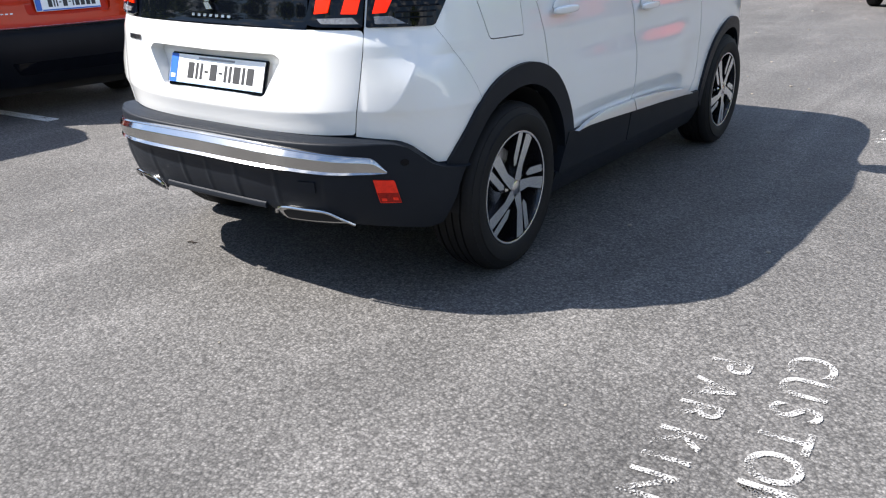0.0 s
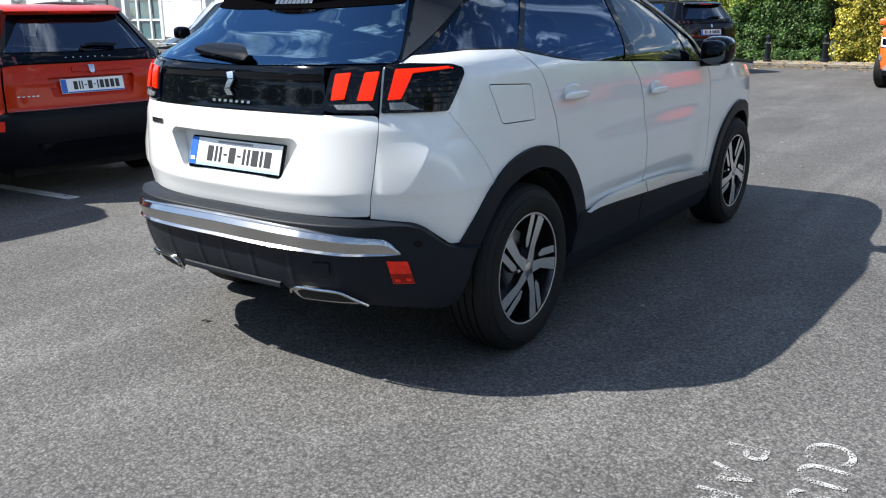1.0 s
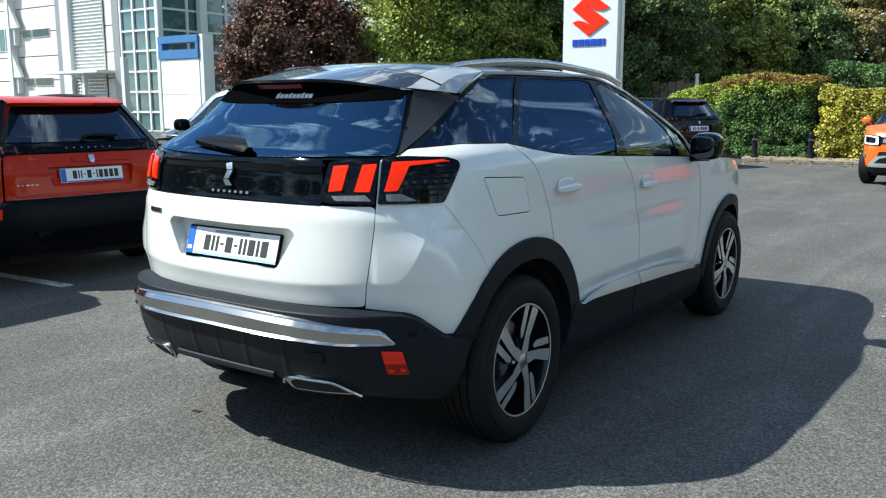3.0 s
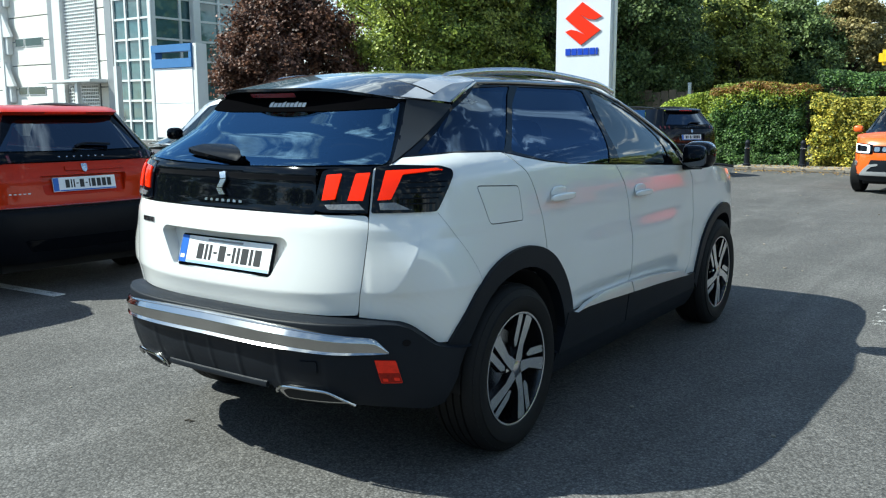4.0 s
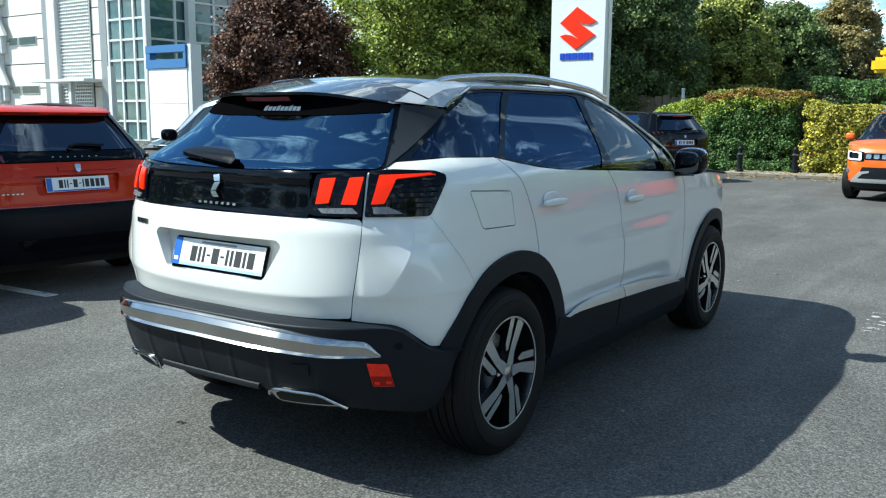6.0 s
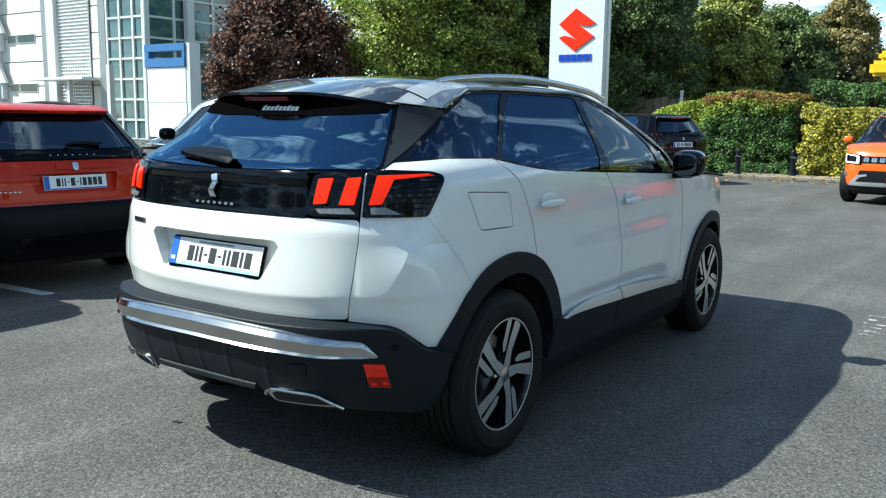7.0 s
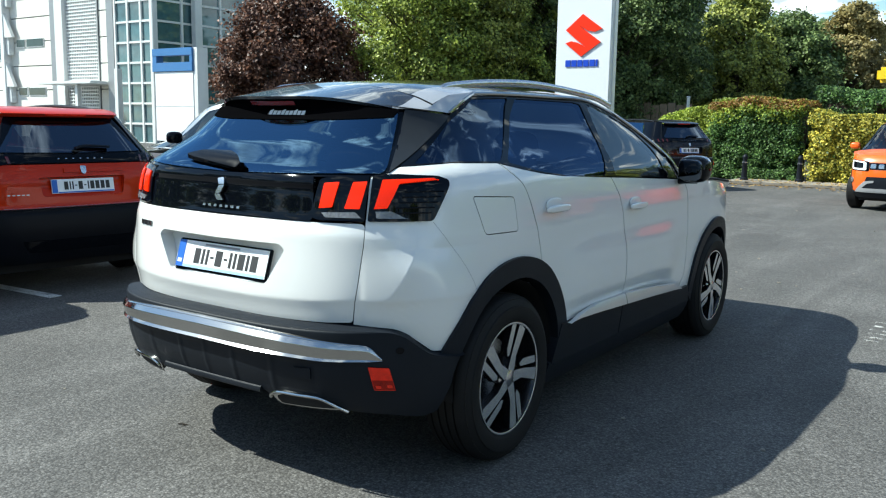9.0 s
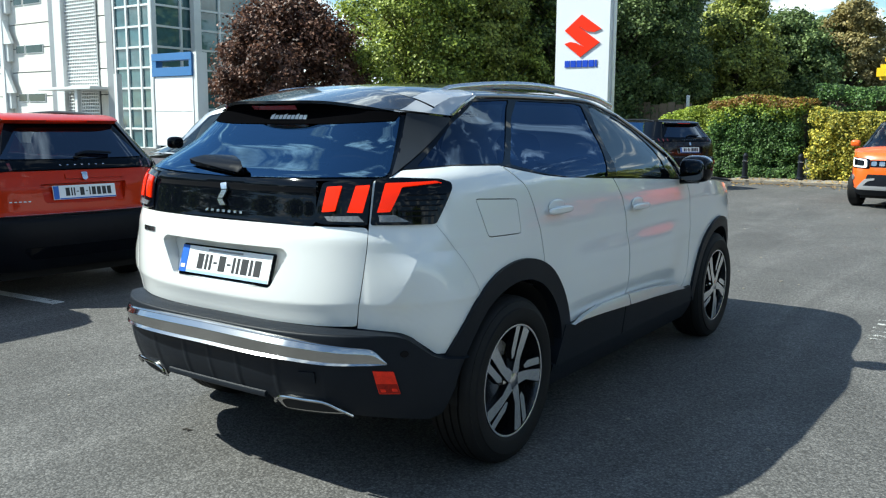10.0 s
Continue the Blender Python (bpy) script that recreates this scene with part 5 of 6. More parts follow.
red = compact_suv("compact_suv", "metallic red compact SUV parked nose in over a bay line", pose(-3.60, 0.99, 0, 0, 0, 85) @ Matrix.Diagonal((1, 1, 0.965, 1)), "red_paint")
compact_suv("compact_suv", "dark plum compact SUV parked by the clipped hedge", pose(-3.68, 15.6, 0, 0, 0, 58), "dark_paint")
copy_thing(red, pose(-3.77, -0.94, 0, 0, 0, 90) @ Matrix.Diagonal((1, 1, 1.2, 1)))
copy_thing(red, pose(9.3, 14.4, 0, 0, 0, 105))

HATCH = [(0.18, 0.78, 0.14, 3.95), (0.32, 0.83, 0.04, 4.05), (0.55, 0.85, 0.0, 4.10), (0.75, 0.855, 0.03, 4.08), (0.92, 0.845, 0.10, 3.95), (0.99, 0.825, 0.16, 3.6), (1.1, 0.775, 0.26, 3.3), (1.3, 0.68, 0.42, 2.75), (1.43, 0.60, 0.55, 2.4)]


def plain_car(name, label, m, paint, knots, yr, yf, belt, top, front=True, nf=2.8):
    """A car seen far off or mostly hidden: skin, glasshouse, roof, lamps, mirrors and wheels."""
    car = thing(name, label, "car", m)
    sh = Shell(knots, 0.9, 2.1, nf=nf)
    U = math.pi + 1.2
    wl = lambda pts: side(sh, pts)
    for mir in (False, True):
        sd = [(0.0, 0.28), (0.0, belt), (U, belt - 0.06), (U, 0.25)] + list(reversed(wl(arc(yf, 0.32, 0.38, 175, 5, 14)))) + [(H + 0.7, 0.24)] + list(reversed(wl(arc(yr, 0.32, 0.38, 175, 5, 14))))
        panel("body_side", sh, sd, paint, car, r=0.004, step=0.05, depth=0.02, mirror=mir, gap=0)
        panel("wheel_arch_trim", sh, wl(arc(yf, 0.32, 0.42, 172, 8, 16) + arc(yf, 0.32, 0.36, 8, 172, 16)), "clad", car, r=0.004, step=0.05, lift=0.01, depth=0.05, mirror=mir, gap=0)
        panel("wheel_arch_trim", sh, wl(arc(yr, 0.32, 0.42, 172, 8, 16) + arc(yr, 0.32, 0.36, 8, 172, 16)), "clad", car, r=0.004, step=0.05, lift=0.01, depth=0.05, mirror=mir, gap=0)
        g = panel("side_window", sh, wl([(0.55, belt + 0.01), (2.95, belt + 0.01), (2.4, top - 0.12), (2.0, top - 0.04), (0.85, top - 0.04)]), "glass", car, r=0.03, step=0.06, lift=0.004, mirror=mir)
        panel("door_pillar", sh, wl([(1.60, belt), (1.68, belt), (1.66, top - 0.04), (1.58, top - 0.04)]), "black_gloss", g, r=0.004, step=0.06, lift=0.007, mirror=mir)
        panel("window_frame", sh, wl([(0.48, belt), (3.10, belt), (2.45, top - 0.08), (2.0, top), (0.80, top)]), "black_gloss" if front else paint, g, r=0.03, step=0.06, lift=0.001, depth=0.02, mirror=mir, holes=[(wl([(0.56, belt + 0.012), (2.94, belt + 0.012), (2.39, top - 0.122), (2.0, top - 0.042), (0.86, top - 0.042)]), 0.03)])
        part("door_mirror", blob(bmesh.new(), ((-1 if mir else 1) * 0.93, 2.72 if front else 2.64, belt + (0.07 if front else 0.12)), (0.085, 0.05, 0.06), None, 18, 3), paint if front else "black_gloss", car)
        for yc in (yr, yf):
            wheel(car, -0.745 if mir else 0.745, yc, 10, right=not mir, R=0.325, rim=0.205, width=0.19, detail=False)
    part("roof", cap(sh, top, 0.05), paint, car)
    part("windscreen", loft([[sh.at(U - 1.1 + 2.2 * k / 20 if k <= 10 else -(U - 1.1 + 2.2 * (20 - k) / 20), belt + (top - belt) * j / 5) for k in range(21)] for j in range(6)]), "glass", car)
    part("rear_screen", loft([[sh.at(-0.8 + 1.6 * k / 20, belt + (top - belt) * j / 5) for k in range(21)] for j in range(6)]), "glass_dark", car)
    L = sh.yf(0.8)
    rows = [[(w * k / 10, y, z - 0.06 * abs(k / 10) ** 3) for k in range(-10, 11)] for y, w, z in ((2.85, 0.80, belt + 0.05), (3.2, 0.80, belt + 0.03), (L - 0.3, 0.74, belt - 0.05), (L - 0.12, 0.62, belt - 0.12))]
    part("bonnet", loft(rows), paint, car)
    part("floor_pan", bbox((-0.6, 0.25, 0.17), (0.6, L - 0.3, 0.48)), "dark", car)
    part("cabin", bbox((-0.56, 0.6, 0.48), (0.56, 2.4, belt - 0.05)), "seat", car)
    for x in (-0.35, 0.35):
        part("car_seat", blob(bmesh.new(), (x, 1.45, belt + 0.06), (0.22, 0.08, 0.26), None, 16, 3), "seat", car)
    return car, sh, U


TALL = [(z * 1.12, w * 1.02, r, f) for (z, w, r, _), f in zip(HATCH, (3.95, 4.05, 4.10, 4.08, 3.95, 3.3, 2.97, 2.70, 2.38))]
silver = plain_car("tall_hatchback", "silver tall hatchback parked nose in beyond the red car", pose(-1.93, 3.52, 0, 0, 0, 90), "silver_paint", TALL, 0.75, 3.28, 1.08, 1.59, False, nf=5.0)[0]
copy_thing(silver, pose(9.0, 21.5, 0, 0, 0, 105))
IGNIS = [(0.22, 0.76, 0.10, 3.55), (0.35, 0.82, 0.03, 3.66), (0.6, 0.84, 0.0, 3.70), (0.8, 0.845, 0.03, 3.68), (0.95, 0.84, 0.06, 3.6), (1.05, 0.82, 0.12, 3.2), (1.15, 0.78, 0.18, 2.95), (1.35, 0.70, 0.3, 2.65), (1.53, 0.62, 0.42, 2.4)]
def nose(a):
    """Spreads the front's fittings over its flat face and squared corners."""
    return 0.42 * a if a < 0.6 else 0.25 + 0.6 * (a - 0.6)


orange, os_, ou = plain_car("small_crossover", "orange small crossover with silver lower trim facing the lot", pose(1.06, 16.9, 0, 0, 0, 173), "orange_paint", IGNIS, 0.62, 3.05, 1.04, 1.53, nf=4.5)
for mir in (False, True):
    lamp = panel("headlamp", os_, [(ou - nose(1.04), 0.89), (ou - nose(0.60), 0.86), (ou - nose(0.58), 0.69), (ou - nose(0.99), 0.70)], "black_gloss", orange, "headlamp with a bright ring", r=0.03, step=0.03, lift=0.008, mirror=mir)
    panel("lamp_ring", os_, [(ou - nose(1.01), 0.875), (ou - nose(0.65), 0.848), (ou - nose(0.63), 0.705), (ou - nose(0.965), 0.715)], "plate", lamp, r=0.03, step=0.02, lift=0.013, depth=0.01, mirror=mir, holes=[([(ou - nose(0.955), 0.852), (ou - nose(0.70), 0.828), (ou - nose(0.69), 0.735), (ou - nose(0.925), 0.742)], 0.02)])
    panel("fog_lamp", os_, [(ou - nose(0.98) + 0.045 * math.cos(k), 0.535 + 0.045 * math.sin(k), 0) for k in [2 * math.pi * i / 14 for i in range(14)]], "lamp_clear", orange, r=0, step=0.03, lift=0.012, mirror=mir, gap=0)
    panel("front_grille", os_, [(ou - nose(0.60), 0.84), (ou, 0.84), (ou, 0.72), (ou - nose(0.58), 0.72)], "black_gloss", orange, r=0.01, step=0.04, lift=0.006, mirror=mir)
    for k in range(3):
        panel("grille_bar", os_, [(ou - nose(0.56) + 0.08 * k, 0.82), (ou - nose(0.42) + 0.08 * k, 0.82), (ou - nose(0.42) + 0.08 * k, 0.74), (ou - nose(0.56) + 0.08 * k, 0.74)], "chrome", orange, r=0.02, step=0.03, lift=0.012, mirror=mir)
    panel("lower_grille", os_, [(ou - nose(0.62), 0.60), (ou, 0.60), (ou, 0.36), (ou - nose(0.72), 0.36)], "clad", orange, r=0.01, step=0.04, lift=0.008, mirror=mir)
    panel("skid_plate", os_, [(ou - nose(0.88), 0.33), (ou - nose(0.66), 0.52), (ou - nose(0.44), 0.54), (ou - nose(0.44), 0.50), (ou - nose(0.60), 0.48), (ou - nose(0.70), 0.40), (ou, 0.40), (ou, 0.33)], "silver_trim", orange, "silver skid plate", r=0.01, step=0.03, lift=0.016, mirror=mir)
    panel("lower_skirt", os_, [(ou - nose(1.2), 0.33), (ou, 0.33), (ou, 0.23), (ou - nose(1.2), 0.23)], "clad", orange, r=0.01, step=0.04, lift=0.010, mirror=mir)
    rp = [((-1 if mir else 1) * 0.55, y, z) for y, z in ((0.6, 1.55), (0.75, 1.60), (1.4, 1.615), (2.0, 1.595), (2.2, 1.55))]
    part("roof_rail", tube(bmesh.new(), smooth_path(rp), 0.016, 8), "satin", orange)


# ---- kerb and pavement ----
M["kerb"] = material("kerb_concrete", (0.20, 0.18, 0.15), 0.85, 0, 0.25, 3, 40, bump=0.3, bump_scale=120)
M["pave"] = material("pavement_concrete", (0.25, 0.225, 0.185), 0.9, 0, 0.4, 1.5, 30, bump=0.3, bump_scale=60)
M["bark_soil"] = material("bark_soil", (0.07, 0.05, 0.035), 0.95, 0, 0.4, 2, 30, bump=0.6, bump_scale=40)
bm = bbox((-3.95, 18.95, 0.0), (14, 20.4, 0.06))
tagged(part("pavement", bm, "pave", smooth=False, bevel=0.01), "pale concrete pavement strip before the hedge", "pavement", kind="structure")
kerb = tagged(part("kerb", bbox((-3.95, 18.90, 0.0), (-3.9, 18.95, 0.05)), "kerb", smooth=False), "pale concrete kerb with fallen leaves", "kerb", kind="structure")
kdata = None
for k in range(19):
    if kdata is None:
        o = part("kerb_stone", bbox((-0.458, 18.80, 0.0), (0.458, 18.945, 0.07)), "kerb", kerb, bevel=0.015)
        kdata = o.data
    else:
        o = new("kerb_stone", kdata)
        o.parent = kerb
    o.location = (-3.45 + 0.92 * k, 0, 0)
bm = bmesh.new()
rng = np.random.default_rng(3)
for k in range(1100):
    x, y = rng.uniform(-3.8, 3), 18.9 - abs(rng.normal(0, 0.5)) if k % 2 else rng.uniform(18.95, 20.2)
    a, s = rng.uniform(0, 6.3), rng.uniform(0.02, 0.045)
    z = 0.062 if y > 18.95 else (0.072 if y > 18.79 else 0.004)
    bm.faces.new([bm.verts.new((x + s * math.cos(a + q) * r, y + s * math.sin(a + q) * r, z + rng.uniform(0, 0.02))) for q, r in ((0, 1), (1.57, 0.6), (3.14, 1), (4.71, 0.6))])
M["dry_leaf"] = material("dry_leaf", (0.35, 0.2, 0.06), 0.8, islands=True, hue=((0.22, 0.11, 0.03), (0.5, 0.33, 0.09)))
tagged(part("fallen_leaves", bm, "dry_leaf", smooth=False), "dry fallen leaves scattered along the kerb", "leaves", kind="stuff")


def bollard(x, y, z=0.06):
    b = thing("bollard", "short black cast bollard at the pavement edge", "bollard", pose(x, y, z), group="bollards by the hedge")
    bm = bmesh.new()
    prof = [(0.0, 0.10), (0.05, 0.10), (0.07, 0.075), (0.42, 0.062), (0.44, 0.075), (0.47, 0.075), (0.49, 0.058), (0.56, 0.058), (0.58, 0.07), (0.61, 0.066), (0.66, 0.03), (0.67, 0.001)]
    lathe(bm, prof, 20)
    bmesh.ops.transform(bm, matrix=Matrix.Rotation(radians(-90), 4, "Y"), verts=bm.verts[:])
    bmesh.ops.recalc_face_normals(bm, faces=bm.faces[:])
    part("post", bm, "clad", b)
    bm = bmesh.new()
    lathe(bm, [(0.44, 0.070), (0.445, 0.079), (0.465, 0.079), (0.47, 0.070)], 20)
    bmesh.ops.transform(bm, matrix=Matrix.Rotation(radians(-90), 4, "Y"), verts=bm.verts[:])
    bmesh.ops.recalc_face_normals(bm, faces=bm.faces[:])
    part("collar", bm, "satin", b, "worn grey collar")
    return b


bollard(-3.62, 19.6), bollard(-2.36, 20.0)

# ---- the dealership building ----
M["white_wall"] = material("white_cladding", (0.75, 0.725, 0.66), 0.5, 0, 0.08, 0.6, 8)
M["grey_metal"] = material("grey_metal", (0.30, 0.31, 0.32), 0.45, 0.4, 0.1, 2, 30)
M["light_metal"] = material("light_metal", (0.70, 0.71, 0.70), 0.4, 0.1, 0.06, 2, 30)
M["blue_board"] = material("blue_board", (0.05, 0.17, 0.40), 0.35, 0, 0.05, 2, 30)
M["teal_glass"] = material("teal_glass", (0.062, 0.135, 0.15), 0.04, 0.0, 0.3, 0.3, 3, spec=1.0)
M["slot_glass"] = material("slot_glass", (0.03, 0.05, 0.048), 0.06, 0.0, 0.2, 0.3, 3, spec=0.5)
M["mesh_back"] = material("mesh_back", (0.16, 0.17, 0.17), 0.7, 0, 0.15, 1, 20)
bld = thing("dealership_building", "white clad building with a glazed corner tower", "building", pose(0, 0, 0))
WY, TOP = 27.5, 13.5
part("core", bbox((-78, WY + 0.12, 0), (-40.7, WY + 14, TOP)), "mesh_back", bld, smooth=False)
zc = 0.0
brds = {}
for k in range(9):  # cladding courses, with bays of their own
    for x0, x1 in ((-77.9, -53.2), (-52.9, -47.9), (-43.2, -40.8)):
        key = round(x1 - x0, 2)
        if key not in brds:
            o = part("cladding_panel", bbox((0, WY, 0.02), (x1 - x0, WY + 0.10, 1.46)), "white_wall", bld, smooth=False, bevel=0.01)
            brds[key] = o.data
        else:
            o = new("cladding_panel", brds[key])
            o.parent = bld
        o.location = (x0, 0, zc)
    zc += 1.5
part("pilaster", bbox((-53.25, WY - 0.5, 0), (-52.85, WY + 0.1, TOP)), "light_metal", bld, bevel=0.02)
part("grey_column", bbox((-47.9, WY - 0.25, 0), (-47.3, WY + 0.1, TOP)), "grey_metal", bld, bevel=0.02)
part("light_column", bbox((-47.25, WY - 0.35, 0), (-46.4, WY + 0.1, TOP)), "light_metal", bld, bevel=0.02)
part("corner_column", bbox((-40.75, WY - 1.2, 0), (-40.1, WY - 0.4, TOP)), "grey_metal", bld, bevel=0.02)
for z, x0 in ((5.65, -52.1), (2.63, -52.1), (8.65, -52.1)):  # slot windows
    for a, b in ((0.0, 1.0), (1.15, 3.1)):
        wn = part("window", bbox((x0 + a, WY - 0.05, z), (x0 + b, WY + 0.06, z + 0.55)), "light_metal", bld, bevel=0.01)
        part("pane", bbox((x0 + a + 0.05, WY - 0.065, z + 0.05), (x0 + b - 0.05, WY - 0.052, z + 0.50)), "slot_glass", wn, smooth=False)
    part("shutter_box", bbox((x0 - 0.75, WY - 0.35, z - 0.45), (x0 - 0.35, WY, z + 0.9)), "light_metal", bld, bevel=0.05)
for z in (6.3, 3.2):  # sloping brackets on the pilaster
    bm = bmesh.new()
    q = [(-53.0, z + 1.8), (-53.0, z), (-51.9, z)]
    a = [bm.verts.new((x, WY - 0.45, zz)) for x, zz in q]
    b = [bm.verts.new((x, WY - 0.25, zz)) for x, zz in q]
    bm.faces.new(a), bm.faces.new(b[::-1])
    for i in range(3):
        bm.faces.new((a[i], b[i], b[(i + 1) % 3], a[(i + 1) % 3]))
    bmesh.ops.recalc_face_normals(bm, faces=bm.faces[:])
    part("bracket", bm, "light_metal", bld, smooth=False)
for z in (4.9, 8.1):
    wn = part("window", bbox((-56.5, WY - 0.05, z), (-53.6, WY + 0.06, z + 1.5)), "light_metal", bld, bevel=0.01)
    for a in (0.06, 0.8, 1.54, 2.28):
        part("pane", bbox((-56.5 + a, WY - 0.065, z + 0.06), (-56.5 + a + 0.62, WY - 0.052, z + 1.44)), "teal_glass", wn, smooth=False)
# brise-soleil: a lattice of bars before a darker backing
lat = part("lattice_backing", bbox((-46.35, WY + 0.05, 0.2), (-43.25, WY + 0.11, TOP)), "mesh_back", bld, smooth=False)
for k in range(18):
    part("lattice_post", bbox((-46.35 + 0.178 * k, WY - 0.10, 0.2), (-46.285 + 0.178 * k, WY - 0.04, TOP)), "light_metal", lat, smooth=False)
for k in range(66):
    part("lattice_bar", bbox((-46.35, WY - 0.13, 0.3 + 0.2 * k), (-43.26, WY - 0.07, 0.37 + 0.2 * k)), "light_metal", lat, smooth=False)
cn = part("canopy", bbox((-46.2, WY - 2.2, 3.2), (-40.9, WY, 3.36)), "light_metal", bld, bevel=0.02)
part("canopy_post", bbox((-42.9, WY - 1.9, 0), (-42.65, WY - 1.65, 3.2)), "light_metal", cn, bevel=0.02)
# glazed tower
CX, CY = -36.6, 26.3
part("tower_core", bbox((-40.05, CY + 0.35, 0), (CX - 0.35, 38.0, TOP + 1)), "mesh_back", bld, smooth=False)
pz = [0.0, 1.05] + [1.05 + 1.09 * k for k in range(1, 13)]
for face in (0, 1):
    edges = [-39.98, -38.85, -37.7, CX + 0.0] if face == 0 else [CY, CY + 1.9, CY + 4.6, CY + 7.3, CY + 10.0]
    for a, b in zip(edges, edges[1:]):
        for z0, z1 in zip(pz, pz[1:]):
            if face == 0:
                lo, hi = (a + 0.05, CY + 0.10, z0 + 0.05), (b - 0.05, CY + 0.16, z1 - 0.05)
            else:
                lo, hi = (CX - 0.16, a + 0.05, z0 + 0.05), (CX - 0.10, b - 0.05, z1 - 0.05)
            part("pane", bbox(lo, hi), "teal_glass", bld, smooth=False)
    for a in edges:
        lo, hi = ((a - 0.07, CY, 0), (a + 0.07, CY + 0.2, TOP)) if face == 0 else ((CX - 0.2, a - 0.07, 0), (CX, a + 0.07, TOP))
        part("mullion", bbox(lo, hi), "light_metal", bld, smooth=False)
    for z in pz:
        lo, hi = ((edges[0], CY + 0.02, z - 0.055), (edges[-1], CY + 0.18, z + 0.055)) if face == 0 else ((CX - 0.18, edges[0], z - 0.055), (CX - 0.02, edges[-1], z + 0.055))
        part("transom", bbox(lo, hi), "light_metal", bld, smooth=False)
part("corner_post", bbox((CX - 0.25, CY - 0.06, 0), (CX + 0.06, CY + 0.25, TOP)), "light_metal", bld, bevel=0.02)
part("tower_fin", bbox((CX, CY + 2.5, 0), (CX + 0.35, CY + 3.0, TOP)), "light_metal", bld, bevel=0.02)
part("entrance_frame", bbox((-37.85, CY - 1.6, 0), (-37.55, CY - 1.3, 3.9)), "light_metal", bld, bevel=0.02)
part("entrance_beam", bbox((-38.6, CY - 1.6, 1.05), (-37.4, CY - 1.3, 1.2)), "light_metal", bld, bevel=0.02)

far_block = thing("office_block", "pale grey office block behind the trees", "building", pose(0, 0, 0))
part("wall", bbox((-45, 62, 0), (-20, 75, 12)), "light_metal", far_block, smooth=False)
part("roof", bbox((-45.4, 61.6, 12), (-19.6, 75.4, 12.4)), "grey_metal", far_block, smooth=False)

# ---- pylon signs ----
sign = thing("pylon_sign", "tall white pylon sign with a red emblem and blue lettering bars", "sign", pose(0, 0, 0))
M["sign_white"] = material("sign_white", (0.62, 0.645, 0.68), 0.35, 0, 0.04, 0.8, 20)
part("face_panel", bbox((-10.06, 21.3, 0.0), (-8.26, 21.5, 7.5)), "sign_white", sign, bevel=0.01)
part("side_casing", bbox((-10.03, 21.5, 0.0), (-8.23, 21.72, 7.48)), "light_metal", sign, bevel=0.01)


def flat_shape(name, pts, y0, y1, mat, parent, label=""):
    bm = bmesh.new()
    a = [bm.verts.new((x, y0, z)) for x, z in pts]
    b = [bm.verts.new((x, y1, z)) for x, z in pts]
    bm.faces.new(a), bm.faces.new(b[::-1])
    n = len(pts)
    for i in range(n):
        bm.faces.new((a[i], b[i], b[(i + 1) % n], a[(i + 1) % n]))
    bmesh.ops.recalc_face_normals(bm, faces=bm.faces[:])
    return part(name, bm, mat, parent, label, smooth=False)


M["sign_red"] = material("sign_red", (0.74, 0.02, 0.0), 0.5, 0, 0.05, 2, 30, spec=0.2)
M["sign_blue"] = material("sign_blue", (0.01, 0.05, 0.42), 0.3, 0, 0.05, 2, 30)
EMBLEM = ((198, 75), (298, 150), (262, 164), (228, 158), (183, 132), (232, 170), (292, 215), (195, 283), (112, 215), (142, 206), (172, 213), (218, 237), (170, 200), (112, 150))
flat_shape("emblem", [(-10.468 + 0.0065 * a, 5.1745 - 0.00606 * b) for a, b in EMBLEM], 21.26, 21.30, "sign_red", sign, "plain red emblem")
x = -9.72
for wd in (0.17, 0.17, 0.16, 0.17, 0.17, 0.06):
    part("letter_bar", bbox((x, 21.27, 3.16), (x + wd, 21.30, 3.36)), "sign_blue", sign, smooth=False)
    x += wd + 0.035
board = thing("totem_sign", "white totem sign with an open blue head frame", "sign", pose(0, 0, 0))
part("face_panel", bbox((-22.12, 15.5, 1.76), (-20.16, 15.7, 2.90)), "plate", board, bevel=0.01)
part("lower_panel", bbox((-22.12, 15.5, 0.62), (-20.16, 15.7, 1.75)), "plate", board, bevel=0.006)
part("plinth", bbox((-22.0, 15.55, 0.0), (-20.2, 15.95, 0.61)), "dark", board, bevel=0.01)
part("side_casing", bbox((-20.155, 15.52, 0.0), (-19.96, 15.95, 3.66)), "light_metal", board, bevel=0.01)
for nm, lo, hi in (("head_top", (-22.2, 15.46, 3.42), (-20.16, 15.75, 3.66)), ("head_bottom", (-22.2, 15.46, 2.91), (-20.16, 15.75, 3.20)), ("head_left", (-22.2, 15.47, 3.2), (-21.98, 15.74, 3.42)), ("head_right", (-20.30, 15.47, 3.2), (-20.16, 15.74, 3.42))):
    part(nm, bbox(lo, hi), "blue_board", board, bevel=0.006)
pole = thing("lamp_pole", "slim white lamp pole behind the hedge", "pole", pose(-6.55, 23.5, 0))
part("shaft", tube(bmesh.new(), [(0, 0, 0), (0, 0, 1.2), (0, 0, 2.3)], [0.06, 0.055, 0.05], 12), "light_metal", pole)
part("cap", blob(bmesh.new(), (0, 0, 2.31), (0.06, 0.06, 0.03)), "light_metal", pole)
M["yellow"] = material("yellow_paint", (0.75, 0.50, 0.01), 0.4, 0, 0.1, 2, 30)
digger = thing("yellow_machine", "yellow site machine head showing over the hedge", "machine", pose(0, 0, 0))
part("mast", bbox((-2.15, 32.0, 0), (-1.75, 32.4, 3.2)), "yellow", digger, bevel=0.05)
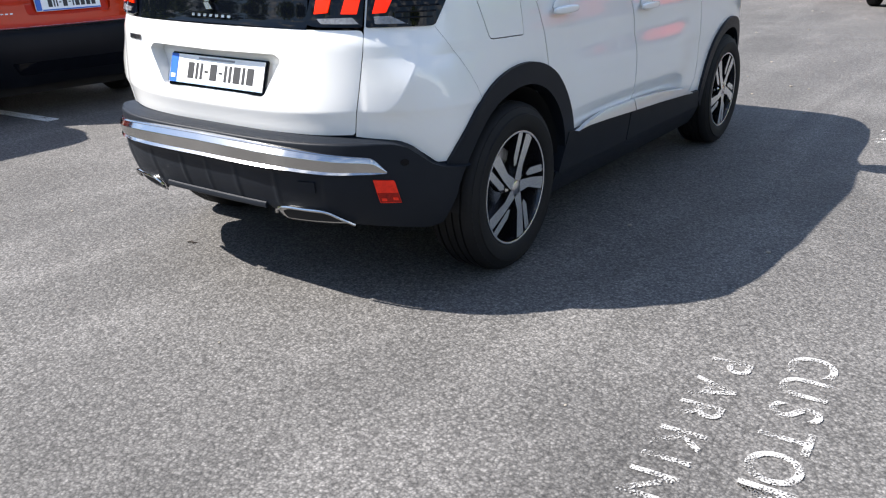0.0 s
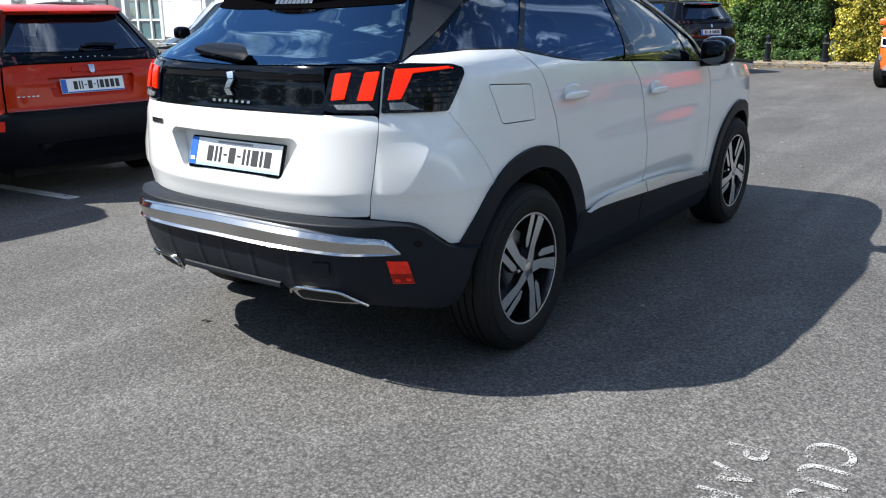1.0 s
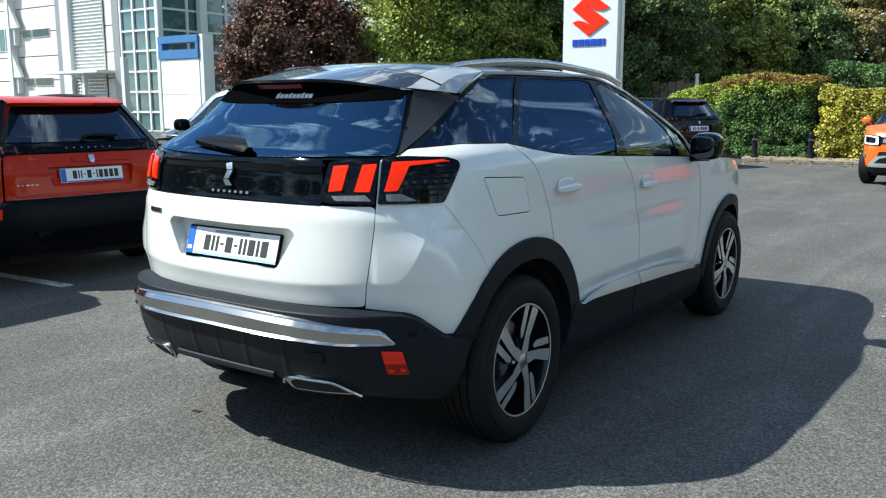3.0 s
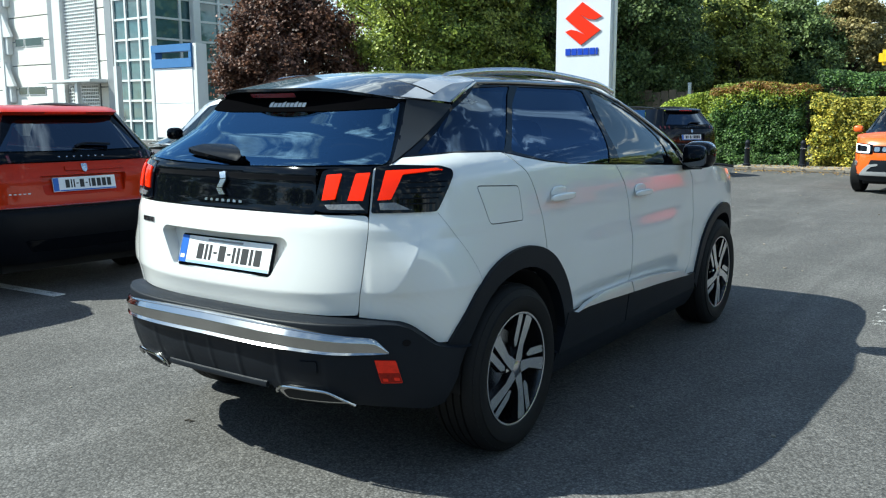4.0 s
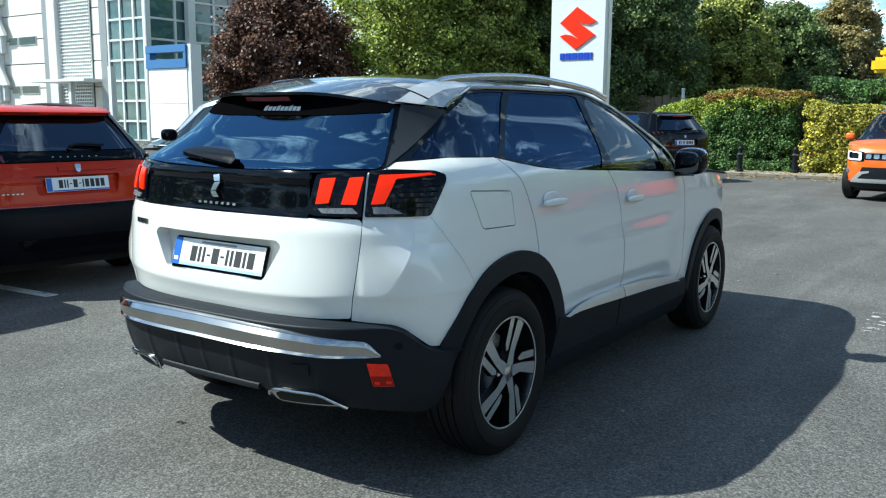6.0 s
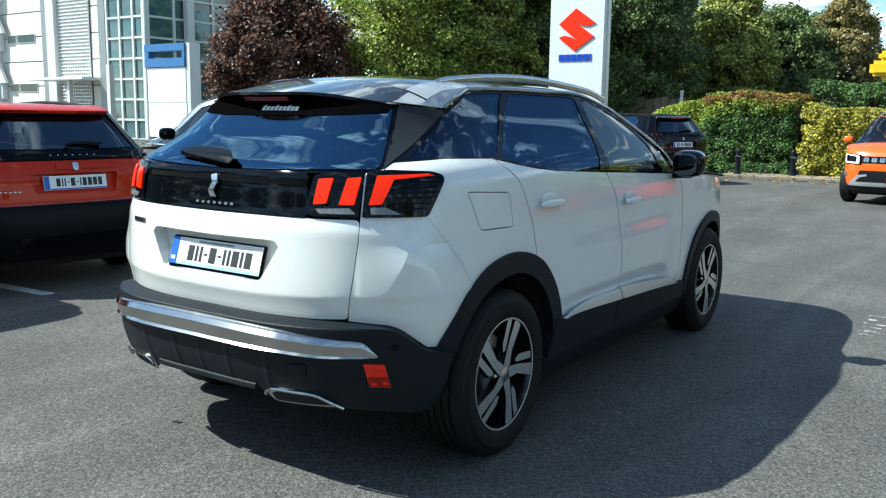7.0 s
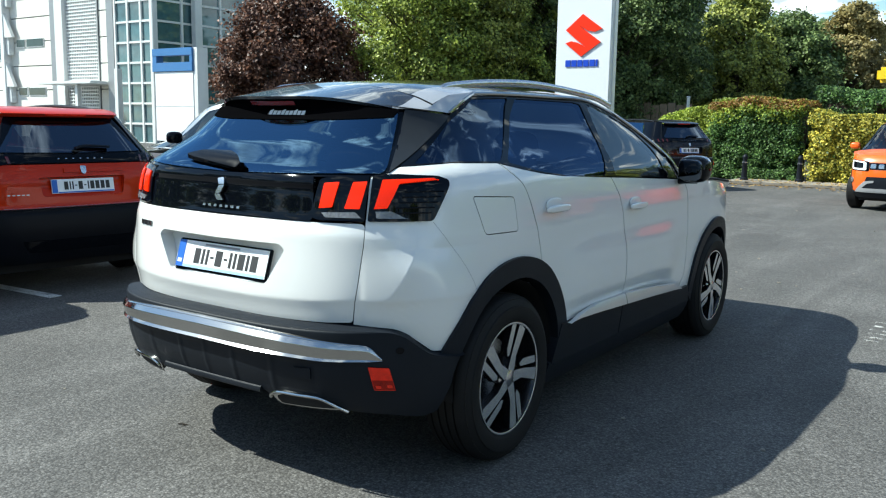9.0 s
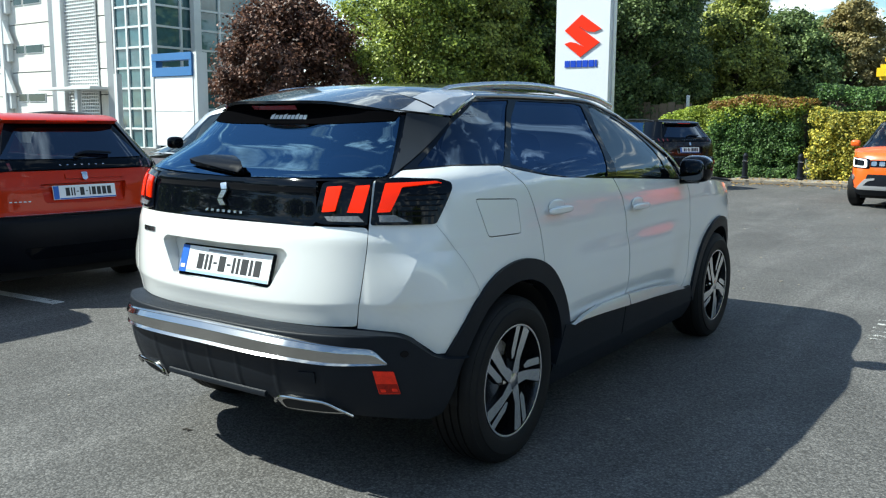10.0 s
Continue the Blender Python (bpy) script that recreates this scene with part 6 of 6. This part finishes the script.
part("head", bbox((-2.55, 31.8, 3.1), (-0.6, 32.6, 3.65)), "yellow", digger, bevel=0.12)
part("hood", bbox((-2.3, 31.9, 3.65), (-0.9, 32.5, 4.0)), "yellow", digger, bevel=0.1)
# garden fence and low wall far behind the lot
fence = thing("timber_fence", "weathered timber panel fence under the trees", "fence", pose(0, 0, 0))
M["fence_wood"] = material("fence_wood", (0.20, 0.15, 0.10), 0.85, 0, 0.3, 2, 25, bump=0.3, bump_scale=40)
for k in range(26):
    part("board", bbox((-19.0 + 0.36 * k, 33.0, 0.0), (-18.68 + 0.36 * k, 33.04, 2.3 + 0.05 * (k % 3))), "fence_wood", fence, smooth=False)

# ---- markings on the ground ----
lines = thing("bay_line", "worn white parking bay line on the asphalt", "road marking", pose(0, 0, 0), kind="structure")


def worn_paint(name, base, keep):
    m = bpy.data.materials.new(name)
    m.use_nodes = True
    nt = m.node_tree
    b = nt.nodes["Principled BSDF"]
    b.inputs["Roughness"].default_value = 0.85
    tc, n1, n2 = nt.nodes.new("ShaderNodeTexCoord"), nt.nodes.new("ShaderNodeTexNoise"), nt.nodes.new("ShaderNodeTexNoise")
    n1.inputs["Scale"].default_value, n2.inputs["Scale"].default_value = 150, 11
    n1.inputs["Detail"].default_value = 3
    ad, rm = nt.nodes.new("ShaderNodeMath"), nt.nodes.new("ShaderNodeMapRange")
    ad.operation = "ADD"
    for n in (n1, n2):
        nt.links.new(tc.outputs["Object"], n.inputs["Vector"])
    nt.links.new(n1.outputs["Fac"], ad.inputs[0]), nt.links.new(n2.outputs["Fac"], ad.inputs[1])
    rm.inputs["From Min"].default_value, rm.inputs["From Max"].default_value = keep - 0.06, keep + 0.06
    nt.links.new(ad.outputs[0], rm.inputs["Value"])
    nt.links.new(rm.outputs[0], b.inputs["Alpha"])
    b.inputs["Base Color"].default_value = (*base, 1)
    return m


M["worn_paint"] = worn_paint("worn_paint", (0.38, 0.375, 0.365), 0.98)
M["bay_paint"] = worn_paint("bay_paint", (0.66, 0.66, 0.64), 0.86)
M["ghost_paint"] = worn_paint("ghost_paint", (0.5, 0.5, 0.48), 1.09)
M["faded_paint"] = worn_paint("faded_paint", (0.36, 0.355, 0.345), 1.0)
part("stripe", bbox((-9.0, -0.05, 0.0), (-3.58, 0.05, 0.004), Matrix.Translation((0, 0.92, 0)) @ Matrix.Rotation(radians(4.25), 4, "Z")), "bay_paint", lines, smooth=False)
part("stripe", bbox((-9.0, 2.38, 0.0), (-3.7, 2.48, 0.004)), "worn_paint", lines, smooth=False)


def letter(ch, size, x, y, rot, mat, parent):
    cu = bpy.data.curves.new("letter", "FONT")
    cu.body, cu.size, cu.align_x, cu.offset = ch, size, "CENTER", 0.002
    tmp = new("letter", cu)
    me = bpy.data.meshes.new_from_object(tmp.evaluated_get(bpy.context.evaluated_depsgraph_get()))
    bpy.data.objects.remove(tmp)
    me.materials.clear()
    me.materials.append(M[mat])
    o = new("painted_letter", me)
    o.parent = parent
    o.matrix_basis = Matrix.Translation((x, y, 0.004)) @ Matrix.Rotation(radians(rot), 4, "Z")
    return o


words = thing("ground_lettering", "worn white CUSTOMER PARKING lettering on the asphalt", "road marking", pose(0, 0, 0), kind="structure")
for k, ch in enumerate("CUSTOMER"):
    letter(ch, 0.210, 2.092 + 0.011 * k, -0.242 - 0.160 * k, -88, "worn_paint", words)
for k, (ch, dy) in enumerate(zip("PARKING", (0.035, 0.212, 0.36, 0.538, 0.65, 0.785, 0.955))):
    letter(ch, 0.19, 1.872 + 0.004 * k, -0.350 - dy, -86, "faded_paint", words)
for k, (y, w) in enumerate(((3.20, 0.13), (3.31, 0.15), (3.43, 0.12), (3.56, 0.16), (3.70, 0.13), (3.84, 0.10))):
    part("painted_bar", bbox((1.76 - 0.012 * (k % 2), y, 0.0), (1.76 + w, y + 0.035, 0.004), Matrix.Rotation(radians(0), 4, "Z")), "ghost_paint", words, smooth=False)
# a loose stone and chips lying on the asphalt
pebbles = bmesh.new()
for x, y, s in ((1.095, 0.757, 0.012), (0.4, -1.2, 0.006), (-1.4, -0.6, 0.008), (1.6, -0.9, 0.006), (2.9, 1.2, 0.01), (1.75, 0.75, 0.012)):
    blob(pebbles, (x, y, s * 0.35), (s, s * 0.8, s * 0.5), Matrix.Rotation(x * 9, 4, "Z"), 8, 2.2)
for k in range(150):
    x, y = rng.uniform(-4.2, 3.2), rng.uniform(2.6, 17.0)
    s = rng.uniform(0.008, 0.022)
    blob(pebbles, (x, y, s * 0.25), (s, s * 0.7, s * 0.3), Matrix.Rotation(x * 9, 4, "Z"), 6, 2.2)
tagged(part("loose_chips", pebbles, "pave"), "loose stone chips lying on the asphalt", "stones", kind="stuff")


twig = thing("twig", "short dark twig lying on the asphalt", "twig", pose(-0.495, -0.573, 0.004))
M["twig_bark"] = material("twig_bark", (0.03, 0.024, 0.018), 0.9, 0, 0.3, 40, 200)
part("stem", tube(bmesh.new(), [(-0.022, -0.010, 0), (-0.006, 0.001, 0.003), (0.010, 0.002, 0.001), (0.024, 0.010, 0)], [0.003, 0.004, 0.0035, 0.002], 6), "twig_bark", twig)
part("side_shoot", tube(bmesh.new(), [(0.0, 0.001, 0.002), (0.010, -0.008, 0.001), (0.016, -0.014, 0.0)], [0.0028, 0.002, 0.0015], 6), "twig_bark", twig)


# ---- planting ----
def leaf_material(name, a, b):
    m = material(name, a, 0.5, 0, 0.48, 0.9, 7, islands=True, hue=(a, b))
    m.node_tree.nodes["Principled BSDF"].inputs["Specular IOR Level"].default_value = 0.35
    nt = m.node_tree
    bs, out = nt.nodes["Principled BSDF"], nt.nodes["Material Output"]
    tr, mx = nt.nodes.new("ShaderNodeBsdfTranslucent"), nt.nodes.new("ShaderNodeMixShader")
    mx.inputs[0].default_value = 0.3
    nt.links.new(bs.inputs["Base Color"].links[0].from_socket, tr.inputs["Color"])
    nt.links.new(bs.outputs[0], mx.inputs[1]), nt.links.new(tr.outputs[0], mx.inputs[2])
    nt.links.new(mx.outputs[0], out.inputs[0])
    return m


M["leaf_green"] = leaf_material("leaf_green", (0.05, 0.09, 0.02), (0.54, 0.61, 0.12))
M["leaf_dark"] = leaf_material("leaf_dark", (0.03, 0.06, 0.022), (0.25, 0.33, 0.11))
M["leaf_purple"] = leaf_material("leaf_purple", (0.02, 0.010, 0.010), (0.25, 0.125, 0.08))
M["leaf_brown"] = leaf_material("leaf_brown", (0.16, 0.14, 0.05), (0.42, 0.34, 0.14))
M["leaf_light"] = leaf_material("leaf_light", (0.05, 0.085, 0.025), (0.58, 0.61, 0.15))
M["leaf_hedge"] = leaf_material("leaf_hedge", (0.010, 0.036, 0.014), (0.17, 0.29, 0.075))
M["leaf_yellow"] = leaf_material("leaf_yellow", (0.05, 0.10, 0.02), (0.74, 0.62, 0.10))
M["leaf_lime"] = leaf_material("leaf_lime", (0.10, 0.17, 0.02), (0.46, 0.52, 0.07))
M["leaf_russet"] = leaf_material("leaf_russet", (0.192, 0.09, 0.024), (0.336, 0.204, 0.048))
M["bark"] = material("bark", (0.075, 0.06, 0.045), 0.9, 0, 0.3, 3, 25, bump=0.6, bump_scale=30)


def leaf_mesh(name, centres, size, rng, out=None):
    """Small folded leaves, each of two facets, at the given places, facing the sky and out of the crown."""
    n = len(centres)
    nn = rng.normal(size=(n, 3)) * 0.75 + np.array((0, 0, 0.75))
    if out is not None:
        nn += out / (np.linalg.norm(out, axis=1)[:, None] + 1e-6) * 0.8
    nn /= np.linalg.norm(nn, axis=1)[:, None]
    d = rng.normal(size=(n, 3))
    d -= (d * nn).sum(1)[:, None] * nn
    d /= np.linalg.norm(d, axis=1)[:, None]
    s = np.cross(nn, d)
    L = size * rng.uniform(0.6, 1.35, n)[:, None]
    a, c = centres - d * L * 0.5, centres + d * L * 0.5
    b, e = centres + s * L * 0.36 + nn * L * 0.12, centres - s * L * 0.36 + nn * L * 0.12
    v = np.stack([a, b, c, e], 1).reshape(-1, 3)
    i = np.arange(n) * 4
    f = np.concatenate([np.stack([i, i + 1, i + 2], 1), np.stack([i, i + 2, i + 3], 1)]).astype(np.int32)
    me = bpy.data.meshes.new(name)
    me.vertices.add(len(v))
    me.vertices.foreach_set("co", v.ravel())
    me.loops.add(f.size)
    me.loops.foreach_set("vertex_index", f.ravel())
    me.polygons.add(len(f))
    me.polygons.foreach_set("loop_start", np.arange(len(f), dtype=np.int32) * 3)
    me.update(calc_edges=True)
    return me


def tree(label, x, y, height, radius, mat, seed, n=42000, leaf=0.17, base=1.4, sparse=1.0, clump=0.27):
    """A trunk with limbs and a crown of leaf clumps that keep gaps between them."""
    rng = np.random.default_rng(seed)
    t = thing("tree", label, "tree", pose(x, y, 0), group="trees round the lot")
    bm = bmesh.new()
    tube(bm, smooth_path([(0, 0, -0.1), (0.05, 0.03, height * 0.2), (-0.06, 0.05, height * 0.45), (0.04, -0.03, height * 0.8)], 4), [0.24 - 0.016 * k for k in range(13)], 10)
    part("trunk", bm, "bark", t)
    k = int(120 * sparse)
    cl = []
    for i in range(k):
        h = rng.uniform(0, 1)
        prof = math.sin(math.pi * (0.12 + 0.84 * h ** 0.9)) ** 0.7
        a, r = rng.uniform(0, 2 * math.pi), radius * prof * math.sqrt(rng.uniform(0.15, 1.05))
        cl.append((r * math.cos(a), r * math.sin(a), base + (height - base) * h, rng.uniform(0.5, 1.0) * radius * clump))
    bm = bmesh.new()
    for c in cl[::4]:
        z0 = max(base * 0.7, c[2] - 0.5 * math.hypot(c[0], c[1]) - 0.6)
        tube(bm, smooth_path([(0, 0, z0), (c[0] * 0.45, c[1] * 0.45, z0 + (c[2] - z0) * 0.5), (c[0], c[1], c[2])], 3), [0.07, 0.06, 0.05, 0.04, 0.035, 0.025, 0.015], 6)
    part("limb", bm, "bark", t)
    per = n // k
    for part_, want, many, size in (("crown", False, 1.0, leaf), ("crown_top", True, 0.22, leaf * 2.1)):
        pts, outs = [], []
        for c in cl:
            if (c[2] > 8.0) != want:
                continue
            q = rng.normal(size=(int(per * many), 3)) * c[3] * 0.62 * rng.uniform(0.6, 1.3, 3)
            q[:, 2] *= 0.8
            pts.append(q + np.array(c[:3]))
            outs.append(0.6 * q + 0.35 * np.array((c[0], c[1], 0)))
        if not pts:
            continue
        me = leaf_mesh(part_, np.concatenate(pts), size, rng, np.concatenate(outs))
        me.materials.append(M[mat])
        o = new(part_, me)
        o.parent = t
        tagged(o, kind="stuff")
    return t


def place(c, d):
    """A spot d metres from the camera's stand, by its bearing."""
    return (2.6 + c[0] * d, -2.98 + c[1] * d)


for lab, c, d, hgt, rad, mt, sd, base in (
        ("broad tree with dark purple leaves", (-0.706, 0.708), 33, 5.9, 2.85, "leaf_purple", 11, 1.2),
        ("full green deciduous tree", (-0.597, 0.802), 35, 10.5, 3.2, "leaf_green", 12, 1.0),
        ("full green deciduous tree turning yellow", (-0.562, 0.827), 36, 10.5, 3.0, "leaf_light", 13, 1.0),
        ("full green deciduous tree", (-0.525, 0.851), 38, 11, 3.4, "leaf_green", 14, 0.8),
        ("dark green tree behind the pylon", (-0.465, 0.885), 40, 11, 3.4, "leaf_dark", 15, 0.8),
        ("dark green tree over the fence", (-0.40, 0.916), 40, 11, 3.2, "leaf_dark", 16, 1.0),
        ("dark green tree over the fence", (-0.368, 0.930), 42, 10.5, 2.9, "leaf_dark", 17, 1.0),
        ("green tree with a pointed top", (-0.2805, 0.960), 46, 7.9, 2.4, "leaf_light", 18, 0.8),
        ("green tree in the row behind the hedge", (-0.300, 0.954), 48, 5.6, 2.4, "leaf_green", 28, 0.6),
        ("dark tree in the row behind the hedge", (-0.232, 0.973), 50, 7.2, 2.9, "leaf_dark", 19, 0.6),
        ("dark tree in the row behind the hedge", (-0.205, 0.979), 54, 7.2, 2.7, "leaf_dark", 20, 0.6),
        ("brownish tree with thinning leaves", (-0.172, 0.985), 52, 7.9, 2.3, "leaf_brown", 21, 0.6),
        ("low dark tree beyond the hedge", (-0.130, 0.9915), 60, 5.4, 3.0, "leaf_dark", 22, 0.4),
        ("low dark tree beyond the hedge", (-0.06, 0.998), 60, 4.8, 3.0, "leaf_dark", 23, 0.4)):
    px, py = place(c, d)
    tree(lab, px, py, hgt, rad, mt, sd, n=62000, leaf=0.135 if d < 45 else 0.165, base=base, sparse=2.4, clump=0.14 if mt == "leaf_brown" else 0.185)
for k, (c, d) in enumerate((((-0.585, 0.811), 44), ((-0.545, 0.838), 46), ((-0.55, 0.835), 46), ((-0.49, 0.872), 48), ((-0.43, 0.903), 48), ((-0.37, 0.929), 50), ((-0.31, 0.951), 56), ((-0.25, 0.968), 58))):
    px, py = place(c, d)
    tree("dark tree in the wood behind", px, py, 10.0 if k < 6 else 4.6, 3.8, "leaf_dark", 40 + k, n=14000, leaf=0.34, base=0.3)


# unseen trees added behind and beside the camera, to darken what the cars reflect
behind = [tree("green tree out of view, added for reflections", 0, -38 - 4 * k, 9.0 + k, 3.4, mt, 60 + k, n=3600, leaf=0.5, base=0.8, clump=0.3) for k, mt in enumerate(("leaf_green", "leaf_dark", "leaf_light"))]
for k in range(24):
    a, d = radians(-68 + 10.5 * k), 30 + 5 * (k % 3)
    copy_thing(behind[k % 3], pose(2.6 + d * math.cos(a - 2.17), -6 - d * abs(math.sin(a - 2.17)), 0, 0, 0, 57 * k))


for k in range(11):  # and more unseen ones along the lot's other side, in line with the row behind the hedge
    copy_thing(behind[k % 3], pose(7.5 + 3.1 * k + 0.8 * (k % 2), 44.0 - 3.2 * k, 0, 0, 0, 80 * k))


def hedge(name, label, outline, n, mat, seed, leaf=0.072, top_mat=None):
    """A clipped hedge: stems inside, leaves over a rounded block. outline: x0, x1, y0, y1, and the height at both ends."""
    x0, x1, y0, y1, h0, h1 = outline
    rng = np.random.default_rng(seed)
    hd = thing(name, label, "hedge", pose(0, 0, 0))
    bm = bmesh.new()
    box(bm, (x0 + 0.25, y0 + 0.5 * min(0.6, y1 - y0), 0), (x1 - 0.25, y1 - 0.3 * min(0.6, y1 - y0), max(0.1, min(h0, h1) - 0.35)))
    part("woody_core", bm, "bark_soil", hd, smooth=False)
    # tufts over the clipped face and top, with leaves round each
    k = n // 130
    u = rng.uniform(0, 1, k)
    hz = h0 + (h1 - h0) * u + 0.07 * np.sin((x0 + (x1 - x0) * u) * 3.1 + seed)
    front = rng.uniform(0, 1, k) < 0.66
    cz = np.where(front, hz * rng.uniform(0.04, 1, k), hz - 0.06)
    cy = np.where(front, y0 + 0.10 + 0.10 * rng.normal(0, 1, k) + 0.2 * np.clip((cz / hz - 0.86) / 0.14, 0, 1) ** 2, y0 + 0.25 + (y1 - y0 - 0.3) * rng.uniform(0, 1, k))
    cen = np.stack([x0 + 0.1 + (x1 - x0 - 0.2) * u, cy, cz], 1)
    q = rng.normal(size=(k, 130, 3))
    q /= np.linalg.norm(q, axis=2)[:, :, None]
    q *= (rng.uniform(0.1, 1, (k, 130)) ** 0.5 * rng.uniform(0.13, 0.26, (k, 1)))[:, :, None]
    pts = (cen[:, None, :] + q).reshape(-1, 3)
    n = len(pts)
    z, H1 = pts[:, 2], np.repeat(hz, 130)
    pts[:, 2] = np.clip(pts[:, 2], 0.05, H1 + 0.06)
    me = leaf_mesh("foliage", pts, leaf, rng, q.reshape(-1, 3) + np.array((0, -0.08, 0)))
    me.materials.append(M[mat])
    # lime upper leaves over dark ones paint in sunlit top and shade; russet is real
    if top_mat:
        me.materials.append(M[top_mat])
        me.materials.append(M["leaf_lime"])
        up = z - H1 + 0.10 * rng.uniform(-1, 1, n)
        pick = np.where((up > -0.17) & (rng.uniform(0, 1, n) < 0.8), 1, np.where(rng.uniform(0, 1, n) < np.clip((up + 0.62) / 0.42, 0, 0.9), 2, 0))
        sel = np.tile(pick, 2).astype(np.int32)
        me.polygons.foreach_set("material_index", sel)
    o = new("foliage", me)
    o.parent = hd
    tagged(o, kind="stuff")
    return hd


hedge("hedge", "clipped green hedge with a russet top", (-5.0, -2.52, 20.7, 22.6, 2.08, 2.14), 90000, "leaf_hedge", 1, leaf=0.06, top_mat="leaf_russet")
hedge("hedge", "sloping green hedge end behind the parked car", (-7.4, -4.7, 21.4, 23.0, 1.35, 2.2), 34000, "leaf_lime", 2, leaf=0.06)
hedge("hedge", "taller clipped hedge behind the yellow shrub", (-2.6, 6.0, 22.4, 24.2, 2.45, 2.5), 50000, "leaf_hedge", 3)
hedge("shrub", "yellow variegated shrub clipped into the hedge line", (-2.38, -0.4, 20.6, 22.3, 1.84, 1.60), 50000, "leaf_yellow", 4, leaf=0.066)
hedge("shrub", "yellow variegated shrub clipped into the hedge line", (-0.5, 4.5, 20.9, 22.3, 1.5, 1.4), 26000, "leaf_yellow", 5, leaf=0.085)
hedge("weeds", "low green weeds growing at the hedge foot", (-4.3, -2.5, 20.35, 20.75, 0.26, 0.20), 3600, "leaf_hedge", 6, leaf=0.05)
